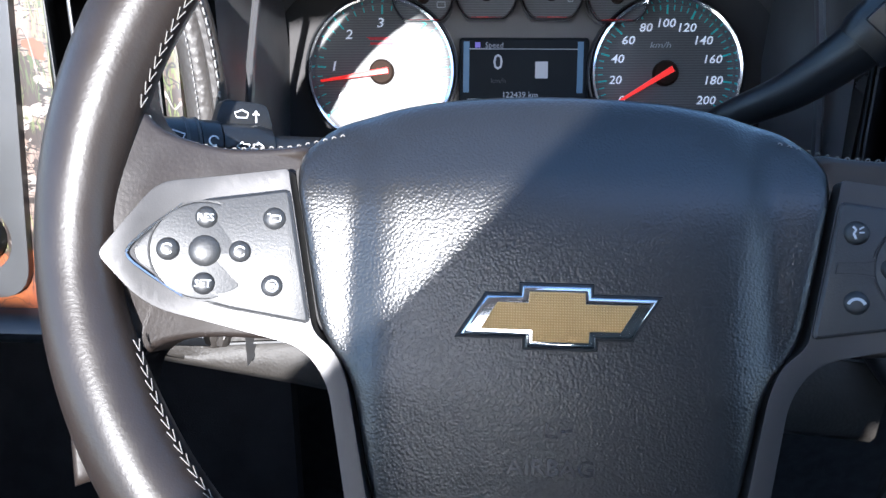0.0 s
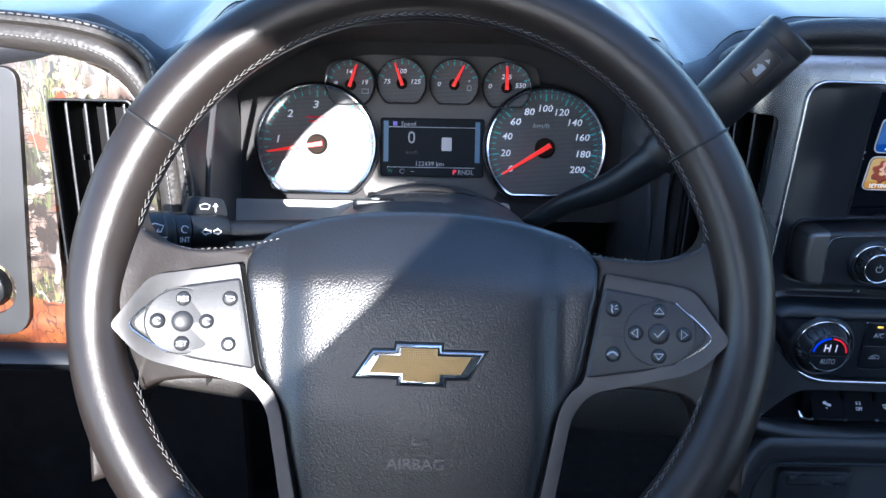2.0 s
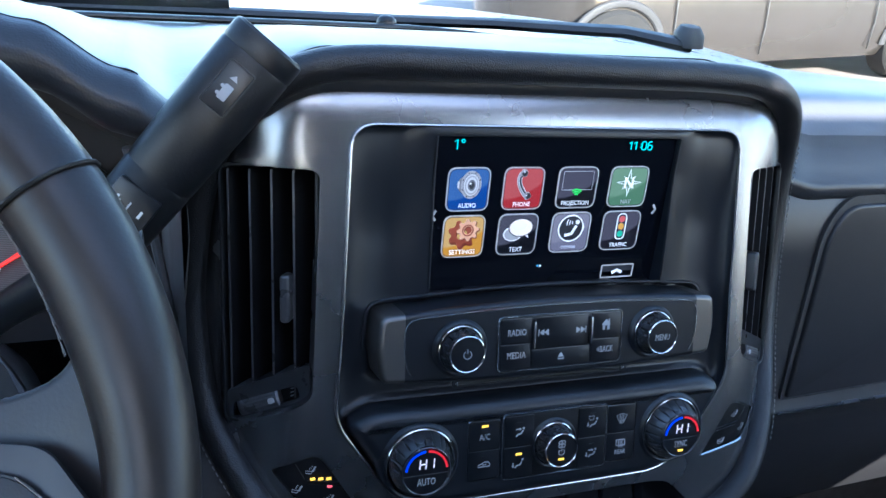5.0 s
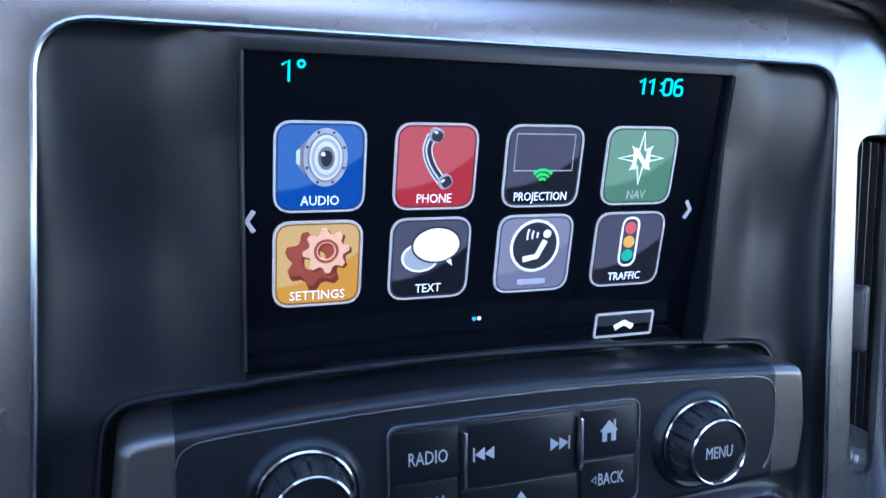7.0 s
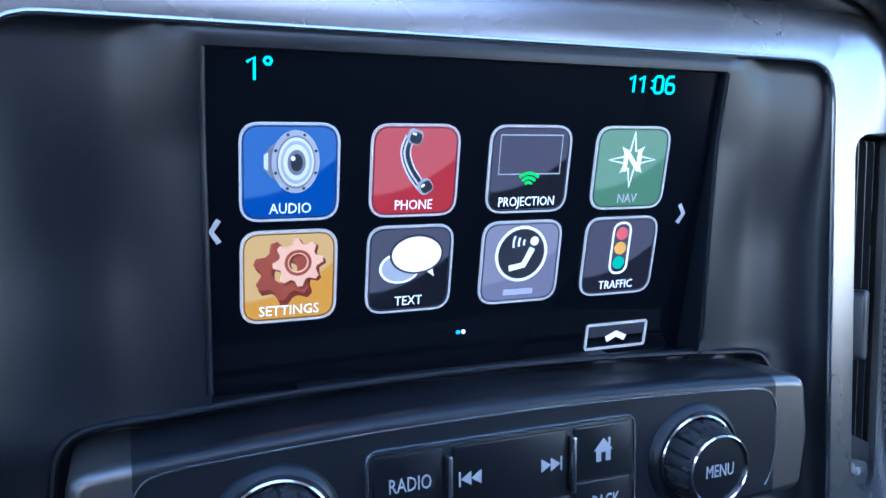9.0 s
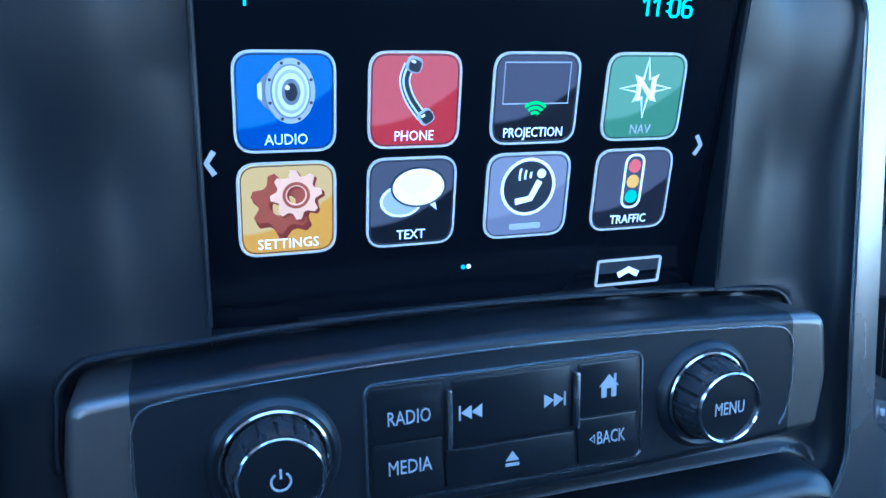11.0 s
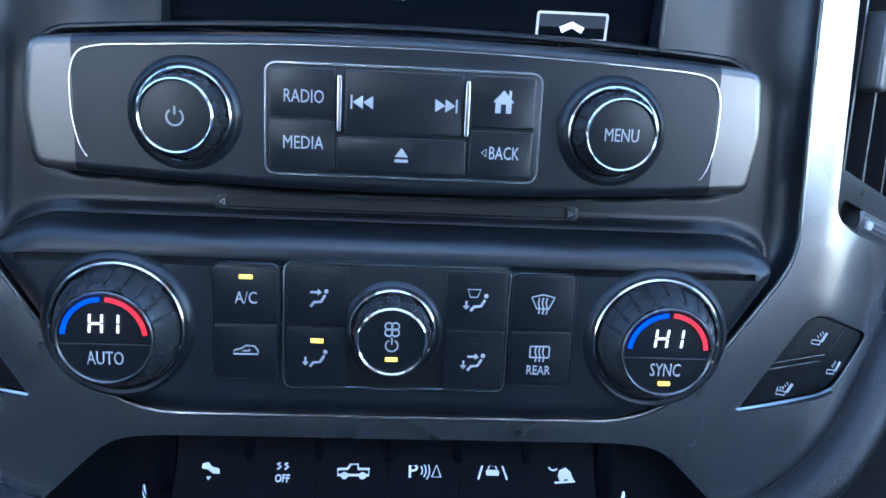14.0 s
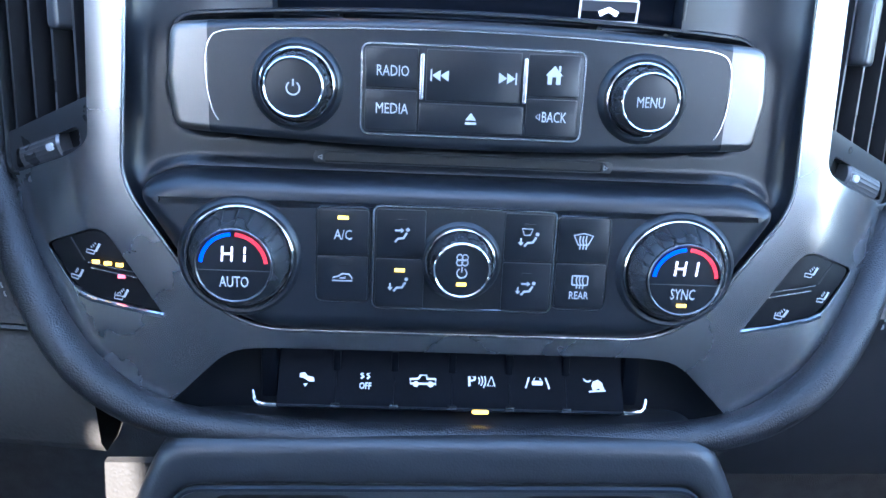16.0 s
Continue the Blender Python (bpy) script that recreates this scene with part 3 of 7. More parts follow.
def pad_point(x, s, up=0.0):
    yf, zf, ye, ze = front_y(x), front_z(x), edge_y(x), edge_z(x)
    bl = s * s * (3 - 2 * s)
    return Vector((x, yf + (ye - yf) * s, zf + (ze - zf) * bl + 0.006 * math.sin(math.pi * min(1, s * 1.2)) - 0.010 * math.exp(-s / 0.02) + up))


for x0, x1 in ((-0.125, 0.222), (0.264, 0.69)):
    part("seam", sweep([pad_point(x, 0.056, 0.0004) for x in np.linspace(x0, x1, 120)], 0.0006, 0.0006, n=6), M_THREAD, dash)

sensor = thing("sun_sensor", "small black domed light sensor on the dashboard", "sensor", m=pose(0.457, 0.847, 1.403))
part("dome", lathe([(0.0105, 0), (0.0105, 0.004), (0.009, 0.008), (0.006, 0.0105), (0, 0.0115)], 20), M_BLACK, sensor)
part("collar", lathe([(0.013, 0), (0.013, 0.0015), (0.0105, 0.002)], 20), M_DARK, sensor)

# ---- centre stack ----
CX = 0.476
STK = tilted(CX, 0.450, 1.14, 12) @ pose(0, 0.1, 0, 0, 0, -1.0) @ pose(0, -0.1, 0)
half_frame = [(0.0, 0.268), (0.155, 0.268), (0.196, 0.258), (0.219, 0.226), (0.224, 0.12), (0.216, 0.06), (0.194, 0.015), (0.164, -0.026), (0.146, -0.044), (0.136, -0.045), (0.121, -0.030), (0.106, -0.0155), (0.09, -0.0135), (0.0, -0.0135)]
frame_out = arc_round(half_frame[1:-1] + mirror2(half_frame[1:-1]), 0.012, 4)
panel_in = arc_round([(-0.1400, 0.247), (-0.1455, 0.123), (-0.1500, 0.062), (-0.106, -0.0038), (0.106, -0.0038), (0.1500, 0.062), (0.1475, 0.123), (0.1445, 0.247)],
                     [0.016, 0.03, 0.012, 0.028, 0.028, 0.012, 0.03, 0.016], 7)
vent_hole = arc_round([(0.1640, 0.0790), (0.1730, 0.0725), (0.2160, 0.0570), (0.2130, 0.2225), (0.1585, 0.2195)], [0.005, 0.008, 0.008, 0.010, 0.008], 5)
seat_hole = arc_round([(0.1345, 0.0010), (0.1715, 0.0082), (0.1895, 0.0310), (0.1605, 0.0425)], [0.0015, 0.008, 0.004, 0.008], 5)
holes = [panel_in, vent_hole, mirror2(vent_hole), seat_hole, mirror2(seat_hole)]


def dense(poly, step=0.007):
    out = []
    for i, p in enumerate(poly):
        q = poly[(i + 1) % len(poly)]
        k = max(1, int(math.hypot(q[0] - p[0], q[1] - p[1]) / step))
        out += [(p[0] + (q[0] - p[0]) * j / k, p[1] + (q[1] - p[1]) * j / k) for j in range(k)]
    return out


def wing(x):
    """How far the outer ends of the stack sweep back."""
    return -12.0 * max(0.0, abs(x) - 0.16) ** 2


def swept(bm):
    for v in bm.verts:
        v.co.z += wing(v.co.x)
    return bm


stack = thing("center_stack", "brushed grey center stack surround on the dashboard", "console trim", m=STK)
def surround_bend(bm):
    """The upper strip of the surround rolls back under the arch."""
    for v in swept(bm).verts:
        v.co.z -= 10 * max(0.0, v.co.y - 0.2480) ** 2
    return bm


part("surround", surround_bend(plate(dense(frame_out), -0.014, 0.0, 0.006, [dense(h_) for h_ in holes], seg=3, fine=0.014)), M_FRAME, stack, "brushed grey surround", sharp=50)
inner_rim = [(x, y, 0.0014) for x, y in panel_in]
part("bright_lip", sweep(inner_rim, 0.0010, 0.0010, n=8, closed=True), M_SOFTCHROME, stack, "thin bright edge")
for sgn in (1, -1):
    rim = [(sgn * x, y, 0.0004) for x, y in [(0.1345, 0.0010), (0.150, 0.0040), (0.166, 0.0078), (0.1715, 0.0105)]]
    part("bright_lip", sweep(rim, 0.0013, 0.0013, n=6), M_CHROME, stack)

# leather roll round the stack
def roll_path(h=0.004, grow=0.010):
    pts = [(-0.05, 0.2835), (-0.125, 0.2830), (-0.165, 0.2775), (-0.192, 0.2625), (-0.211, 0.2405), (-0.222, 0.212), (-0.2285, 0.165), (-0.2300, 0.12), (-0.223, 0.060), (-0.198, 0.010), (-0.168, -0.028), (-0.130, -0.0490), (-0.06, -0.0550), (0, -0.0555)]
    full = pts + [(-x, y) for x, y in reversed(pts[:-1])]
    return [Vector((p.x, p.y, h + wing(p.x))) for p in curve([(x, y, 0) for x, y in full], 7)]


roll = thing("padded_roll", "black leather padded roll edging the center stack", "trim", m=STK)
roll_line = roll_path()
part("roll", sweep(roll_line, 0.0104, 0.0118, n=18, closed=True, scale=lambda t: 1 - 0.35 * math.exp(-((t - 0.5) / 0.12) ** 2)), M_ROLL, roll)
outer_line = [p + Vector((math.copysign(0.012, p.x) if abs(p.x) > 0.17 else 0, 0, 0.005)) for p in roll_line if abs(p.x) > 0.19 and 0.0 < p.y < 0.24]
left_line = [p for p in outer_line if p.x < 0]
right_line = [p for p in outer_line if p.x > 0]
for line in (left_line, right_line):
    tagged(part("stitching", stitches(line, (0, 0, 1), 0.0026, 0.002, 0.0004), M_STITCH, roll, "pale stitching"), kind="stuff")
# backing behind everything
back_bm = plate(arc_round([(-0.15, -0.07), (0.15, -0.07), (0.22, 0.0), (0.235, 0.06), (0.235, 0.235), (0.190, 0.276), (-0.190, 0.276), (-0.235, 0.235), (-0.235, 0.06), (-0.22, 0.0)], 0.01), -0.09, -0.065)
part("backing", back_bm, M_DARK, stack)

# black inner panel with the display recess
scr_m = pose(CX, 0.5005, 1.3235, 90, 0, 0) @ pose(0, 0, 0, 0, 0, -0.7)
panel = thing("display_panel", "satin black panel with a scooped display recess", "panel", m=STK)
SCR_X, SCR_HALF = 0.0036, 0.0895
PD = -0.0100
radio_line = [(x, 0.0828 + 0.30 * x * x) for x in np.linspace(-0.113, 0.113, 17)] + [(0.1232, 0.0872), (0.1264, 0.1080), (0.1240, 0.1304)] + \
    [(x, 0.1360 - 0.35 * x * x) for x in np.linspace(0.113, -0.113, 21)] + [(-0.1240, 0.1304), (-0.1264, 0.1080), (-0.1232, 0.0872)]
radio_line = arc_round(radio_line, [0] * 17 + [0.007, 0.004, 0.007] + [0] * 21 + [0.007, 0.004, 0.007], 6)
clim_poly = arc_round([(-0.128, 0.0695), (-0.1445, 0.0600), (-0.104, -0.0030), (0.104, -0.0030), (0.1430, 0.0600), (0.128, 0.0695)], [0.020, 0.012, 0.030, 0.030, 0.012, 0.020], 7)


def screen_h(y, out=0.0):
    return -0.0225 + (y - 0.13) * 0.205 + out


def edge_h(y):
    """Height of the thin edge on either side of the screen."""
    return max(-0.0100 + (y - 0.14) * 0.085, screen_h(y, 0.0014))


def step(a, b_, v):
    t = max(0.0, min(1.0, (v - a) / (b_ - a)))
    return t * t * (3 - 2 * t)


def away(x, y, poly):
    """Signed distance from an outline: positive outside."""
    px, py = np.array([p[0] for p in poly]), np.array([p[1] for p in poly])
    qx, qy = np.roll(px, -1), np.roll(py, -1)
    ex, ey = qx - px, qy - py
    t = np.clip(((x - px) * ex + (y - py) * ey) / (ex * ex + ey * ey + 1e-12), 0, 1)
    d = float(np.sqrt(np.min((x - px - t * ex) ** 2 + (y - py - t * ey) ** 2)))
    crosses = ((py > y) != (qy > y)) & (x < ex * (y - py) / np.where(ey == 0, 1e-12, ey) + px)
    return -d if int(np.count_nonzero(crosses)) % 2 else d


def panel_reach(y, sgn):
    """Half-width of the panel's outline at a height."""
    best = 0.0
    for i, p in enumerate(panel_in):
        q = panel_in[(i + 1) % len(panel_in)]
        if min(p[1], q[1]) <= y <= max(p[1], q[1]) and p[1] != q[1]:
            best = max(best, sgn * (p[0] + (q[0] - p[0]) * (y - p[1]) / (q[1] - p[1])))
    return best


def panel_h(x, y):
    """Depth of the sculpted panel: scooped cheeks beside the screen, a pocket round the radio, a dish round the climate panel."""
    sgn = 1 if x > 0 else -1
    reach = panel_reach(y, sgn)
    side = max(0.0, reach - abs(x))
    xs_ = abs(x - SCR_X)
    q = max(0.0, min(1.0, (xs_ - SCR_HALF) / max(0.001, reach - sgn * SCR_X - SCR_HALF)))
    floor_ = -0.0125 + 0.0085 * step(0.175, 0.240, y)
    mid = edge_h(y) + (floor_ - edge_h(y)) * step(0.0, 0.5, q)
    rolled = math.sqrt(max(0.0, 1 - max(0.0, (q - 0.42) / 0.58) ** 2))
    top = math.sqrt(max(0.0, 1 - (1 - min(1.0, (0.247 - y) / 0.0065)) ** 2))
    recess = mid * rolled * top
    if xs_ < SCR_HALF - 0.0002:
        recess = min(recess, screen_h(y, -0.0040)) if y < 0.2405 else recess
    dr = away(x, y, radio_line)
    dish_ = PD * math.sqrt(max(0.0, 1 - (1 - min(1.0, side / 0.010)) ** 2)) * math.sqrt(max(0.0, 1 - (1 - min(1.0, (y + 0.0038) / 0.010)) ** 2))
    above = step(0.116, 0.140, y)
    h = dish_ + (recess - dish_) * above
    if xs_ < SCR_HALF and y > 0.13:
        h = h if dr > 0.0030 else -0.0125
    if dr < 0.0034:
        h -= 0.006 * (1 - step(0.0014, 0.0034, dr))
    dc = away(x, y, clim_poly)
    if y < 0.085:
        h += 0.0035 * math.exp(-((dc - 0.0008) / 0.0022) ** 2) * step(0.055, 0.066, y)
    return h


panel_rows = []
inner_c = sorted(set([round(v, 5) for v in np.concatenate([np.linspace(-0.0865, 0.0935, 60), SCR_X + SCR_HALF + np.array([-0.0012, -0.0003, 0.0, 0.0008]), SCR_X - SCR_HALF + np.array([0.0012, 0.0003, 0.0, -0.0008])])]))
for y in sorted(set([round(v, 5) for v in np.concatenate([np.linspace(-0.0037, 0.010, 9), np.linspace(0.012, 0.052, 11), np.linspace(0.054, 0.160, 68), np.linspace(0.163, 0.236, 24), np.linspace(0.2375, 0.2469, 12)])])):
    lo, hi = -panel_reach(y, -1), panel_reach(y, 1)
    fit_ = min(1.0, (hi - 0.006) / 0.0950, (-lo - 0.006) / 0.0950)
    line = list(lo + (inner_c[0] * fit_ - lo) * (np.linspace(0, 1, 21)[:-1] ** 1.4)) + [c_ * fit_ for c_ in inner_c] + list((hi + (inner_c[-1] * fit_ - hi) * (np.linspace(0, 1, 21)[:-1] ** 1.4)))[::-1]
    panel_rows.append([(x, y, panel_h(x, y)) for x in line])
part("recess", loft(panel_rows, closed=False), M_GLOSS, panel, "scooped satin black panel face", sharp=70)
pocket = [p for p in inset2(radio_line, -0.0040) if p[1] > 0.092]
pocket_h = []
for x, y in pocket:
    inside = 1 - step(SCR_HALF - 0.004, SCR_HALF + 0.010, abs(x - SCR_X)) if y > 0.12 else 0.0
    pocket_h.append(-0.0118 * inside + (panel_h(x + math.copysign(0.0012, x), y + 0.0006) - 0.0002) * (1 - inside))
part("pocket_lip", sweep([(x, y, h) for (x, y), h in zip(pocket, pocket_h)], 0.0013, 0.0017, n=10), M_GLOSS, panel, "rounded lip of the radio pocket")
for sx in (-1, 1):
    part("screen_edge", sweep([(SCR_X + sx * (SCR_HALF + 0.0003), y, edge_h(y) + 0.0002) for y in np.linspace(0.1415, 0.2405, 14)], 0.0009, 0.0009, n=8), M_GLOSS, panel, "thin rounded edge beside the screen")

# touch screen
screen = thing("touchscreen", "lit touchscreen showing two rows of colored tiles", "screen", m=scr_m)
part("glass", plate(box2(0.0038, -0.024, 0.1800, 0.154, 0.001), -0.004, 0.0), M_SCREEN, screen, "dark glass")


def tile_material(name, top, low_, strength=0.16):
    m = bpy.data.materials.new(name)
    m.use_nodes = True
    nodes, links = m.node_tree.nodes, m.node_tree.links
    b = nodes["Principled BSDF"]
    b.inputs["Roughness"].default_value = 0.15
    b.inputs["Base Color"].default_value = (0.01, 0.01, 0.012, 1)
    co = nodes.new("ShaderNodeTexCoord")
    sep = nodes.new("ShaderNodeSeparateXYZ")
    links.new(co.outputs["Generated"], sep.inputs[0])
    # a lighter upper half above a swung line, as the tiles are drawn
    sq = nodes.new("ShaderNodeMath")
    sq.operation = "MULTIPLY"
    links.new(sep.outputs["X"], sq.inputs[0])
    links.new(sep.outputs["X"], sq.inputs[1])
    ad = nodes.new("ShaderNodeMath")
    ad.operation = "MULTIPLY_ADD"
    ad.inputs[1].default_value = -0.42
    links.new(sq.outputs[0], ad.inputs[0])
    links.new(sep.outputs["Y"], ad.inputs[2])
    r = nodes.new("ShaderNodeMapRange")
    r.inputs["From Min"].default_value, r.inputs["From Max"].default_value = 0.22, 0.26
    links.new(ad.outputs[0], r.inputs["Value"])
    mix = nodes.new("ShaderNodeMix")
    mix.data_type = "RGBA"
    mix.inputs["A"].default_value, mix.inputs["B"].default_value = (*low_, 1), (*top, 1)
    links.new(r.outputs["Result"], mix.inputs["Factor"])
    links.new(mix.outputs["Result"], b.inputs["Emission Color"])
    b.inputs["Emission Strength"].default_value = strength
    return m


T_BORDER = plain("tile_border", (0.42, 0.42, 0.43), 0.3, emit=0.105)
T_WHITE = plain("tile_white", (0.85, 0.87, 0.92), 0.3, emit=0.120)
T_GREY = plain("tile_grey", (0.34, 0.35, 0.38), 0.3, emit=0.110)
T_PALE = plain("tile_pale", (0.58, 0.59, 0.63), 0.3, emit=0.110)
T_MID = plain("tile_mid", (0.17, 0.18, 0.21), 0.3, emit=0.090)
T_DARKGLYPH = plain("tile_dark", (0.03, 0.032, 0.04), 0.3, emit=0.055)
T_CYAN = plain("screen_cyan", (0.03, 0.66, 0.64), 0.3, emit=0.160)
T_BLUEDOT = plain("page_dot_blue", (0.08, 0.42, 0.70), 0.3, emit=0.130)
T_GREEN = plain("tile_green", (0.05, 0.60, 0.08), 0.3, emit=0.150)
T_REDBROWN = plain("tile_redbrown", (0.27, 0.060, 0.035), 0.3, emit=0.115)
T_DEEPRED = plain("tile_deep_red", (0.16, 0.028, 0.018), 0.3, emit=0.100)
T_CREAM = plain("tile_cream", (0.74, 0.42, 0.27), 0.3, emit=0.110)
T_BUBBLE = plain("tile_bubble", (0.86, 0.78, 0.72), 0.3, emit=0.120)
T_LAMP_R, T_LAMP_A, T_LAMP_G = plain("lamp_red", (0.58, 0.10, 0.10), 0.3, emit=0.105), plain("lamp_amber", (0.70, 0.36, 0.07), 0.3, emit=0.110), plain("lamp_green", (0.04, 0.40, 0.25), 0.3, emit=0.105)

TILES = [("AUDIO", (0.060, 0.165, 0.46), (0.010, 0.075, 0.36)), ("PHONE", (0.56, 0.105, 0.115), (0.46, 0.030, 0.040)), ("PROJECTION", (0.085, 0.085, 0.125), (0.008, 0.008, 0.012)), ("NAV", (0.20, 0.37, 0.25), (0.105, 0.25, 0.15)),
         ("SETTINGS", (0.72, 0.46, 0.17), (0.70, 0.33, 0.04)), ("TEXT", (0.085, 0.088, 0.125), (0.004, 0.005, 0.009)), ("", (0.27, 0.275, 0.37), (0.20, 0.205, 0.30)), ("TRAFFIC", (0.085, 0.085, 0.125), (0.012, 0.012, 0.020))]
TX = [-0.0598, -0.0206, 0.0199, 0.0603]
TW = [0.0290, 0.0288, 0.0298, 0.0300]
TZ = [0.0174, -0.0150]


def tile_glyph(k, tile, w):
    """The picture on each tile, drawn in thin raised shapes."""
    h = 0.0009
    if k == 0:
        def oval(rx, ry, lo, mat_):
            part("glyph", plate([(0.0015 + rx * math.cos(a), 0.0032 + ry * math.sin(a)) for a in np.linspace(0, 2 * math.pi, 28, endpoint=False)], h + lo, h + lo + 0.0002), mat_, tile)
        part("magnet", plate([(-0.0078, 0.0012), (-0.0060, -0.0012), (-0.002, -0.0040), (-0.002, 0.0105), (-0.0060, 0.0075), (-0.0078, 0.0052)], h - 0.0001, h), T_MID, tile)
        part("magnet_edge", plate([(-0.0078, 0.0014), (-0.0066, 0.0006), (-0.0066, 0.0060), (-0.0078, 0.0052)], h, h + 0.0001), T_PALE, tile)
        for rx, ry, lo, mat_ in ((0.0071, 0.0094, 0.0001, T_GREY), (0.0058, 0.0079, 0.0004, T_MID), (0.0053, 0.0073, 0.0006, T_PALE), (0.0046, 0.0064, 0.0008, T_GREY), (0.0038, 0.0053, 0.0010, T_PALE), (0.0027, 0.0038, 0.0012, T_MID), (0.0018, 0.0026, 0.0014, T_DARKGLYPH)):
            oval(rx, ry, lo, mat_)
        for a in range(8):
            part("bolt", plate(circle2(0.0015 + 0.0064 * math.cos(a * 0.785 + 0.39), 0.0032 + 0.0086 * math.sin(a * 0.785 + 0.39), 0.0005, 8), h + 0.0003, h + 0.0004), T_DARKGLYPH, tile)
        part("highlight", plate(circle2(0.0004, 0.0045, 0.0007, 8), h + 0.0016, h + 0.0017), T_WHITE, tile)
    elif k == 1:
        body = curve([(-0.0022, 0.0108, 0), (-0.0036, 0.0060, 0), (-0.0018, 0.0005, 0), (0.0022, -0.0050, 0)], 6)
        part("handset", stroke(body, 0.0034, h, h + 0.0002), T_PALE, tile)
        part("handset", stroke(body, 0.0024, h + 0.0002, h + 0.0003), T_DARKGLYPH, tile)
        part("highlight", stroke([(x - 0.0005, y) for x, y, _ in body], 0.0006, h + 0.0003, h + 0.0004), T_PALE, tile)
        for cx, cy, turn in ((-0.0008, 0.0108, -18), (0.0034, -0.0050, 32)):
            part("earpiece", plate(box2(0, 0, 0.0050, 0.0048, 0.0020), h + 0.0002, h + 0.0005), T_GREY, tile, m=pose(cx, cy, 0, 0, 0, turn))
            part("earpiece_face", plate(box2(0.0003, -0.0002, 0.0038, 0.0036, 0.0015), h + 0.0005, h + 0.0007), T_DARKGLYPH, tile, m=pose(cx, cy, 0, 0, 0, turn))
            part("highlight", plate(box2(-0.0006, 0.0008, 0.0014, 0.0008, 0.0003, 2), h + 0.0007, h + 0.0008), T_WHITE, tile, m=pose(cx, cy, 0, 0, 0, turn))
    elif k == 2:
        part("glyph", stroke([(-0.0115, -0.0015), (0.0115, -0.0015), (0.0115, 0.0115), (-0.0115, 0.0115)], 0.0004, h, h + 0.0002, closed=True), T_GREY, tile)
        bm = None
        for r in (0.0018, 0.0034, 0.005):
            bm = stroke(circle2(0, -0.0062, r, 10, 45, 135), 0.0009, h, h + 0.0003, bm)
        part("glyph", bm, T_GREEN, tile)
    elif k == 3:
        pts = []
        for i in range(16):
            r = (0.0098, 0.0032, 0.0062, 0.0032)[i % 4]
            pts.append((r * math.sin(i * math.pi / 8), 0.003 + r * math.cos(i * math.pi / 8)))
        part("glyph", stroke(pts, 0.0006, h, h + 0.0002, closed=True), T_WHITE, tile)
        part("glyph", lettering("N", 0.0075, 0.0072, at=(0, 0.003), h=h + 0.0002, bold=0.03), T_WHITE, tile)
    elif k == 4:
        def gear(cx, cy, r, teeth, hole):
            out = []
            for i in range(teeth * 4):
                rr = r if i % 4 < 2 else r * 0.76
                a = 2 * math.pi * i / (teeth * 4)
                out.append((cx + rr * math.cos(a), cy + rr * math.sin(a)))
            return out, circle2(cx, cy, hole, 18)
        o, i_ = gear(-0.0006, 0.0006, 0.0100, 7, 0.004)
        part("gear_side", plate(o, h - 0.0001, h, holes=[i_]), T_DEEPRED, tile)
        o, i_ = gear(-0.0016, 0.0020, 0.0096, 7, 0.004)
        part("glyph", plate(o, h, h + 0.0002, holes=[i_]), T_REDBROWN, tile)
        o, i_ = gear(0.0032, 0.0038, 0.0080, 8, 0.0028)
        part("gear_side", plate(o, h + 0.0002, h + 0.0003, holes=[i_]), T_DEEPRED, tile)
        o, i_ = gear(0.0025, 0.0045, 0.0078, 8, 0.0028)
        part("glyph", plate(o, h + 0.0003, h + 0.0005, holes=[i_]), T_CREAM, tile)
        part("glyph", stroke(circle2(0.0025, 0.0045, 0.0037, 20), 0.0009, h + 0.0005, h + 0.0007, closed=True), T_REDBROWN, tile)
    elif k == 5:
        part("glyph", plate([(-0.0035 + 0.0070 * math.cos(a), 0.0005 + 0.0053 * math.sin(a)) for a in np.linspace(0, 2 * math.pi, 24, endpoint=False)], h - 0.0001, h), T_WHITE, tile)
        part("glyph", plate([(-0.0035 + 0.0062 * math.cos(a), 0.0005 + 0.0045 * math.sin(a)) for a in np.linspace(0, 2 * math.pi, 24, endpoint=False)], h, h + 0.0002), T_GREY, tile)
        part("glyph", plate([(0.002 + 0.0092 * math.cos(a), 0.005 + 0.0067 * math.sin(a)) for a in np.linspace(0, 2 * math.pi, 28, endpoint=False)], h + 0.0002, h + 0.0003), T_DARKGLYPH, tile)
        part("glyph", plate([(0.002 + 0.0085 * math.cos(a), 0.005 + 0.006 * math.sin(a)) for a in np.linspace(0, 2 * math.pi, 28, endpoint=False)], h + 0.0003, h + 0.0005), T_BUBBLE, tile)
        part("highlight", plate([(0.0005 + 0.0055 * math.cos(a), 0.0066 + 0.0034 * math.sin(a)) for a in np.linspace(0, 2 * math.pi, 24, endpoint=False)], h + 0.0005, h + 0.0006), T_WHITE, tile)
        part("glyph", plate([(0.004, 0.0005), (0.0075, 0.001), (0.0085, -0.003)], h, h + 0.0002), T_WHITE, tile)
    elif k == 6:
        part("glyph", plate(circle2(0, 0.003, 0.0088, 28), h, h + 0.0002), T_DARKGLYPH, tile)
        part("glyph", stroke(circle2(0, 0.003, 0.0095, 30), 0.0009, h, h + 0.0003, closed=True), T_WHITE, tile)
        bm = plate(circle2(0.0045, 0.0075, 0.0016, 14), h + 0.0002, h + 0.0004)
        bm = stroke([(0.004, 0.005), (0.001, -0.001), (-0.0045, -0.002)], 0.0022, h + 0.0002, h + 0.0004, bm)
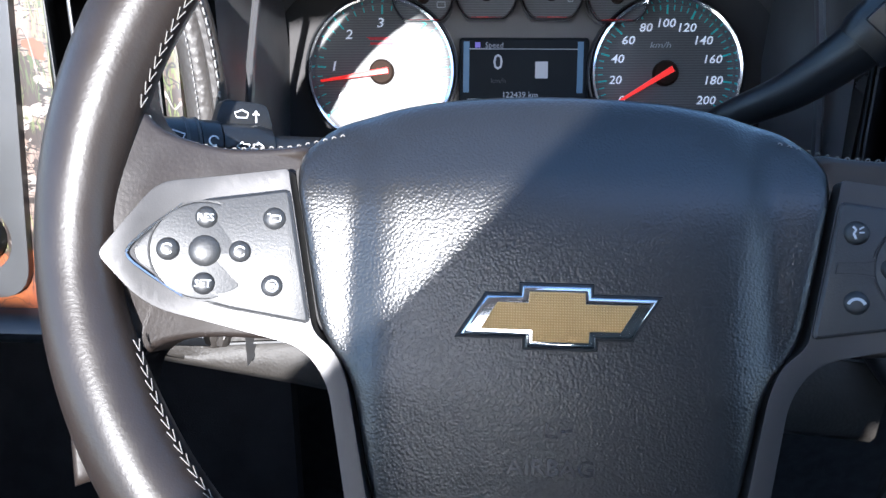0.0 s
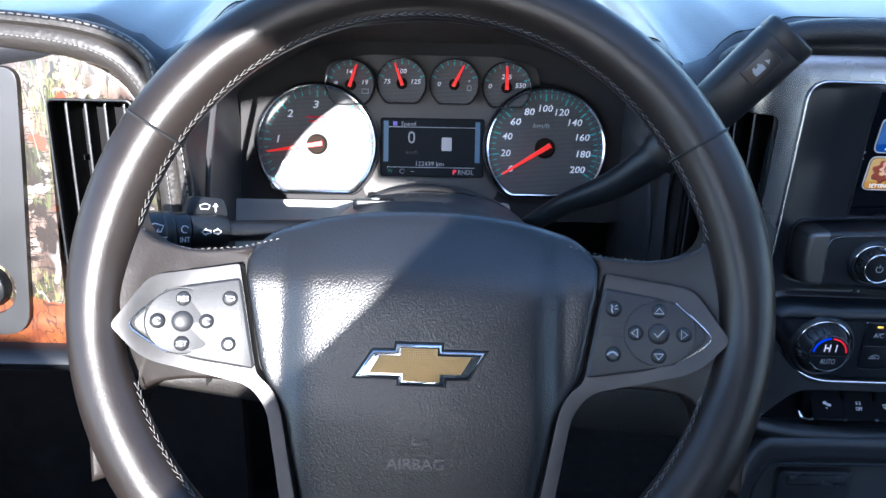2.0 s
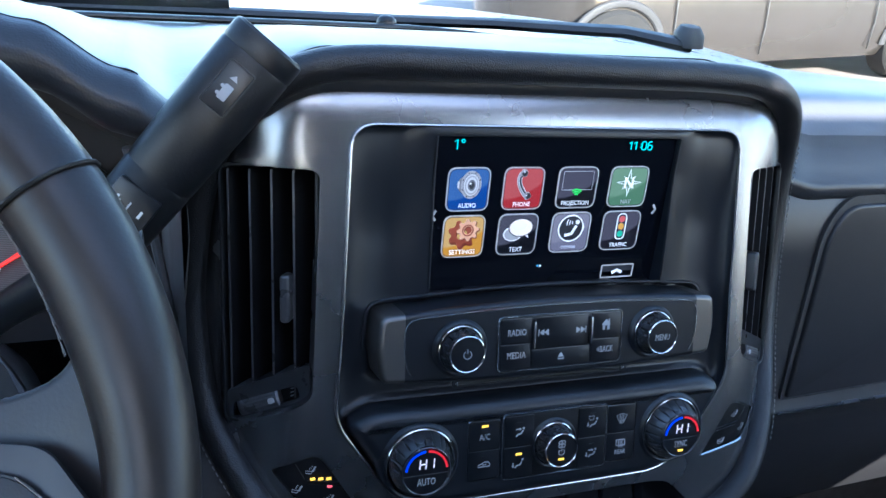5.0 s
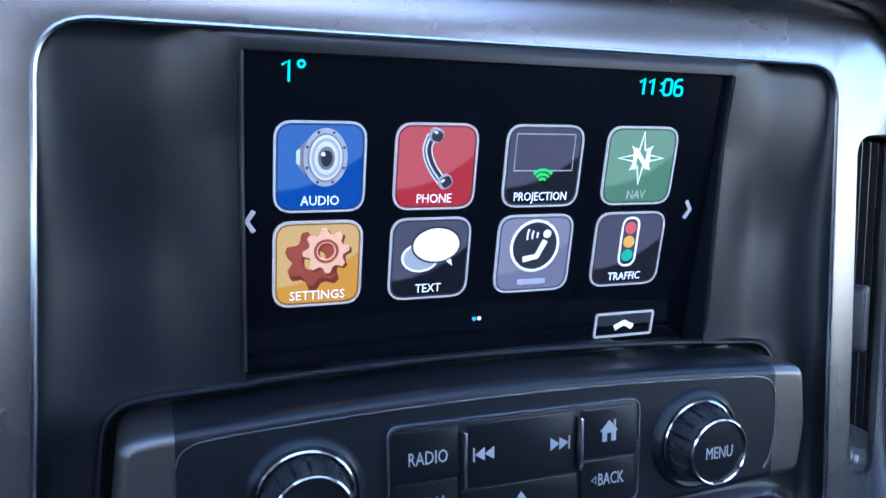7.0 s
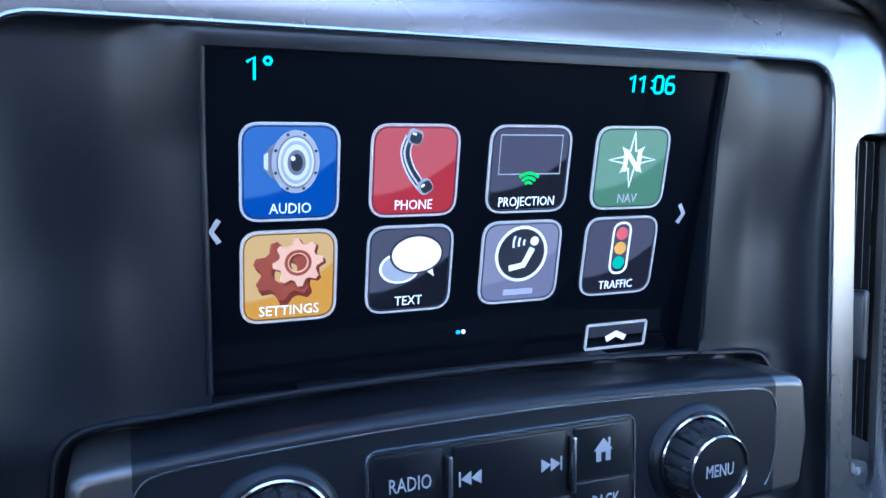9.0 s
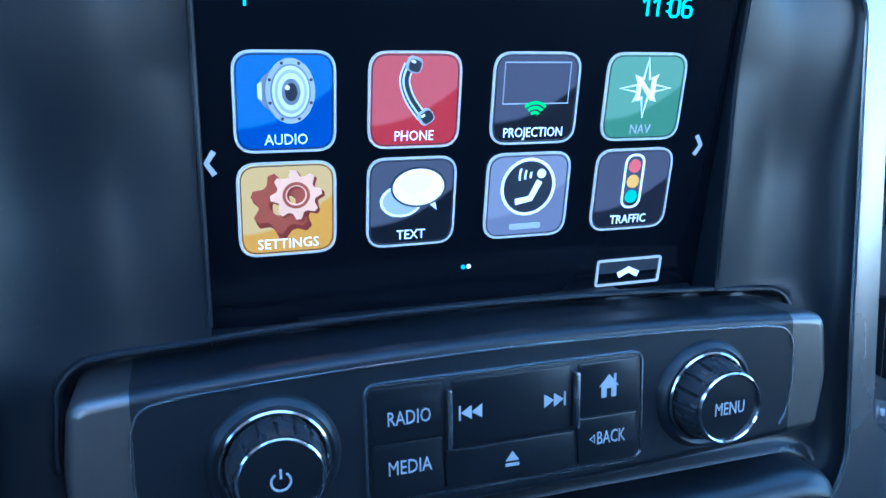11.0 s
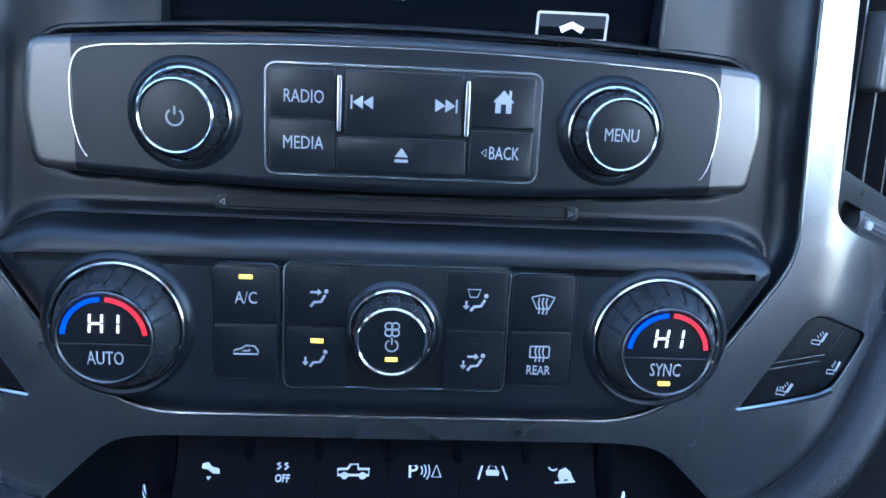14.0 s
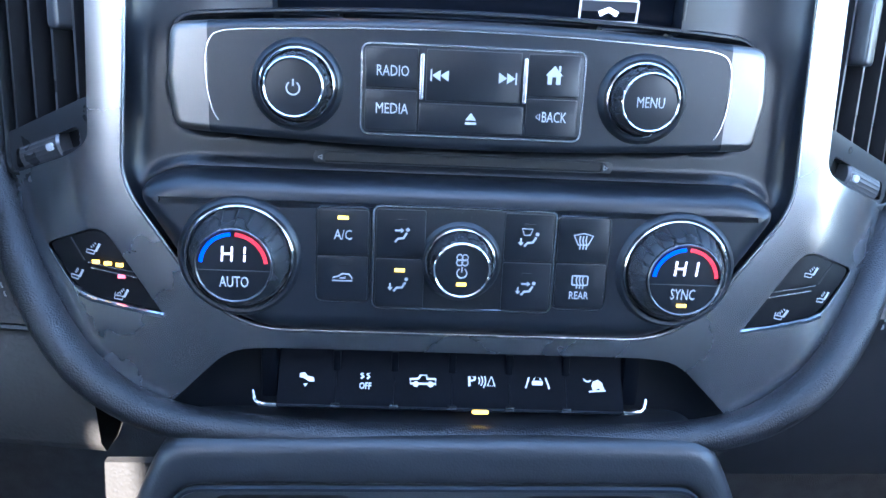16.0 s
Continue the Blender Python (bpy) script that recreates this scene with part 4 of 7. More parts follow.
        for r in (0.004, 0.006, 0.008):
            bm = stroke(circle2(0.0045, 0.0068, r, 6, 160, 190), 0.0007, h + 0.0002, h + 0.0004, bm)
        part("glyph", bm, T_WHITE, tile)
    else:
        part("glyph", stroke(box2(0, 0.003, 0.0072, 0.019, 0.0036), 0.0008, h, h + 0.0002, closed=True), T_WHITE, tile)
        for yy, mm in ((0.0085, T_LAMP_R), (0.003, T_LAMP_A), (-0.0025, T_LAMP_G)):
            part("lamp", plate(circle2(0, yy, 0.0024, 18), h, h + 0.0003), mm, tile)


for k, (word, top, low_) in enumerate(TILES):
    cx, cz, w = TX[k % 4], TZ[k // 4], TW[k % 4]
    tile = part("tile", plate(box2(0, 0, w, 0.0288, 0.0056, 5), 0.0003, 0.0008), tile_material("tile_" + (word.lower() or "assist"), top, low_), screen, m=pose(cx, cz, 0))
    part("border", stroke(box2(0, 0, w, 0.0288, 0.0056, 5), 0.0007, 0.0003, 0.0010, closed=True), T_BORDER, tile)
    part("inner_edge", stroke(box2(0, 0, w - 0.0016, 0.0288 - 0.0016, 0.0049, 5), 0.0003, 0.0008, 0.0010, closed=True), T_DARKGLYPH, tile)
    if word:
        wl = {"PROJECTION": 0.021, "SETTINGS": 0.0185, "AUDIO": 0.0125, "PHONE": 0.0125, "TRAFFIC": 0.0145, "TEXT": 0.0095, "NAV": 0.008}[word]
        part("word", lettering(word, 0.0031, wl, at=(0, -0.0108), h=0.0009), T_GREY if word == "NAV" else T_WHITE, tile)
    else:
        part("word_bar", plate(box2(0, -0.0108, 0.0115, 0.0020, 0.0004), 0.0009, 0.0011), plain("tile_faint", (0.36, 0.37, 0.46), 0.3, emit=0.105), tile)
    tile_glyph(k, tile, w)

DIGIT = {"1": [[(-0.28, 0.26), (0.06, 0.5), (0.06, -0.5)]], "0": [[(-0.3, -0.36), (-0.16, -0.5), (0.16, -0.5), (0.3, -0.36), (0.3, 0.36), (0.16, 0.5), (-0.16, 0.5), (-0.3, 0.36), (-0.3, -0.36)]],
         "6": [[(0.22, 0.5), (-0.1, 0.5), (-0.3, 0.3), (-0.3, -0.36), (-0.16, -0.5), (0.16, -0.5), (0.3, -0.36), (0.3, -0.08), (0.16, 0.06), (-0.3, 0.06)]],
         ":": [[(0, 0.16), (0, 0.28)], [(0, -0.28), (0, -0.16)]], "°": [[(-0.24, 0.36), (-0.12, 0.5), (0.02, 0.5), (0.12, 0.36), (0.02, 0.20), (-0.12, 0.20), (-0.24, 0.36)]]}


def screen_figures(text, x, y, size, step, w):
    """Figures drawn in single strokes, as the screen shows them."""
    own = None
    for ch in text:
        for line in DIGIT[ch]:
            own = stroke([(x + px * size, y + py * size) for px, py in line], w, 0.0003, 0.0005, own)
        x += step * (0.55 if ch == ":" else 1.0) * (0.80 if ch == "1" else 1.0)
    return own


part("temperature", screen_figures("1°", -0.0705, 0.0470, 0.0064, 0.0056, 0.0008), T_CYAN, screen)
part("clock", screen_figures("11:06", 0.0570, 0.0465, 0.0056, 0.0049, 0.0009), T_CYAN, screen)
for sx, xx in ((-1, -0.0815), (1, 0.0855)):
    part("arrow", stroke([(xx - sx * 0.0010, 0.0035), (xx + sx * 0.0012, 0), (xx - sx * 0.0010, -0.0035)], 0.0016, 0.0003, 0.0006), T_GREY, screen)
part("page_dot", plate(circle2(-0.0015, -0.0392, 0.0008, 12), 0.0003, 0.0006), T_BLUEDOT, screen)
part("page_dot", plate(circle2(0.0005, -0.0392, 0.0008, 12), 0.0003, 0.0006), T_WHITE, screen)
part("tab", stroke(box2(0.0640, -0.0466, 0.0262, 0.0096, 0.0008), 0.0009, 0.0003, 0.0008, closed=True), T_BORDER, screen)
part("tab_fill", plate(box2(0.0640, -0.0444, 0.0255, 0.0050, 0.0005), 0.0002, 0.0004), T_DARKGLYPH, screen)
part("tab_arrow", stroke([(0.0598, -0.0480), (0.0640, -0.0460), (0.0682, -0.0480)], 0.0024, 0.0004, 0.0006), T_WHITE, screen)


KNOB_TIP = 1.5


def knob(parent, x, y, base_h, cap_h, base_r, cap_r, grips=18, name="knob", bright=True):
    """A turning knob: soft collar, thin base ring, fluted grip that narrows to a ringed flat cap."""
    k = part(name, lathe([(base_r + 0.0060, base_h - 0.006), (base_r + 0.0052, base_h - 0.0005), (base_r + 0.0040, base_h + 0.0020), (base_r + 0.0026, base_h + 0.0030), (base_r + 0.0014, base_h + 0.0024), (base_r + 0.0008, base_h - 0.001)], 56), M_GLOSS, parent, m=pose(x, y, cap_h, KNOB_TIP, 0, 0) @ pose(0, 0, -cap_h))
    n, rings = grips * 8, []
    tall = cap_h - base_h
    for t, fl in ((-0.3, 0), (0.12, 0.4), (0.22, 1), (0.55, 1), (0.80, 1), (0.90, 0.4), (0.97, 0)):
        r = base_r + (cap_r + 0.0012 - base_r) * max(0, t) ** 1.5
        rings.append([((r - fl * 0.0007 * (1 if i % 8 < 1 else 0)) * math.cos(2 * math.pi * i / n), (r - fl * 0.0007 * (1 if i % 8 < 1 else 0)) * math.sin(2 * math.pi * i / n), base_h + tall * t) for i in range(n)])
    part("grip", loft(rings, bm=None), M_KNOB, k, sharp=40)
    part("base_ring", lathe([(base_r + 0.0016, base_h + 0.001), (base_r + 0.0014, base_h + 0.0032), (base_r + 0.0008, base_h + 0.0036), (base_r + 0.0002, base_h + 0.0030)], 56), M_KNOBRING, k, "thin bright ring")
    part("ring", lathe([(cap_r + 0.0012, cap_h - 0.0012), (cap_r + 0.0011, cap_h + 0.0002), (cap_r + 0.0006, cap_h + 0.0006), (cap_r + 0.0001, cap_h + 0.0002), (cap_r, cap_h - 0.0006)], 56), M_CHROME if bright else M_KNOB, k, "bright cap ring" if bright else "dark cap ring")
    part("cap", lathe([(cap_r, cap_h - 0.0005), (cap_r * 0.6, cap_h - 0.0002), (0, cap_h - 0.0001)], 40), M_BTN, k)
    return k


M_KNOBRING = plain("smoked_chrome", (0.52, 0.53, 0.55), 0.15, 1.0)
M_KNOB = material("knob_black", (0.105, 0.108, 0.115), 0.27, 0.7, vary=0.1, rough_vary=0.05)
M_BTN = material("button_black", (0.0085, 0.0100, 0.0130), 0.30, bump=0.06, bump_scale=1200, vary=0.08, rough_vary=0.02, spec=0.55)

# radio control unit
radio = thing("radio_unit", "satin black radio control unit with two knobs", "radio", m=STK)
RH = 0.013
body_poly = radio_line
CAP_X = 0.1085


def radio_slice(lo, hi):
    """The stretch of the radio moulding between two upright cuts."""
    own = moulded(body_poly, -0.020, RH, 0.0036, 6, 0.0050)
    for x, way in ((lo, -1), (hi, 1)):
        if x is not None:
            bmesh.ops.bisect_plane(own, geom=own.verts[:] + own.edges[:] + own.faces[:], plane_co=(x, 0, 0), plane_no=(way, 0, 0), clear_outer=True)
    return own


part("body", radio_slice(-CAP_X, CAP_X), M_GLOSS, radio, sharp=60)
part("end_cap", radio_slice(CAP_X, None), M_SILVER, radio, "satin silver end cap", sharp=60)
part("end_cap", radio_slice(None, -CAP_X), M_SILVER, radio, "satin silver end cap", sharp=60)
for sx in (-1, 1):
    line = [(x, 0.1318 - 0.35 * x * x, RH + 0.0001) for x in np.linspace(0.0, sx * 0.098, 9)] + [(sx * 0.1055, 0.1265, RH + 0.0002), (sx * 0.1085, 0.1215, RH + 0.0002), (sx * 0.1092, 0.1150, RH + 0.0002), (sx * 0.1088, 0.1050, RH + 0.0002), (sx * 0.1068, 0.0960, RH + 0.0002), (sx * 0.1045, 0.0920, RH + 0.0001)]
    part("edge_line", sweep(curve(line, 4), 0.00042, n=6), M_SOFTCHROME, radio, "fine bright line")
for sx in (-1, 1):
    kb = knob(radio, sx * 0.072, 0.1070, 0.0125, 0.0262, 0.0142, 0.0110, 16)
    if sx < 0:
        bm = stroke(circle2(0, -0.0003, 0.0026, 20, 125, 415), 0.0006, 0.0262, 0.0264)
        part("symbol", stroke([(0, 0.0005), (0, 0.0032)], 0.0006, 0.0262, 0.0264, bm), M_LIT, kb)
    else:
        part("word", lettering("MENU", 0.0042, 0.0113, at=(0, 0), h=0.0262), M_LIT, kb)
# button field
part("button_field", plate(box2(0.0005, 0.1072, 0.0925, 0.0368, 0.004), RH, RH + 0.0008, 0.0004), M_GLOSS, radio)
part("field_rim", sweep([(x, y, RH + 0.0006) for x, y in box2(0.0005, 0.1072, 0.0925, 0.0368, 0.004)], 0.0007, n=6, closed=True), M_SOFTCHROME, radio)


def key(parent, x0, y0, x1, y1, h, r=0.001, name="button"):
    return part(name, plate(box2(0, 0, x1 - x0 - 0.0006, y1 - y0 - 0.0006, r, 3), h, h + 0.0008, 0.0004), M_BTN, parent, m=pose((x0 + x1) / 2, (y0 + y1) / 2, 0))


FH = RH + 0.0009
TH = FH + 0.0009
b = key(radio, -0.0445, 0.1075, -0.0222, 0.1245, FH)
part("word", lettering("RADIO", 0.0043, 0.0132, at=(0.0005, -0.001), h=TH), M_LIT, b)
b = key(radio, -0.0445, 0.0900, -0.0222, 0.1073, FH)
part("word", lettering("MEDIA", 0.0043, 0.0134, at=(0.0005, 0.001), h=TH), M_LIT, b)
b = key(radio, -0.0195, 0.1030, 0.0205, 0.1245, FH)
for sx in (-1, 1):
    bm = None
    for dx in (0, 0.0034):
        bm = plate([(sx * (0.0104 + dx), -0.0022), (sx * (0.0104 + dx), 0.0022), (sx * (0.0138 + dx), 0)][::sx], TH, TH + 0.0002, bm=bm)
    part("symbol", plate(box2(sx * (0.0108 + 0.0068 if sx > 0 else 0.0108 + 0.0068), 0, 0.0006, 0.0046), TH, TH + 0.0002, bm=bm), M_LIT, b)
b = key(radio, -0.0220, 0.0900, 0.0222, 0.1026, FH)
bm = plate([(-0.0023, -0.0003), (0.0023, -0.0003), (0, 0.0028)], TH, TH + 0.0002)
part("symbol", plate(box2(0, -0.0016, 0.0046, 0.001), TH, TH + 0.0002, bm=bm), M_LIT, b)
b = key(radio, 0.0228, 0.1065, 0.0450, 0.1245, FH)
bm = plate([(-0.0036, 0.0002), (0.0036, 0.0002), (0, 0.0042)], TH, TH + 0.0002)
bm = plate([(-0.0027, -0.0034), (-0.0009, -0.0034), (-0.0009, -0.0004), (0.0009, -0.0004), (0.0009, -0.0034), (0.0027, -0.0034), (0.0027, 0.0002), (-0.0027, 0.0002)], TH, TH + 0.0002, bm=bm)
part("symbol", plate(box2(0.0022, 0.0030, 0.0008, 0.0024), TH, TH + 0.0002, bm=bm), M_LIT, b)
b = key(radio, 0.0228, 0.0900, 0.0450, 0.1062, FH)
bm = lettering("BACK", 0.0043, 0.0103, at=(0.0012, 0.0006), h=TH)
part("word", stroke([(-0.0050, -0.0008), (-0.0066, 0.0005), (-0.0050, 0.0018)], 0.0004, TH, TH + 0.0002, bm, closed=True), M_LIT, b)
for xx in (-0.0210, 0.0216):
    part("rib", plate(box2(xx, 0.1130, 0.0016, 0.0185, 0.0006), FH, FH + 0.0035, 0.0006), M_SOFTCHROME, radio)

# disc slot
slot = thing("disc_slot", "narrow dark disc slot below the radio unit", "slot", m=STK)
part("slot_rim", plate(box2(0, 0.0752, 0.136, 0.0062, 0.003), PD - 0.001, PD + 0.0012, 0.0006, holes=[box2(0, 0.0752, 0.126, 0.0040, 0.0012)]), M_GLOSS, slot)
part("slot_floor", plate(box2(0, 0.0752, 0.128, 0.0048, 0.001), PD - 0.001, PD + 0.0005), M_THREAD, slot)
for sx in (-1, 1):
    part("mark", stroke([(sx * 0.0642, 0.0742), (sx * 0.0659, 0.0752), (sx * 0.0642, 0.0762)], 0.0005, PD + 0.0012, PD + 0.0015, closed=True), M_PRINT_DIM, slot)

# climate panel
climate = thing("climate_panel", "satin black climate control panel with three knobs", "climate control", m=STK)
CH = 0.0115
part("body", moulded(dense(clim_poly, 0.006), -0.02, CH, 0.0100, 9, 0.0135), M_GLOSS, climate, sharp=60)
for sx in (-1, 1):
    kb = knob(climate, -0.0970 if sx < 0 else 0.0952, 0.0325, 0.0105, 0.0250, 0.0222, 0.0152, 20, bright=False)
    part("arc", stroke(circle2(0, 0.0, 0.0136, 16, 94, 174), 0.0015, 0.0252, 0.0256), plain("cold_blue", (0.01, 0.07, 0.95), 0.4, emit=0.085), kb)
    part("arc", stroke(circle2(0, 0.0, 0.0136, 16, 6, 86), 0.0015, 0.0252, 0.0256), plain("warm_red", (0.85, 0.025, 0.04), 0.4, emit=0.085), kb)
    lit_digits = plain("lit_digits", (0.9, 0.82, 0.9), 0.4, emit=0.12)
    for xx in (-0.0045, -0.0005, 0.0048):
        part("segment", stroke([(xx - 0.0002, 0.0020), (xx, 0.0049)], 0.0008, 0.0253, 0.0256), lit_digits, kb)
        part("segment", stroke([(xx, 0.0055), (xx + 0.0002, 0.0084)], 0.0008, 0.0253, 0.0256), lit_digits, kb)
    part("segment", stroke([(-0.0042, 0.0052), (-0.0010, 0.0052)], 0.0008, 0.0253, 0.0256), lit_digits, kb)
    part("seam", plate(box2(0, -0.0022, 0.0300, 0.0004), 0.0248, 0.0253), M_DARK, kb)
    part("word", lettering("AUTO" if sx < 0 else "SYNC", 0.0047, 0.0122 if sx < 0 else 0.0108, at=(0, -0.0070 if sx < 0 else -0.0064), h=0.0250), M_LIT, kb)
    if sx > 0:
        part("indicator", plate(box2(0, -0.0115, 0.0042, 0.0013), 0.0250, 0.0255), M_AMBER, kb)
kb = knob(climate, -0.0010, 0.0335, CH - 0.001, 0.0245, 0.0142, 0.0112, 14)
bm = None
for a in range(4):
    bm = stroke(circle2(0.0016 * math.cos(a * 1.571 + 0.785), 0.0046 + 0.0016 * math.sin(a * 1.571 + 0.785), 0.0013, 12), 0.0005, 0.0245, 0.0247, bm, closed=True)
bm = stroke(circle2(0, -0.0012, 0.0021, 18, 120, 420), 0.0005, 0.0245, 0.0247, bm)
part("symbol", stroke([(0, -0.0008), (0, 0.0016)], 0.0005, 0.0245, 0.0247, bm), M_LIT, kb)
part("indicator", plate(box2(0, -0.0062, 0.0042, 0.0014), 0.0245, 0.0248), M_AMBER, kb)


def seated(bm, x, y, h, arrow_head=False, arrow_feet=False, s=1.0):
    """The small reclining outline with airflow arrows used on the mode buttons."""
    bm = stroke([(x + 0.0026 * s, y + 0.0008 * s), (x + 0.0012 * s, y - 0.0016 * s), (x - 0.0012 * s, y - 0.0018 * s), (x - 0.0024 * s, y - 0.0034 * s)], 0.0009 * s, h, h + 0.0002, bm)
    bm = plate(circle2(x + 0.0030 * s, y + 0.0022 * s, 0.0008 * s, 10), h, h + 0.0002, bm=bm)
    if arrow_head:
        bm = stroke([(x - 0.0026 * s, y + 0.0018 * s), (x + 0.0004 * s, y + 0.0018 * s)], 0.0007 * s, h, h + 0.0002, bm)
        bm = plate([(x, y + 0.0006 * s), (x + 0.0014 * s, y + 0.0018 * s), (x, y + 0.0030 * s)], h, h + 0.0002, bm=bm)
    if arrow_feet:
        bm = stroke([(x - 0.0040 * s, y + 0.0002 * s), (x - 0.0040 * s, y - 0.0018 * s)], 0.0007 * s, h, h + 0.0002, bm)
        bm = plate([(x - 0.0052 * s, y - 0.0016 * s), (x - 0.0040 * s, y - 0.0030 * s), (x - 0.0028 * s, y - 0.0016 * s)], h, h + 0.0002, bm=bm)
    return bm


def wavy(x, y, w, h0, lift, bm=None):
    """Three rising wavy heat lines."""
    for dx in (-w, 0, w):
        bm = stroke([(x + dx, y - h0), (x + dx + 0.0003, y - h0 / 3), (x + dx - 0.0003, y + h0 / 3), (x + dx, y + h0)], 0.0005, lift, lift + 0.0002, bm)
    return bm


CB = CH + 0.0006
CT = CB + 0.0009
part("field", plate(box2(-0.0525, 0.0355, 0.0232, 0.0425, 0.0035), CH, CB, 0.0003), M_BLACK, climate)
part("field", plate(box2(0.0525, 0.0350, 0.0240, 0.0425, 0.0035), CH, CB, 0.0003), M_BLACK, climate)
part("field", plate(box2(0.0005, 0.0350, 0.0795, 0.0460, 0.0035), CH, CB + 0.0005, 0.0004), M_BLACK, climate)
part("field_rim", sweep([(x, y, CB + 0.0005) for x, y in box2(0.0005, 0.0350, 0.0795, 0.0460, 0.0035)], 0.0006, n=6, closed=True), M_SOFTCHROME, climate)
for fx, fy, fw in ((-0.0525, 0.0355, 0.0232), (0.0525, 0.0350, 0.0240)):
    part("field_rim", sweep([(x, y, CB) for x, y in box2(fx, fy, fw, 0.0425, 0.0035)], 0.0004, n=6, closed=True), M_KNOBRING, climate)
b = key(climate, -0.0638, 0.0355, -0.0412, 0.0560, CB)
part("word", lettering("A/C", 0.0043, 0.0078, at=(0, -0.0010), h=CT), M_LIT, b)
part("indicator", plate(box2(0.0, 0.0065, 0.0046, 0.0015), CT, CT + 0.0003), M_AMBER, b)
b = key(climate, -0.0638, 0.0148, -0.0412, 0.0352, CB)
bm = stroke([(-0.0044, -0.0010), (-0.0040, 0.0004), (-0.0018, 0.0010), (0.0, 0.0022), (0.0030, 0.0020), (0.0042, 0.0004), (0.0042, -0.0010)], 0.0005, CT, CT + 0.0002, closed=True)
part("symbol", stroke([(-0.0012, 0.0002), (0.0012, 0.0002), (0.0012, 0.0010)], 0.0005, CT, CT + 0.0002, bm), M_LIT, b)
part("indicator_off", plate(box2(0.0, 0.0060, 0.0046, 0.0008), CT, CT + 0.0001), M_BLACK, b)
KB = CB + 0.0006
KT = KB + 0.0009
for sx, y0, y1, head, feet, lit in ((-1, 0.0355, 0.0570, True, False, False), (-1, 0.0130, 0.0350, False, True, True), (1, 0.0355, 0.0570, False, True, False), (1, 0.0130, 0.0350, True, True, False)):
    x0, x1 = (-0.0385, -0.0165) if sx < 0 else (0.0175, 0.0395)
    b = key(climate, x0, y0, x1, y1, KB)
    bm = seated(None, 0.0 if sx < 0 else 0.0005, -0.0005, KT, head, feet)
    if sx > 0 and y0 > 0.03:
        bm = stroke([(-0.0032, 0.0040), (-0.0022, 0.0012), (0.0004, 0.0012), (0.0014, 0.0040)], 0.0004, KT, KT + 0.0002, bm, closed=True)
    part("symbol", bm, M_LIT, b)
    part("indicator" if lit else "indicator_off", plate(box2(0.0, 0.0058, 0.0044, 0.0015 if lit else 0.0008), KT, KT + 0.0003), M_AMBER if lit else M_BLACK, b)
b = key(climate, 0.0412, 0.0355, 0.0640, 0.0560, CB)
bm = stroke([(-0.0042, 0.0022), (0, 0.0032), (0.0042, 0.0022), (0.0022, -0.0020), (-0.0022, -0.0020)], 0.0005, CT, CT + 0.0002, closed=True)
part("symbol", wavy(0, -0.001, 0.0014, 0.0030, CT, bm), M_LIT, b)
b = key(climate, 0.0412, 0.0148, 0.0640, 0.0352, CB)
bm = stroke(box2(0, 0.0025, 0.0070, 0.0042, 0.0005, 2), 0.0005, CT, CT + 0.0002, closed=True)
part("symbol", wavy(0, 0.0016, 0.0014, 0.0028, CT, bm), M_LIT, b)
part("word", lettering("REAR", 0.0034, 0.0086, at=(0, -0.0044), h=CT), M_LIT, b)

# seat heater keys in the surround
M_HEATKEY = material("heater_key_black", (0.006, 0.0065, 0.008), 0.45, vary=0.1, spec=0.15)
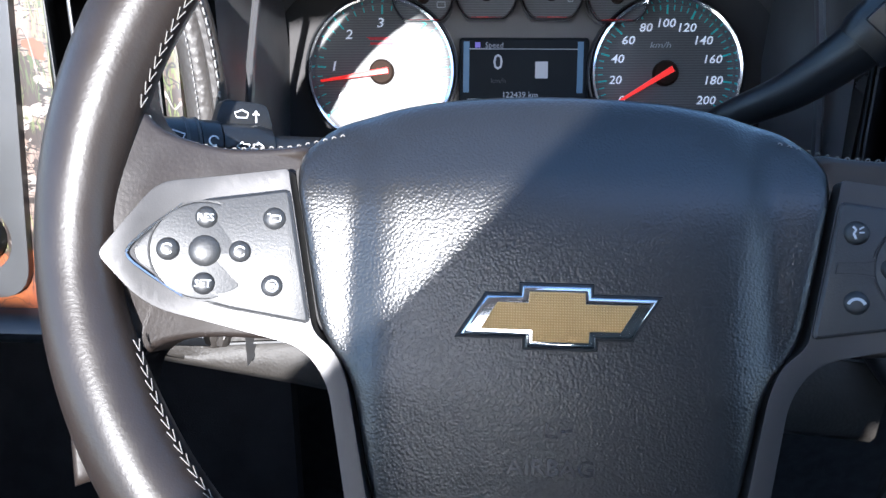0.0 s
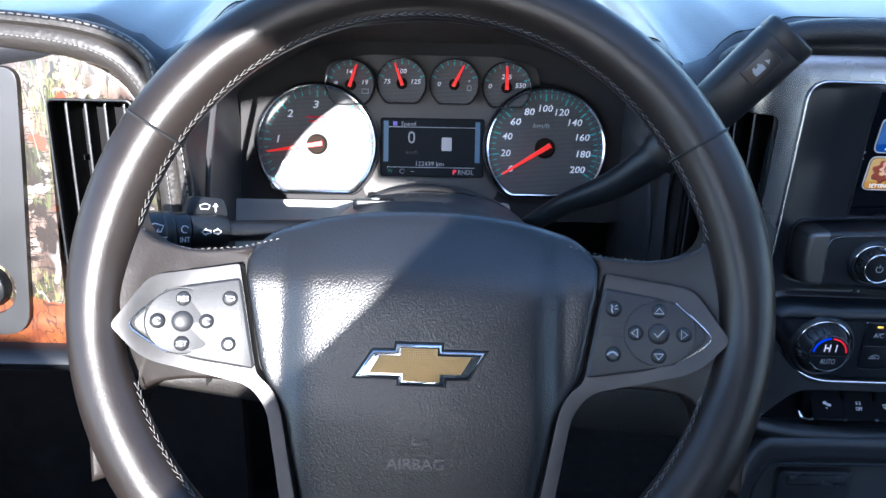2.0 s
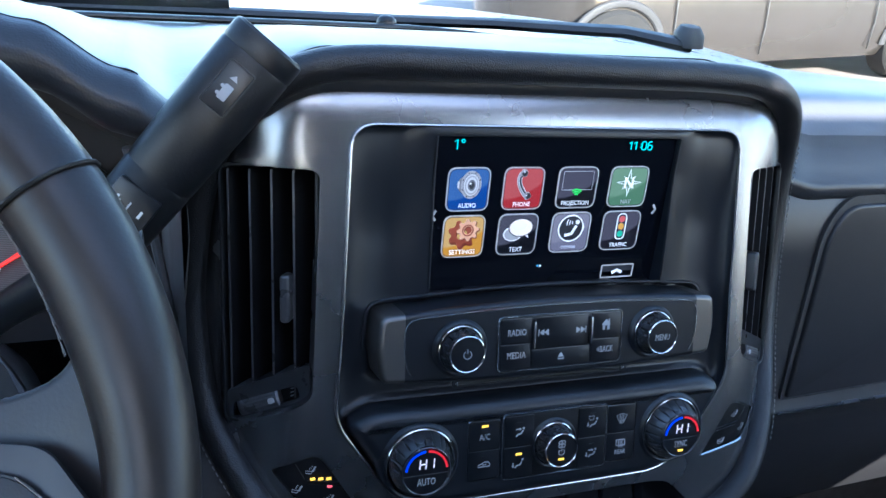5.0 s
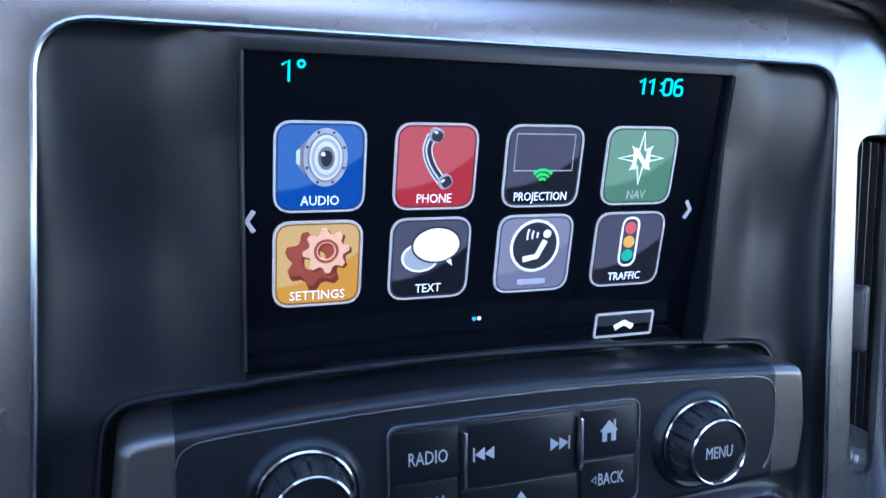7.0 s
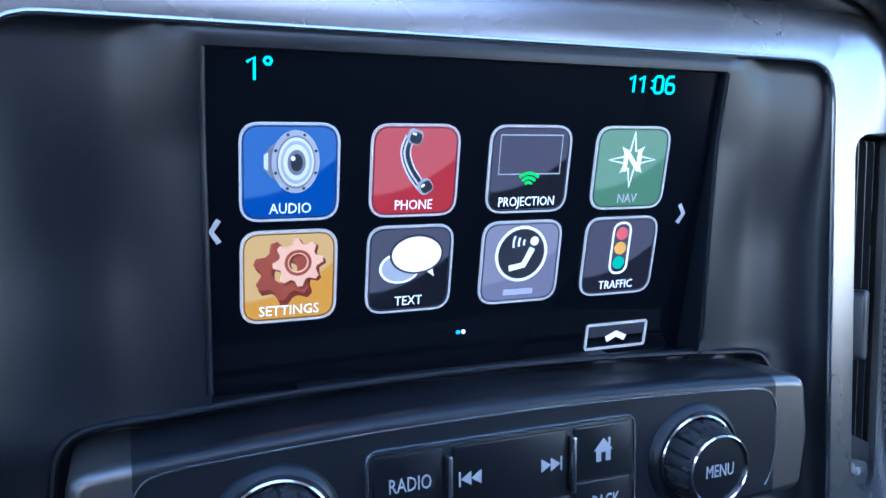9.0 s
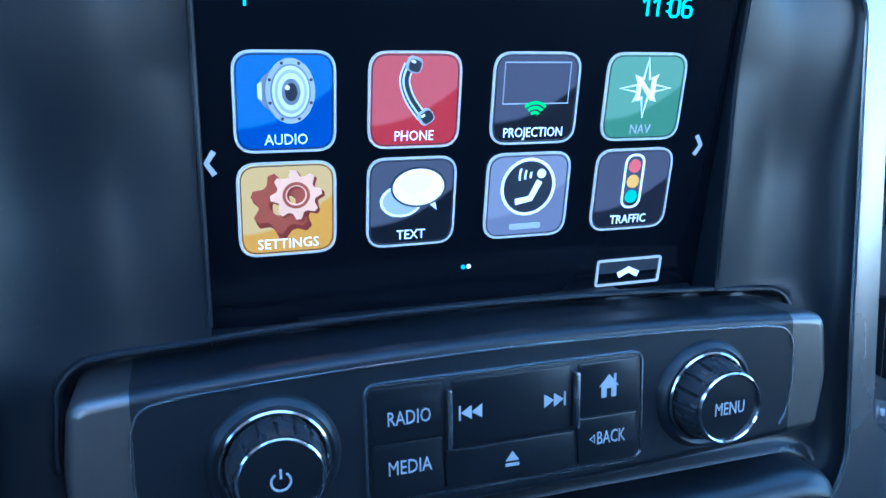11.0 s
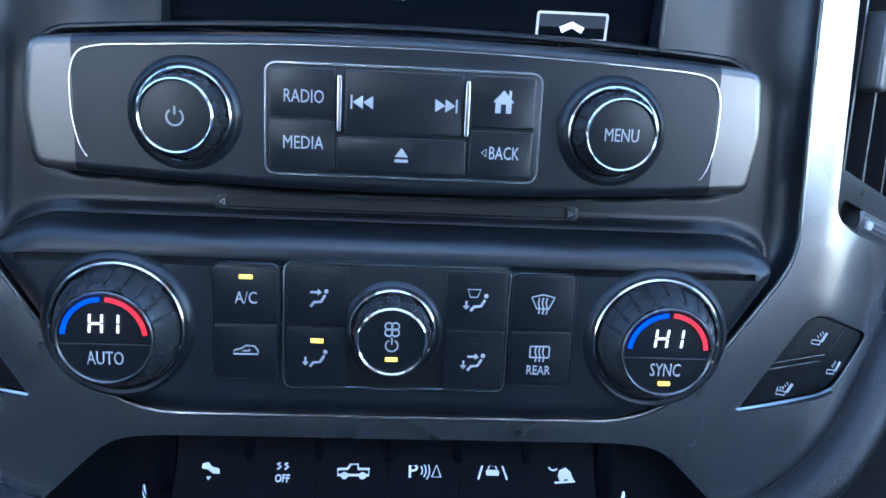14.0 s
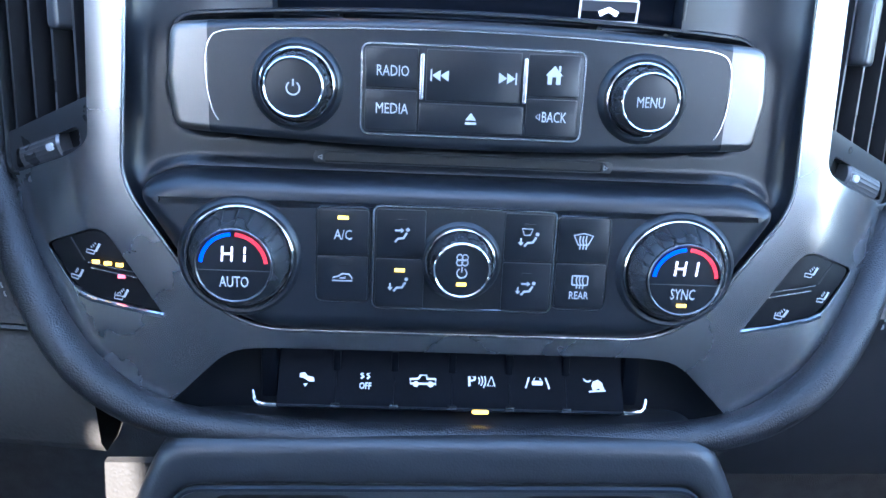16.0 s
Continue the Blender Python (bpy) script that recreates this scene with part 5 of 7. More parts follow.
for sgn in (1, -1):
    pad = thing("seat_heater_keys", "black seat heating keys set in the grey surround", "switch", "seat heater keys", m=STK)
    keys = arc_round([(0.1355, 0.0022), (0.1708, 0.0092), (0.1882, 0.0308), (0.1608, 0.0414)], [0.0015, 0.008, 0.004, 0.008], 5)
    keys = keys if sgn > 0 else mirror2(keys)
    part("pad", swept(plate(dense(keys, 0.004), -0.010, -0.0015, 0.0010, fine=0.006)), M_HEATKEY, pad)
    for n_, (cx, cy) in enumerate(((0.1650, 0.0310), (0.1535, 0.0100), (0.1735, 0.0185))):
        x, y, lo, hi = sgn * cx, cy, -0.0014, -0.0011
        bm = stroke([(x - 0.0032, y - 0.0020), (x + 0.0002, y - 0.0026), (x + 0.0006, y - 0.0010), (x - 0.0030, y - 0.0004)], 0.0004, lo, hi, closed=True)
        bm = stroke([(x + 0.0010, y - 0.0014), (x + 0.0030, y + 0.0022)], 0.0010, lo, hi, bm)
        for k in range(3):
            dx = 0.0009 * k if n_ < 2 else 0.0006 * k
            bm = stroke([(x - 0.0004 + dx, y + 0.0002 + 0.0008 * k), (x - 0.0010 + dx, y + 0.0012 + 0.0008 * k)], 0.0003, lo, hi, bm)
        if n_ == 1:
            for k in range(3):
                bm = stroke([(x - 0.0030 + 0.0012 * k, y - 0.0002), (x - 0.0027 + 0.0012 * k, y + 0.0010)], 0.0003, lo, hi, bm)
        part("symbol", swept(bm), M_LIT, pad)
    part("divider", stroke([(sgn * 0.1460, 0.0182), (sgn * 0.1660, 0.0222)], 0.0006, -0.0015, -0.0008), M_SOFTCHROME, pad)
    part("divider", stroke([(sgn * 0.1475, 0.0208), (sgn * 0.1675, 0.0248)], 0.0006, -0.0015, -0.0008), M_SOFTCHROME, pad)
    part("key_gap", stroke([(sgn * 0.1690, 0.0255), (sgn * 0.1745, 0.0362)], 0.0005, -0.0015, -0.0010), M_THREAD, pad)
    if sgn < 0:
        for i in range(3):
            part("indicator", plate(box2(-0.1640 + i * 0.0052, 0.0250 - 0.0006 * i, 0.0032, 0.0016), -0.0014, -0.0008), M_AMBER, pad)
        part("indicator", plate(box2(-0.1530, 0.0185, 0.0032, 0.0016), -0.0014, -0.0008), M_REDLED, pad)

# row of six toggle keys below the surround
M_TOGGLE = material("toggle_black", (0.0026, 0.0032, 0.0050), 0.5, vary=0.1, spec=0.05)
M_ICON = plain("toggle_marking", (0.62, 0.64, 0.68), 0.5, emit=0.028)
M_TROUGH = material("trough_black", (0.0060, 0.0070, 0.0095), 0.5, vary=0.1, spec=0.15)
row = thing("switch_row", "row of six black toggle keys under the climate panel", "switch panel", m=STK)
recess = arc_round([(-0.150, -0.060), (0.150, -0.060), (0.150, -0.049), (0.120, -0.028), (0.106, -0.010), (-0.106, -0.010), (-0.120, -0.028), (-0.150, -0.049)], 0.004)
part("recess", plate(recess, -0.030, -0.022), M_TROUGH, row)
part("recess_top", plate([(-0.108, -0.0145), (0.108, -0.0145), (0.108, -0.010), (-0.108, -0.010)], -0.025, -0.008), M_TOGGLE, row)
M_CLIP = plain("bright_clip", (0.70, 0.71, 0.73), 0.15, 1.0)
SX0, SW = -0.0843, 0.02795
for i in range(6):
    cx = SX0 + SW * (i + 0.5)
    prof = [(-0.0150, -0.0215), (-0.0150, -0.016), (-0.030, -0.011), (-0.0395, -0.0035), (-0.0425, -0.0025), (-0.0455, -0.0045), (-0.0475, -0.020)]
    b = part("toggle", loft([[(x, y, h) for y, h in prof] for x in (-0.01388, 0.01388)], closed=True, cap0=True, cap1=True), M_TOGGLE, row, m=pose(cx, 0, 0))
    fh = -0.0095
    ic = None
    m_face = pose(0, -0.0315, -0.0100, -38, 0, 0)
    if i == 0:
        ic = plate([(-0.0034, 0.0012), (-0.0014, 0.0018), (0.0, 0.0002), (0.0026, -0.0004), (0.0030, -0.0022), (0.0006, -0.0022), (-0.0014, -0.0008), (-0.0034, -0.0004)], 0, 0.0003)
        ic = stroke([(0.0004, 0.0020), (0.0004, 0.0034)], 0.0006, 0, 0.0003, ic)
        ic = plate([(-0.0006, 0.0032), (0.0014, 0.0032), (0.0004, 0.0046)], 0, 0.0003, bm=ic)
        ic = plate([(-0.0016, -0.0032), (0.0002, -0.0032), (-0.0007, -0.0046)], 0, 0.0003, bm=ic)
    elif i == 1:
        ic = lettering("OFF", 0.0028, 0.0052, at=(0, -0.0034), h=0, bold=0.02)
        ic = plate(box2(0, 0.0036, 0.0040, 0.0016, 0.0005, 2), 0, 0.0003, bm=ic)
        ic = stroke([(-0.0014, 0.0044), (-0.0008, 0.0054), (0.0008, 0.0054), (0.0014, 0.0044)], 0.0006, 0, 0.0003, ic)
        for dx in (-0.0014, 0.0012):
            ic = stroke([(dx + 0.0005, 0.0024), (dx - 0.0006, 0.0014), (dx + 0.0005, 0.0006), (dx - 0.0006, -0.0004)], 0.0008, 0, 0.0003, ic)
    elif i == 2:
        ic = stroke([(-0.0056, -0.0020), (-0.0056, 0.0000), (-0.0022, 0.0002), (-0.0010, 0.0020), (0.0014, 0.0020), (0.0016, 0.0002), (0.0054, 0.0002), (0.0054, -0.0020)], 0.0009, 0, 0.0003, closed=True)
        for cx_ in (-0.0032, 0.0032):
            ic = plate(circle2(cx_, -0.0022, 0.0013, 10), 0, 0.0003, bm=ic)
        ic = stroke([(0.0020, 0.0036), (0.0034, 0.0024)], 0.0008, 0, 0.0003, ic)
        ic = stroke([(0.0010, 0.0046), (0.0028, 0.0046)], 0.0006, 0, 0.0003, ic)
    elif i == 3:
        ic = lettering("P", 0.0050, 0.0034, at=(-0.0036, 0), h=0, bold=0.01)
        for k in range(3):
            ic = stroke(circle2(-0.0028, 0, 0.0024 + 0.0013 * k, 6, -38, 38), 0.0005, 0, 0.0003, ic)
        ic = stroke([(0.0030, -0.0022), (0.0062, -0.0022), (0.0048, 0.0022)], 0.0006, 0, 0.0003, ic, closed=True)
    elif i == 4:
        ic = stroke([(-0.0052, -0.0028), (-0.0034, 0.0028)], 0.0007, 0, 0.0003)
        ic = stroke([(0.0052, -0.0028), (0.0034, 0.0028)], 0.0007, 0, 0.0003, ic)
        ic = plate(box2(0, -0.0004, 0.0048, 0.0020, 0.0006, 2), 0, 0.0003, bm=ic)
        ic = stroke([(-0.0016, 0.0008), (-0.0010, 0.0022), (0.0010, 0.0022), (0.0016, 0.0008)], 0.0005, 0, 0.0003, ic)
    else:
        ic = stroke([(-0.0024, -0.0036), (0.0050, -0.0030)], 0.0007, 0, 0.0003)
        ic = plate([(-0.0012, -0.0014), (-0.0004, 0.0008), (0.0018, 0.0018), (0.0038, 0.0002), (0.0040, -0.0016), (0.0012, -0.0024)], 0, 0.0003, bm=ic)
        for cx_, cy_ in ((0.0002, -0.0020), (0.0034, -0.0022)):
            ic = plate(circle2(cx_, cy_, 0.0011, 10), 0, 0.0003, bm=ic)
        ic = stroke(circle2(-0.0026, 0.0026, 0.0018, 12, 20, 320), 0.0006, 0, 0.0003, ic)
        ic = stroke([(-0.0026, 0.0026), (-0.0016, 0.0036)], 0.0006, 0, 0.0003, ic)
    if ic:
        bmesh.ops.transform(ic, matrix=m_face @ Matrix.Diagonal((1.12, 1.12, 1, 1)), verts=ic.verts)
        part("symbol", ic, M_ICON, b)
    if i == 3:
        part("indicator", plate(box2(0.0, -0.0443, 0.0080, 0.0026, 0.0006, 2), -0.0045, -0.0022, 0.0004), M_AMBER, b)
for i in range(5):
    part("divider", plate(box2(SX0 + SW * (i + 1), -0.0425, 0.0046, 0.0023, 0.0006, 2), -0.016, -0.0016, 0.0006), M_CLIP, row)
    part("divider_stem", plate(box2(SX0 + SW * (i + 1), -0.0300, 0.0034, 0.0225), -0.022, -0.0115, 0.0003), M_TOGGLE, row)
for sx in (-1, 1):
    xe = SX0 - 0.003 if sx < 0 else SX0 + 6 * SW + 0.003
    horn = curve([(xe - sx * 0.003, -0.0432, -0.0026), (xe + sx * 0.004, -0.0428, -0.0026), (xe + sx * 0.0072, -0.0410, -0.0040), (xe + sx * 0.0086, -0.0375, -0.0065)], 5)
    part("end_clip", sweep(horn, 0.0016, 0.0013, n=8, scale=lambda t: 1.15 - 0.75 * t), M_CHROME, row, "small chrome horn")
    part("end_body", plate(box2(xe + sx * 0.0015, -0.0290, 0.008, 0.028, 0.002), -0.022, -0.0105, 0.002), M_TOGGLE, row)
part("bar", sweep([(x, -0.0432, -0.0030) for x in (SX0 - 0.006, 0.0, SX0 + 6 * SW + 0.006)], 0.0009, n=6), M_GLOSS, row)


def air_vent(m, w, h, slats, lean=25, wheel_y=None, skew=0.0, tab=0.0, flip=1):
    """A dashboard air outlet: dark cavity, upright blades, a slide tab and a thumbwheel."""
    v = thing("air_vent", "black dashboard air vent with upright blades", "air vent", "dashboard air vents", m=m)
    outer, inner = box2(0, 0, w, h, 0.006), box2(0, 0, w - 0.004, h - 0.004, 0.005)
    part("rim", plate(outer, -0.012, 0.0010, 0.0012, holes=[inner]), M_BLACK, v)
    cav = loft([[(x, y, -0.002) for x, y in inner], [(x, y, -0.055) for x, y in inner]], cap1=True)
    part("cavity", cav, M_BLADE, v)
    for i in range(slats):
        x = -w / 2 + w * (i + 0.75) / (slats + 0.5)
        sl = plate(box2(0, 0, 0.030, h - 0.006, 0.004), -0.0011, 0.0011, 0.0006)
        bmesh.ops.transform(sl, matrix=pose(x, 0, -0.018, 0, 90 - lean * flip, 0), verts=sl.verts)
        bl = part("blade", sl, M_BLADE, v)
        ox, oz = -0.0148 * math.sin(radians(lean * flip)), 0.0148 * math.cos(radians(lean * flip))
        part("blade_edge", plate(box2(x + ox, 0, 0.0015, h - 0.008, 0.0007, 3), -0.018 + oz - 0.001, -0.018 + oz + 0.0006, 0.0005), M_TAB, bl)
    for yy in (-h * 0.25, h * 0.2):
        part("cross_blade", plate(box2(0, yy, w - 0.006, 0.004), -0.046, -0.040, 0.0005), M_BLADE, v)
    xt = w * tab
    part("slide_tab", plate(box2(xt, 0.0, 0.0062, 0.030, 0.003), -0.006, 0.0040, 0.0018, seg=3), M_TAB, v)
    return v


M_SILL = material("sill_satin_black", (0.05, 0.052, 0.056), 0.30, 0.45, bump=0.05, bump_scale=1200, vary=0.05)
M_TAB = material("tab_satin", (0.10, 0.10, 0.105), 0.3, 0.5, vary=0.05)
for sgn in (-1, 1):
    air_vent(STK @ pose(sgn * 0.1870, 0.1405, -0.0170, 0, sgn * 27, 0), 0.0620, 0.164, 4, 25, tab=0.17 if sgn < 0 else -0.15, flip=-sgn)
    sill = thing("vent_sill", "satin black vent sill with a recessed thumbwheel", "trim", "vent sills", m=STK @ pose(sgn * 0.1650, 0.0780, -0.0060, 0, sgn * 27, 0))
    wedge = arc_round([(0.0, 0.0), (0.008, -0.006), (0.054, -0.022), (0.054, 0.000), (0.0, 0.0205)], [0.003, 0.006, 0.002, 0.002, 0.001], 4)
    slot_poly = arc_round([(0.006, -0.0015), (0.050, -0.0170), (0.0495, -0.0075), (0.0085, 0.0065)], [0.002, 0.003, 0.002, 0.003], 4)
    tilt_ = -18.5 * sgn
    if sgn < 0:
        wedge, slot_poly = mirror2(wedge), mirror2(slot_poly)
    part("sill", plate(wedge, -0.016, -0.0010, 0.0025, [slot_poly], seg=3), M_SILL, sill)
    part("slot", loft([[(x, y, -0.0012) for x, y in slot_poly], [(x, y, -0.0070) for x, y in slot_poly]], cap1=True), M_BLADE, sill)
    n_ = 56
    rings_ = [[((r - (0.0004 if i % 2 and abs(h_) < 0.0125 else 0)) * math.cos(2 * math.pi * i / n_), (r - (0.0004 if i % 2 and abs(h_) < 0.0125 else 0)) * math.sin(2 * math.pi * i / n_), h_) for i in range(n_)] for r, h_ in ((0.0075, -0.0140), (0.0086, -0.0128), (0.0088, -0.0120), (0.0088, 0.0120), (0.0086, 0.0128), (0.0075, 0.0140))]
    wheel_bm = loft(rings_, cap0=True, cap1=True)
    bmesh.ops.transform(wheel_bm, matrix=pose(0.0330 * sgn, -0.0072, -0.0080, 0, 0, tilt_) @ pose(0, 0, 0, 0, 90, 0), verts=wheel_bm.verts)
    tw = part("thumbwheel", wheel_bm, M_TAB, sill, "knurled satin thumbwheel", sharp=25)
    part("pip", plate(box2(0, 0, 0.0042, 0.0034, 0.0014), 0.0, 0.0014, 0.0005), M_LIT, tw, m=pose(0.0245 * sgn, -0.0042, 0.0002, 0, 0, tilt_))
    own = None
    for dy in (-0.0022, 0.0002, 0.0026):
        own = stroke([(0.0100 * sgn, dy), (0.0122 * sgn, dy), (0.0140 * sgn, dy - 0.0008)], 0.0006, -0.0068, -0.0064, own)
    part("mark", own, M_PRINT_DIM, sill)


# ---- steering wheel ----
WHL = tilted(0.050, 0.266, 1.335, 33.2) @ pose(0, 0, 0, 0, 0, -0.6)
wheel = thing("steering_wheel", "black leather steering wheel with satin grey button pods", "steering wheel", m=WHL)
RM, RT = 0.1695, 0.0165


def on_rim(a, tube_a=0.0, grow=0.0):
    c, s = math.cos(radians(a)), math.sin(radians(a))
    r = RM + (RT + grow) * math.cos(radians(tube_a))
    return Vector((r * c, r * s, (RT + grow) * math.sin(radians(tube_a))))


rim_bm = bmesh.new()
rim_rings = []
for i in range(144):
    a = i * 2.5
    side = math.exp(-((a - 185) / 15) ** 2) + math.exp(-((((a + 180) % 360) - 175) / 15) ** 2)
    fat = 1.0 - 0.15 * side
    ring = []
    for j in range(20):
        b_ = radians(j * 18)
        rr = RM + 0.0025 * side + RT * fat * math.cos(b_)
        ring.append((rr * math.cos(radians(a)), rr * math.sin(radians(a)), 0.0155 * fat * math.sin(b_)))
    rim_rings.append(ring)
vs_ = [[rim_bm.verts.new(p) for p in r] for r in rim_rings]
for i in range(144):
    a, c = vs_[i], vs_[(i + 1) % 144]
    for j in range(20):
        rim_bm.faces.new((a[j], a[(j + 1) % 20], c[(j + 1) % 20], c[j]))
part("rim", rim_bm, M_RIM, wheel, "worn dark brown-black leather rim", sharp=80)
for a in (148.5, 31.0):
    part("seam", sweep([on_rim(a, t, 0.0003) for t in range(0, 360, 20)], 0.0010, 0.0008, up=(math.cos(radians(a + 90)), math.sin(radians(a + 90)), 0), n=6, closed=True), M_THREAD, wheel, "sewn seam across the rim")
# baseball stitching along the inner side
st = None
STITCH_N = 200
for k in range(0, STITCH_N):
    a = 360 * k / STITCH_N
    if 166 < a < 197 or a < 14 or a > 343:
        continue
    for t0, t1 in ((173, 167), (161, 167)):
        q0, q1 = on_rim(a - 0.80, t0, 0.0001), on_rim(a + 0.80, t1, 0.0001)
        st = sweep([q0, (q0 + q1) / 2 + Vector((0, 0, 0.0001)), q1], 0.00019, n=4, bm=st)
tagged(part("stitching", st, M_STITCH, wheel, "pale slanted thread"), kind="stuff")

# leather spokes
left_spoke = arc_round([(-0.172, 0.075), (-0.156, 0.062), (-0.151, 0.031), (-0.125, 0.0245), (-0.098, 0.0272), (-0.070, 0.0350), (-0.04, 0.036), (-0.04, -0.036),
                        (-0.088, -0.046), (-0.128, -0.0445), (-0.147, -0.0480), (-0.152, -0.068), (-0.158, -0.095), (-0.172, -0.10)],
                       [0, 0.01, 0.018, 0.01, 0.01, 0.004, 0, 0, 0.004, 0.01, 0.010, 0.01, 0.01, 0], 5)


BASE = [(0.04, -0.0195), (0.09, -0.0165), (0.115, -0.0120), (0.135, -0.0060), (0.150, 0.0010), (0.165, 0.0085), (0.20, 0.0085)]


def base_line(x):
    x = max(0.04, min(0.199, x))
    for (x0, z0), (x1, z1) in zip(BASE, BASE[1:]):
        if x0 <= x <= x1:
            return z0 + (z1 - z0) * (x - x0) / (x1 - x0)
    return 0.0


def base_z(x):
    """Height of the spokes' face: low at the hub, rising smoothly to the rim."""
    return sum(base_line(abs(x) + 0.003 * k) for k in range(-5, 6)) / 11


def spoke_bend(bm):
    for v in bm.verts:
        v.co.z += base_z(v.co.x) - 0.0034 * min(1, max(0, (0.168 - abs(v.co.x)) / 0.008)) - 0.008 * max(0, abs(v.co.y - 0.002) - 0.045) / 0.03
        v.co.z -= 0.035 * min(1, max(0, (0.0955 - abs(v.co.x)) / 0.010))
    return bm


part("spoke", spoke_bend(plate(dense(left_spoke, 0.005), -0.020, 0.0, 0.007, seg=4, fine=0.009)), M_RIM, wheel, sharp=70)
part("spoke", spoke_bend(plate(dense(mirror2(left_spoke), 0.005), -0.020, 0.0, 0.007, seg=4, fine=0.009)), M_RIM, wheel, sharp=70)
sp_l = [(-0.151, 0.037), (-0.146, 0.0278), (-0.125, 0.0245), (-0.100, 0.0270), (-0.080, 0.0325)]
for sg in (1, -1):
    part("spoke_stitching", stitches([Vector((sg * x, y + 0.0003, base_z(x) - 0.0060)) for x, y in sp_l], (0, 0.8, 0.6), 0.0014, 0.0020, 0.00024), M_STITCH, wheel)

# satin trim: button pods' frame and lower legs in one piece on either side
trim_l = arc_round([(-0.1605, -0.0160), (-0.143, 0.0105), (-0.0995, 0.0180), (-0.0990, 0.0140), (-0.0888, -0.0415), (-0.0800, -0.0490), (-0.0755, -0.0590), (-0.0650, -0.110), (-0.0570, -0.158), (-0.0640, -0.160),
                    (-0.0725, -0.112), (-0.0825, -0.060), (-0.0920, -0.0475), (-0.1080, -0.0435), (-0.145, -0.0340)],
                   [0.003, 0.006, 0.002, 0, 0.004, 0.008, 0.01, 0, 0, 0, 0, 0.010, 0.008, 0.006, 0.010], 5)
pod_l = arc_round([(-0.1510, -0.0150), (-0.1350, 0.0035), (-0.0990, 0.0098), (-0.0900, -0.0385), (-0.1290, -0.0320)], [0.008, 0.014, 0.002, 0.002, 0.014], 6)


def pod_drop(bm):
    """The pods lie lower towards the hub than at their outer tip."""
    for v in bm.verts:
        v.co.z += base_z(v.co.x) if v.co.y > -0.05 else base_z(v.co.x) + 0.004 * min(1, (-0.05 - v.co.y) / 0.1)
    return bm


def push_button(parent, x, y, r, name="button"):
    own = lathe([(r * 1.12, -0.0012), (r * 1.02, 0.0002), (r * 0.9, 0.0011), (r * 0.7, 0.0018), (r * 0.4, 0.0021), (0, 0.0022)], 24)
    z = base_z(x) + (0.0046 if abs(x) > 0.108 else 0.0037)
    return part(name, own, M_POD, parent, m=pose(x, y, z, 0, -16 * math.copysign(1, x), 0))


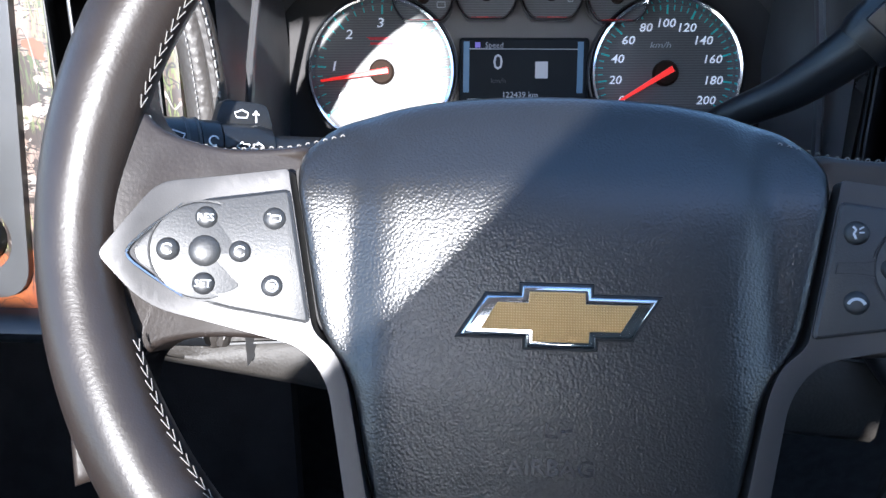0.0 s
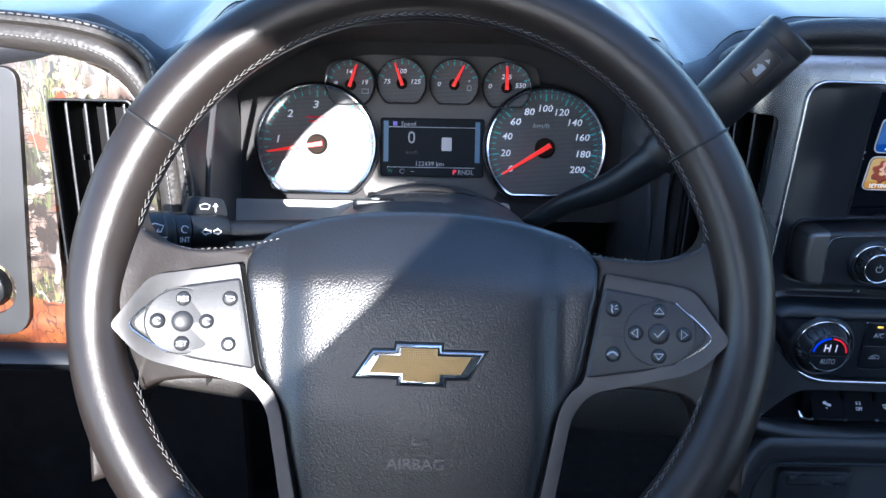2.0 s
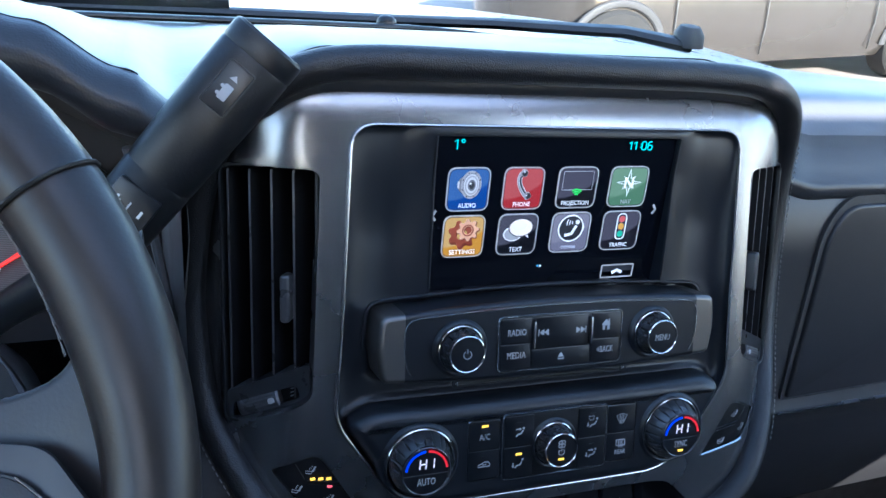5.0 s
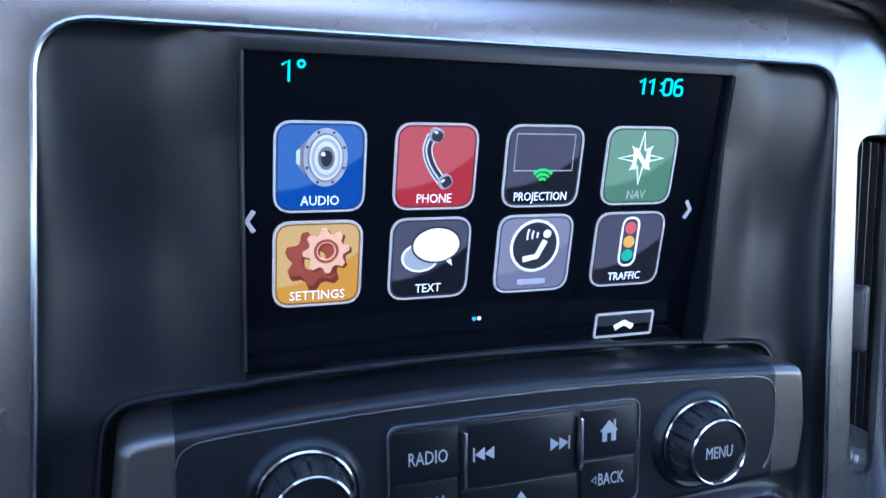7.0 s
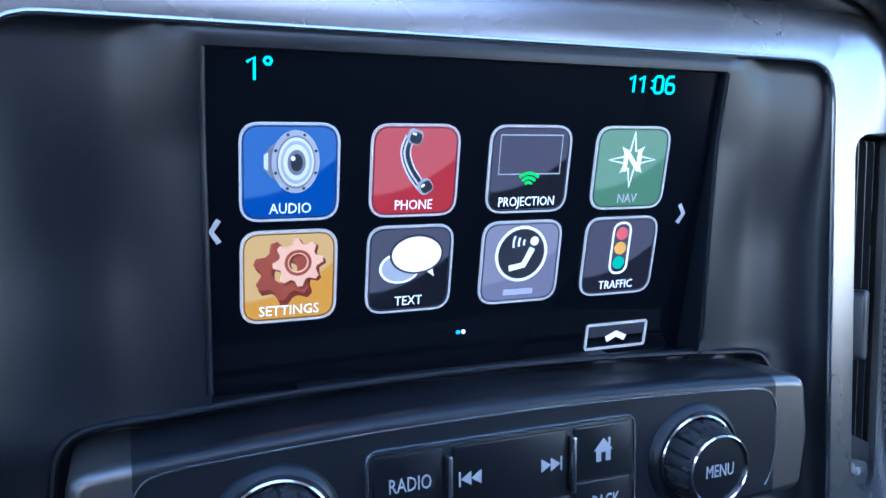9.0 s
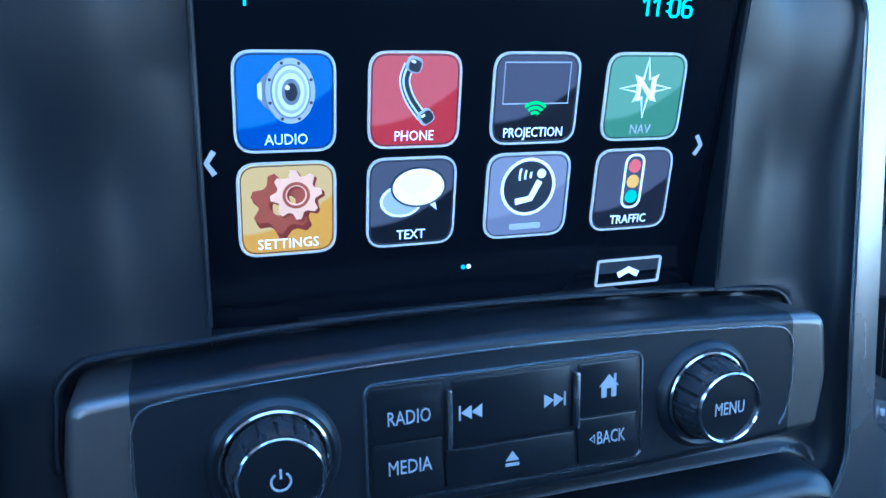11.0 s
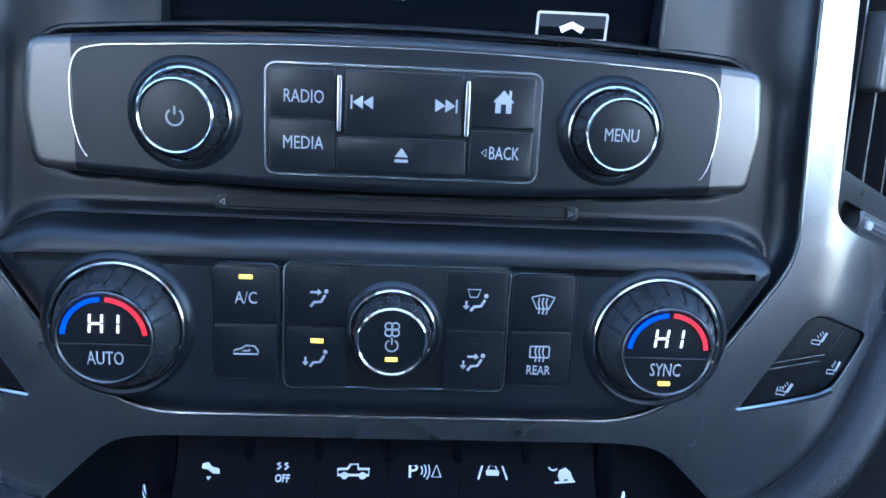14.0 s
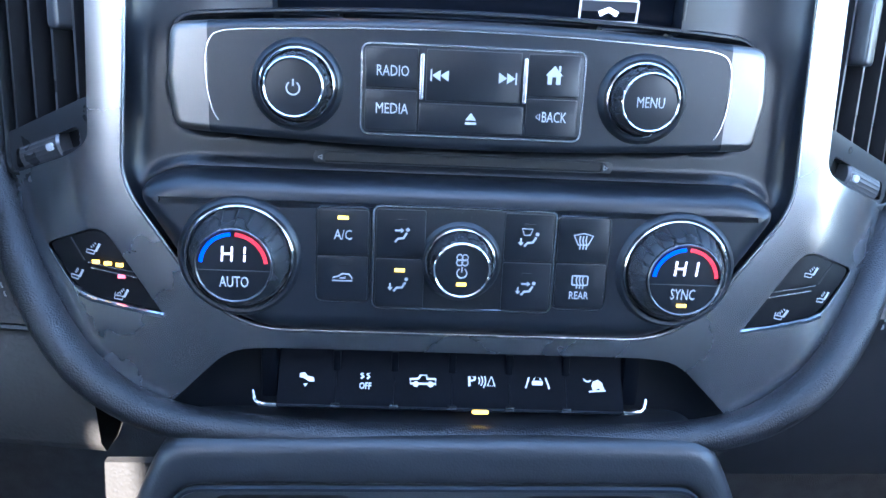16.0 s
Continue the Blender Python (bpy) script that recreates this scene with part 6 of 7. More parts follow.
for sg in (-1, 1):
    tr, pod = (trim_l, pod_l) if sg < 0 else (mirror2(trim_l), mirror2(pod_l))
    part("trim", pod_drop(plate(dense(tr, 0.004), -0.008, 0.0024, 0.0020, seg=3, fine=0.007)), M_WHEELTRIM, wheel, "satin grey trim with a lower leg", sharp=60)
    p = part("button_pod", pod_drop(plate(dense(pod, 0.004), 0.0, 0.0038, 0.0010, fine=0.007)), M_POD, wheel, "grey rubber button pod", sharp=60)
    part("pod_edge", pod_drop(sweep([(x, y, 0.0030) for x, y in dense(pod, 0.004)], 0.0006, n=5, closed=True)), M_BLACK, p)
    tip_line = [(sg * x, y, 0.0040) for x, y in ((-0.1345, 0.0028), (-0.1440, -0.0060), (-0.1500, -0.0130), (-0.1502, -0.0170), (-0.1440, -0.0225), (-0.1330, -0.0302))]
    part("pod_bead", pod_drop(sweep(curve(tip_line, 5), 0.0005, n=5)), M_SOFTCHROME, p, "fine bright bead")
    cx, cy = sg * 0.1265, -0.0135
    part("pad_groove", pod_drop(stroke(circle2(cx, cy, 0.0178, 40, 12 if sg < 0 else 192, 348 if sg < 0 else 528), 0.0006, 0.0037, 0.0044)), M_BLACK, p)
    part("pad_groove", pod_drop(stroke([(sg * 0.1095, cy + 0.0028), (sg * 0.1060, cy + 0.0020), (sg * 0.0975, cy + 0.0018), (sg * 0.0970, cy - 0.0018), (sg * 0.1060, cy - 0.0020), (sg * 0.1095, cy - 0.0028)], 0.0005, 0.0037, 0.0044)), M_BLACK, p)
    part("pad", pod_drop(plate(circle2(cx, cy, 0.0174, 40), 0.003, 0.0047, 0.0008, fine=0.006)), M_POD, p)
    bc = push_button(p, cx, cy, 0.0058)
    zc = bc.matrix_basis.translation.z
    for dx, dy in ((0, 0.0118), (0, -0.0118), (0.0118, 0), (-0.0118, 0)):
        bb = push_button(p, cx + dx, cy + dy, 0.0040)
        if sg > 0:
            d = Vector((dx, dy)).normalized()
            e = Vector((-d.y, d.x))
            tri = [d * 0.0018, -d * 0.0012 + e * 0.0024, -d * 0.0012 - e * 0.0024]
            part("symbol", stroke([(q.x, q.y) for q in tri], 0.0006, 0.0022, 0.0025, closed=True), M_LIT, bb)
        else:
            own = {(0, 1): lambda: lettering("RES", 0.0026, 0.0056, h=0.0022), (0, -1): lambda: lettering("SET", 0.0026, 0.0056, h=0.0022)}.get((0, (dy > 0) - (dy < 0)) if dx == 0 else None)
            if own:
                part("symbol", own(), M_LIT, bb)
            else:
                part("symbol", stroke(circle2(0, 0, 0.0018, 12, 30, 330), 0.0005, 0.0022, 0.0025), M_LIT, bb)
    if sg > 0:
        part("symbol", stroke([(-0.0024, 0.0002), (-0.0008, -0.0018), (0.0026, 0.0020)], 0.0007, 0.0022, 0.0025), M_LIT, bc)
    for dy, kind_ in ((-0.0010, 0), (-0.0255, 1)):
        bb = push_button(p, sg * 0.1035, dy, 0.0042)
        if sg > 0 and kind_ == 0:
            own = stroke([(-0.0012, 0.0022), (-0.0002, 0.0010), (-0.0010, -0.0004), (-0.0002, -0.0022)], 0.0007, 0.0021, 0.0025)
            own = stroke([(0.0008, 0.0012), (0.0022, 0.0020)], 0.0005, 0.0021, 0.0025, own)
            own = stroke([(0.0008, 0.0), (0.0024, 0.0)], 0.0005, 0.0021, 0.0025, own)
        elif sg > 0:
            own = stroke(circle2(0, -0.0014, 0.0028, 10, 20, 160), 0.0010, 0.0021, 0.0025)
        elif kind_ == 0:
            own = stroke(box2(0.0004, 0, 0.0034, 0.0020, 0.0006, 2), 0.0005, 0.0021, 0.0025, closed=True)
            own = stroke([(-0.0026, 0.0014), (-0.0016, 0.0014)], 0.0005, 0.0021, 0.0025, own)
        else:
            own = stroke(circle2(0, 0, 0.0020, 14), 0.0005, 0.0021, 0.0025, closed=True)
            own = wavy(0, 0, 0.0008, 0.0008, 0.0021, own)
        part("symbol", own, M_LIT, bb)
    if sg < 0:
        part("indicator_off", pod_drop(plate(box2(-0.0945, -0.0325, 0.0032, 0.0020, 0.0006, 2), 0.0034, 0.0038)), M_PRINT_DIM, p)

# air bag cover
half_hub = [(0.0, 0.0520), (0.045, 0.0495), (0.085, 0.0385), (0.0972, 0.0245), (0.0972, 0.0140), (0.0868, -0.0420), (0.0745, -0.0580), (0.0668, -0.095), (0.0580, -0.140), (0.044, -0.152)]
hub_poly = arc_round(half_hub[1:] + mirror2(half_hub), [0.02, 0.012, 0.010, 0.006, 0.014, 0.014, 0.02, 0.012, 0.01] + [0.01, 0.012, 0.02, 0.014, 0.014, 0.006, 0.010, 0.012, 0.02, 0.02], 5)
hub_poly = dense(hub_poly, 0.005)
part("hub_core", plate([(x * 1.03, y * 1.01) for x, y in hub_poly if y < 0.02], -0.045, -0.0240), M_THREAD, wheel, "black gap round the cover")


def hub_bend(x, y):
    t = y - 0.0125
    top = (t + math.sqrt(t * t + 0.0085 ** 2)) / 2
    wall = abs(x) - 0.0635
    wall = (wall + math.sqrt(wall * wall + 0.004 ** 2)) / 2
    back = max(0.0, abs(x) - 0.0780)
    flute = min(0.0042, 0.38 * wall) - 0.17 * back
    flute *= max(0.0, min(1.0, (y + 0.090) / 0.05))
    return -0.55 * top + 0.035 * (y + 0.03) - 0.06 * x * x - flute - 0.08 * max(0, -0.06 - y)


part("airbag_cover", rings_of(hub_poly, [(1.0, -0.060), (1.0, -0.0150), (0.994, -0.0125), (0.984, -0.0110), (0.965, -0.0101), (0.945, -0.0097), (0.92, -0.0094), (0.90, -0.0092), (0.88, -0.0091), (0.86, -0.0090), (0.84, -0.0089), (0.81, -0.0088), (0.78, -0.0088), (0.74, -0.0087), (0.70, -0.0087), (0.66, -0.0086), (0.60, -0.0086), (0.5, -0.0085), (0.4, -0.0084), (0.3, -0.0083), (0.15, -0.0082)], cx=0, cy=-0.045, bend=hub_bend),
     M_AIRBAG, wheel, "grained black air bag cover", sharp=70)


def hub_z(x, y):
    return -0.0083 + hub_bend(x, y)


part("lettering", lettering("AIRBAG", 0.0058, 0.0310, depth=0.0005, at=(-0.0015, -0.0870), h=hub_z(0, -0.087) - 0.0001, bold=0.01), M_EMBOSS, wheel, "embossed word")
mk = stroke([(-0.003, -0.071), (-0.003, -0.076), (0.001, -0.076)], 0.0010, hub_z(0, -0.073), hub_z(0, -0.073) + 0.0006)
part("lettering", stroke([(0.002, -0.074), (0.006, -0.0735)], 0.0010, hub_z(0, -0.073), hub_z(0, -0.073) + 0.0006, mk), M_EMBOSS, wheel)
# cross-shaped badge: gold field in a bright frame
badge_z = hub_z(0, -0.034)
bx, by = 0.0, -0.0335
outer_b = [(-0.0350, -0.0073), (-0.0115, -0.0073), (-0.0115, -0.0110), (0.0130, -0.0110), (0.0132, -0.0073), (0.0255, -0.0073), (0.0350, 0.0073), (0.0115, 0.0073), (0.0115, 0.0110), (-0.0130, 0.0110), (-0.0132, 0.0073), (-0.0255, 0.0073)]
outer_b = [(bx + x, by + y) for x, y in outer_b]
inner_b = [(-0.0275, -0.0048), (-0.0093, -0.0048), (-0.0093, -0.0088), (0.0105, -0.0088), (0.0107, -0.0048), (0.0215, -0.0048), (0.0275, 0.0048), (0.0093, 0.0048), (0.0093, 0.0088), (-0.0105, 0.0088), (-0.0107, 0.0048), (-0.0215, 0.0048)]
inner_b = [(bx + x, by + y) for x, y in inner_b]
badge = part("badge", plate(inset2(outer_b, -0.0009), badge_z - 0.003, badge_z + 0.0012, 0.0006), M_THREAD, wheel, "cross-shaped badge on a black base")
part("badge_frame", plate(outer_b, badge_z - 0.002, badge_z + 0.0034, 0.0022, seg=3), M_CHROME, badge, "bright bevelled frame")
part("badge_field", plate(inner_b, badge_z + 0.0020, badge_z + 0.0039, 0.0005), M_GOLD, badge, "gold field")

# ---- steering column, stalk and gear lever ----
column = thing("steering_column", "black plastic steering column shroud behind the wheel", "steering column", m=WHL)
sec = []
for d, rx, ry, cy in ((-0.045, 0.055, 0.040, -0.005), (-0.075, 0.070, 0.050, -0.006), (-0.115, 0.086, 0.060, -0.002), (-0.19, 0.098, 0.072, 0.006), (-0.26, 0.100, 0.082, 0.010), (-0.36, 0.10, 0.085, 0.01)):
    sec.append([(rx * math.copysign(abs(math.cos(t)) ** 0.75, math.cos(t)), cy + ry * math.copysign(abs(math.sin(t)) ** 0.85, math.sin(t)), d) for t in np.linspace(0, 2 * math.pi, 40, endpoint=False)])
part("shroud", loft(sec, cap0=True), M_CHEEK, column, sharp=60)
part("collar", lathe([(0.050, -0.055), (0.052, -0.040), (0.046, -0.034), (0.03, -0.032)], 40), M_BLACK, column)
arch = [(0.103 * math.cos(t), 0.010 + 0.0845 * math.sin(t), -0.255) for t in np.linspace(radians(12), radians(168), 36)]
part("shroud_edge", sweep(arch, 0.0035, 0.0035, n=8), M_WHEELTRIM, column)
hz = part("hazard_button", plate(box2(0, 0, 0.034, 0.016, 0.004), -0.006, 0.0035, 0.0015), M_BTN, column, m=pose(-0.041, 0.0720, -0.185, -75, 0, 0))
part("symbol", plate([(-0.003, -0.002), (0.003, -0.002), (0, 0.003)], 0.0036, 0.0040), M_PRINT, hz)

stalk = thing("wiper_stalk", "black turn signal and wiper stalk on the steering column", "stalk")
p0, p1 = Vector((-0.005, 0.430, 1.289)), Vector((-0.146, 0.341, 1.3305))
ax = (p1 - p0).normalized()
part("arm", sweep([p0 + (p1 - p0) * t for t in np.linspace(0.1, 0.60, 6)], 0.0085, 0.0068, n=14), M_BLACK, stalk)
part("grip", sweep([p0 + (p1 - p0) * t for t in (0.56, 0.60, 0.70, 0.705)], 0.0118, 0.0118, n=20, scale=lambda t: 0.85 + 0.15 * min(1, 3 * t)), M_BLACK, stalk)
part("interval_ring", sweep([p0 + (p1 - p0) * t for t in (0.712, 0.765)], 0.0130, 0.0130, n=24), M_BLACK, stalk)
part("rotary_end", sweep([p0 + (p1 - p0) * t for t in (0.775, 0.785, 0.95, 0.975, 1.0)], 0.0136, 0.0136, n=28, scale=lambda t: 1 if t < 0.8 else 0.86), M_BLACK, stalk, sharp=25)
for t in (0.769, 0.80, 0.915):
    part("ring", sweep([p0 + (p1 - p0) * (t + k) for k in (0, 0.008)], 0.0140, 0.0140, n=24), M_DARK, stalk)
face_n = (Vector((0.05, -0.07, 1.55)) - p1).normalized()
face_n = (face_n - ax * face_n.dot(ax)).normalized()
side_v = face_n.cross(-ax).normalized()
words = Matrix((( -ax.x, side_v.x, face_n.x, 0), (-ax.y, side_v.y, face_n.y, 0), (-ax.z, side_v.z, face_n.z, 0), (0, 0, 0, 1)))


def stalk_print(t, own, lift):
    c = p0 + (p1 - p0) * t + face_n * lift
    part("print", own, M_PRINT, stalk, m=Matrix.Translation(c) @ words)


own = lettering("FRONT", 0.0038, 0.0150, at=(0, -0.0042), h=0.0)
own = stroke([(-0.0035, 0.0008), (-0.0052, 0.0045), (0, 0.0062), (0.0052, 0.0045), (0.0035, 0.0008)], 0.0007, 0, 0.0003, own, closed=True)
stalk_print(0.846, stroke([(-0.001, -0.002), (0.002, 0.0026)], 0.0007, 0, 0.0003, own), 0.0142)
own = lettering("INT", 0.0032, 0.0062, at=(0, -0.0045), h=0.0)
stalk_print(0.738, stroke(circle2(0, 0.002, 0.0022, 10, 20, 300), 0.0006, 0, 0.0003, own), 0.0132)
own = stroke([(-0.006, 0.0), (-0.003, 0.0022), (-0.003, 0.001), (0.0, 0.001), (0.0, -0.001), (-0.003, -0.001), (-0.003, -0.0022)], 0.0005, 0, 0.0003, closed=True)
stalk_print(0.640, stroke([(0.007, 0.0), (0.004, 0.0022), (0.004, 0.001), (0.002, 0.001), (0.002, -0.001), (0.004, -0.001), (0.004, -0.0022)], 0.0005, 0, 0.0003, own, closed=True), 0.0122)
paddle = part("paddle", plate(arc_round([(-0.018, -0.007), (0.018, -0.007), (0.014, 0.008), (-0.012, 0.010)], 0.004), -0.006, 0.004, 0.002), M_BLACK, stalk, m=Matrix.Translation(p0 + (p1 - p0) * 0.645 + Vector((0, 0.010, 0.0120))) @ words @ Matrix.Scale(0.84, 4))
own = stroke([(-0.0045, -0.0005), (-0.0055, 0.0022), (-0.001, 0.0038), (0.0025, 0.0022), (0.0015, -0.0005)], 0.0006, 0.0041, 0.0044, closed=True)
own = stroke([(0.007, -0.003), (0.007, 0.003)], 0.0008, 0.0041, 0.0044, own)
part("print", stroke([(0.0052, 0.0012), (0.007, 0.0036), (0.0088, 0.0012)], 0.0008, 0.0041, 0.0044, own), M_PRINT, paddle)

lever = thing("gear_lever", "black column gear lever with a button on its grip", "gear lever")
lx = Vector((0.2325, 0.4200, 1.3830))
tip = Vector((0.2790, 0.4200, 1.4395))
la = (tip - lx).normalized()
stem = curve([(0.120, 0.475, 1.262), (0.152, 0.452, 1.300), (0.185, 0.432, 1.328), lx - la * 0.030], 7)
part("stem", sweep(stem, 0.0095, 0.0085, up=(0, -1, 0), n=14, scale=lambda t: 0.75 + 0.75 * t ** 1.5), M_BLACK, lever)
facing = (Vector((0.17, 0.0, 1.52)) - lx).normalized()
facing = (facing - la * facing.dot(la)).normalized()
gsec = [(-0.040, 0.82), (-0.034, 0.95), (-0.006, 1.0), (-0.0045, 0.97), (-0.003, 1.0), (0.040, 1.06), (0.0630, 1.06), (0.0640, 1.035), (0.0650, 1.06), (0.0715, 1.06), (0.0735, 1.03), (0.0748, 0.94)]
side_g = la.cross(facing).normalized()
rings = []
for d, s in gsec:
    rings.append([lx + la * d + side_g * (0.0170 * s * math.copysign(abs(math.cos(t)) ** 0.8, math.cos(t))) + facing * (0.0130 * s * math.copysign(abs(math.sin(t)) ** 0.8, math.sin(t))) for t in np.linspace(0, 2 * math.pi, 32, endpoint=False)])
part("grip", loft(rings, cap0=True, cap1=True), M_BLACK, lever, sharp=30)
gm = Matrix(((side_g.x, la.x, facing.x, 0), (side_g.y, la.y, facing.y, 0), (side_g.z, la.z, facing.z, 0), (0, 0, 0, 1)))
btn = part("tow_button", plate(box2(0, 0, 0.0125, 0.0225, 0.0015), -0.003, 0.0012, 0.0006), M_BTN, lever, m=Matrix.Translation(lx + la * 0.0470 + facing * 0.0136) @ gm)
part("button_edge", stroke(box2(0, 0, 0.0132, 0.0232, 0.0015), 0.0006, 0.0, 0.0010, closed=True), M_DARK, btn)
own = plate(box2(0.0005, -0.0020, 0.0042, 0.0075, 0.0006, 2), 0.0013, 0.0016)
own = plate([(-0.0020, 0.0042), (0.0022, 0.0042), (0.0002, 0.0068)], 0.0013, 0.0016, bm=own)
own = plate(circle2(-0.0022, -0.0002, 0.0009, 8), 0.0013, 0.0016, bm=own)
part("symbol", plate(circle2(-0.0022, -0.0040, 0.0009, 8), 0.0013, 0.0016, bm=own), M_PRINT_DIM, btn)
pm = part("range_keys", plate(box2(0, 0, 0.0215, 0.0190, 0.0015), -0.003, 0.0015, 0.0006), M_BTN, lever, m=Matrix.Translation(lx - la * 0.0210 + facing * 0.0128) @ gm)
own = stroke([(-0.0082, 0.0), (-0.0042, 0.0)], 0.0012, 0.0016, 0.0019)
own = stroke([(-0.0062, -0.0020), (-0.0062, 0.0020)], 0.0012, 0.0016, 0.0019, own)
part("symbol", stroke([(0.0062, -0.0018), (0.0062, 0.0018)], 0.0012, 0.0016, 0.0019, own), M_PRINT, pm)
part("symbol", stroke([(0.0, -0.0022), (0.0, 0.0022)], 0.0008, 0.0016, 0.0019), M_PRINT_DIM, pm)

# ---- instrument cluster ----
CLU = tilted(0.050, 0.610, 1.280, 23)
cluster = thing("instrument_cluster", "instrument cluster with two large and four small dials", "instrument cluster", m=CLU)
clu_out = arc_round([(-0.190, -0.070), (0.190, -0.070), (0.200, 0.0), (0.186, 0.050), (0.105, 0.096), (-0.105, 0.096), (-0.186, 0.050), (-0.200, 0.0)], [0.02, 0.02, 0.03, 0.03, 0.03, 0.03, 0.03, 0.03], 6)
part("back_plate", plate(clu_out, -0.012, -0.006), M_CLUSTER, cluster)
open_out = clu_out[11:] + clu_out[:3]
housing = loft([[(x * k, y * m_ + dy, h) for x, y in open_out] for k, m_, dy, h in ((1.0, 1.0, 0.0, -0.008), (0.99, 0.99, 0.002, 0.006), (1.005, 1.03, 0.006, 0.05), (0.985, 1.06, 0.010, 0.105))], closed=False)
part("housing", housing, M_BROW, cluster, sharp=60)
M_SILVERFIELD = material("satin_dial_field", (0.16, 0.150, 0.140), 0.5, 0.0, vary=0.06, spec=0.3)
part("field", plate(arc_round([(-0.062, -0.050), (0.062, -0.050), (0.078, 0.024), (0.106, 0.034), (0.098, 0.076), (0.060, 0.084), (-0.060, 0.084), (-0.098, 0.076), (-0.106, 0.034), (-0.078, 0.024)], 0.008), -0.006, -0.0035, 0.001), M_SILVERFIELD, cluster, "satin grey field between the dials")


M_HUBCAP = material("needle_hub_brown", (0.026, 0.018, 0.014), 0.8, vary=0.05, spec=0.05)


def dial(x, y, r, cut, needle_a, first, last, major, minor, words, size, hub=0.008, name="dial", lift=0.0):
    wide = 0.085 if r > 0.03 else 0.052
    d = part(name, plate([p for p in clipped(r * 0.955, cut)], -0.004, 0.0, 0), M_FACE, cluster, m=pose(x, y, lift))
    part("rim", loft([[(px * k, py * k, h) for px, py in clipped(r, cut)] for k, h in ((0.945, 0.0), (0.955, 0.0050), (0.980, 0.0085), (1.010, 0.0090), (1.04, 0.0062), (1.055, -0.004))]), M_CHROME, d, "chrome rim")
    part("bezel", loft([[(px * k, py * k, h) for px, py in clipped(r, cut)] for k, h in ((1.035, 0.004), (1.045, 0.0070), (1.0 + wide * 0.82, 0.0066), (1.0 + wide, -0.006 - lift))]), M_BLACK, d, "black bezel")
    bm = None
    n = major * minor
    for i in range(n + 1):
        a = radians(first + (last - first) * i / n)
        big = i % minor == 0
        r0, r1 = r * (0.80 if big else 0.85), r * 0.92
        if r0 * math.sin(a) < cut:
            continue
        bm = stroke([(r0 * math.cos(a), r0 * math.sin(a)), (r1 * math.cos(a), r1 * math.sin(a))], 0.0013 if big else 0.0008, 0.0, 0.0004, bm)
    part("scale", bm, M_TEAL, d, "teal tick marks")
    for w, a, rr in words:
        part("numeral", lettering(w, size, size * (0.78 * len(w) - (0.36 if w == "1" else 0.22 if "1" in w else 0.0)), at=(r * rr * math.cos(radians(a)), r * rr * math.sin(radians(a))), h=0.0003, bold=0.01, slant=0.16), M_GAUGE, d)
    c, s = math.cos(radians(needle_a)), math.sin(radians(needle_a))
    e, wn_ = r * 0.86, 0.0012 + r * 0.020
    nd = part("needle", plate([(-c * r * 0.10 - s * wn_, -s * r * 0.10 + c * wn_), (-c * r * 0.10 + s * wn_, -s * r * 0.10 - c * wn_), (c * e + s * 0.0008, s * e - c * 0.0008), (c * e - s * 0.0008, s * e + c * 0.0008)], 0.0045, 0.0078, 0.0004), M_RED, d, "red needle")
    part("hub", lathe([(hub, 0), (hub, 0.004), (hub * 0.85, 0.006), (0, 0.0065)], 24), M_HUBCAP, nd)
    return d


def clipped(r, cut, n=64):
    return [(r * math.cos(2 * math.pi * i / n), max(cut, r * math.sin(2 * math.pi * i / n))) for i in range(n)]


tach = dial(-0.107, 0.0, 0.0545, -0.044, 189, 218, -38, 6, 5, [("0", 211, 0.66), ("1", 173, 0.68), ("2", 132, 0.70), ("3", 92, 0.68)], 0.0070, hub=0.0095)
bar = plate([(-0.009, 0.0240), (0.009, 0.0240), (0.006, 0.0262), (-0.012, 0.0262)], 0.0002, 0.0006)
part("emblem", plate([(-0.009, 0.0205), (0.009, 0.0205), (0.009, 0.0222), (-0.009, 0.0222)], 0.0002, 0.0006, bm=bar), plain("emblem_red", (0.55, 0.02, 0.03), 0.5), tach, "small red emblem")
speedo = dial(0.107, 0.0, 0.0545, -0.044, 212, 212, -32, 10, 4, [(str(20 * i), 212 - 24.4 * i, 0.68) for i in range(11)], 0.0062, hub=0.0095)
part("unit", lettering("km/h", 0.0042, 0.0155, at=(-0.004, 0.021), h=0.0003, slant=0.2), M_PRINT_DIM, speedo)
for i, (x, y, na, wd) in enumerate(((-0.0755, 0.0550, 72, [("9", 175, 0.62), ("14", 95, 0.55), ("19", 12, 0.62)]), (-0.0280, 0.0570, 110, [("75", 172, 0.62), ("100", 90, 0.52), ("125", 10, 0.60)]),
                                    (0.0205, 0.0570, 63, [("0", 178, 0.62)]), (0.0690, 0.0550, 90, [("0", 175, 0.68), ("275", 90, 0.45), ("550", 10, 0.60)]))):
    g = dial(x, y, 0.0222, -0.0180, na, 160, 20, 4, 2, wd, 0.0042, hub=0.0050, name="small_dial", lift=0.004)
    if i == 2:
        own = stroke(box2(0.0140, -0.003, 0.0034, 0.0044, 0.0005, 2), 0.0006, 0.0, 0.0004, closed=True)
        part("symbol", plate(circle2(0.0140, 0.0035, 0.0012, 10), 0, 0.0004, bm=own), M_LIT, g)
    if i == 0:
        part("symbol", stroke(box2(0.0135, -0.0055, 0.0060, 0.0040, 0.0004, 2), 0.0005, 0.0, 0.0004, closed=True), M_LIT, g)
M_DICTEXT = plain("display_text", (0.30, 0.31, 0.34), 0.6, emit=0.10)
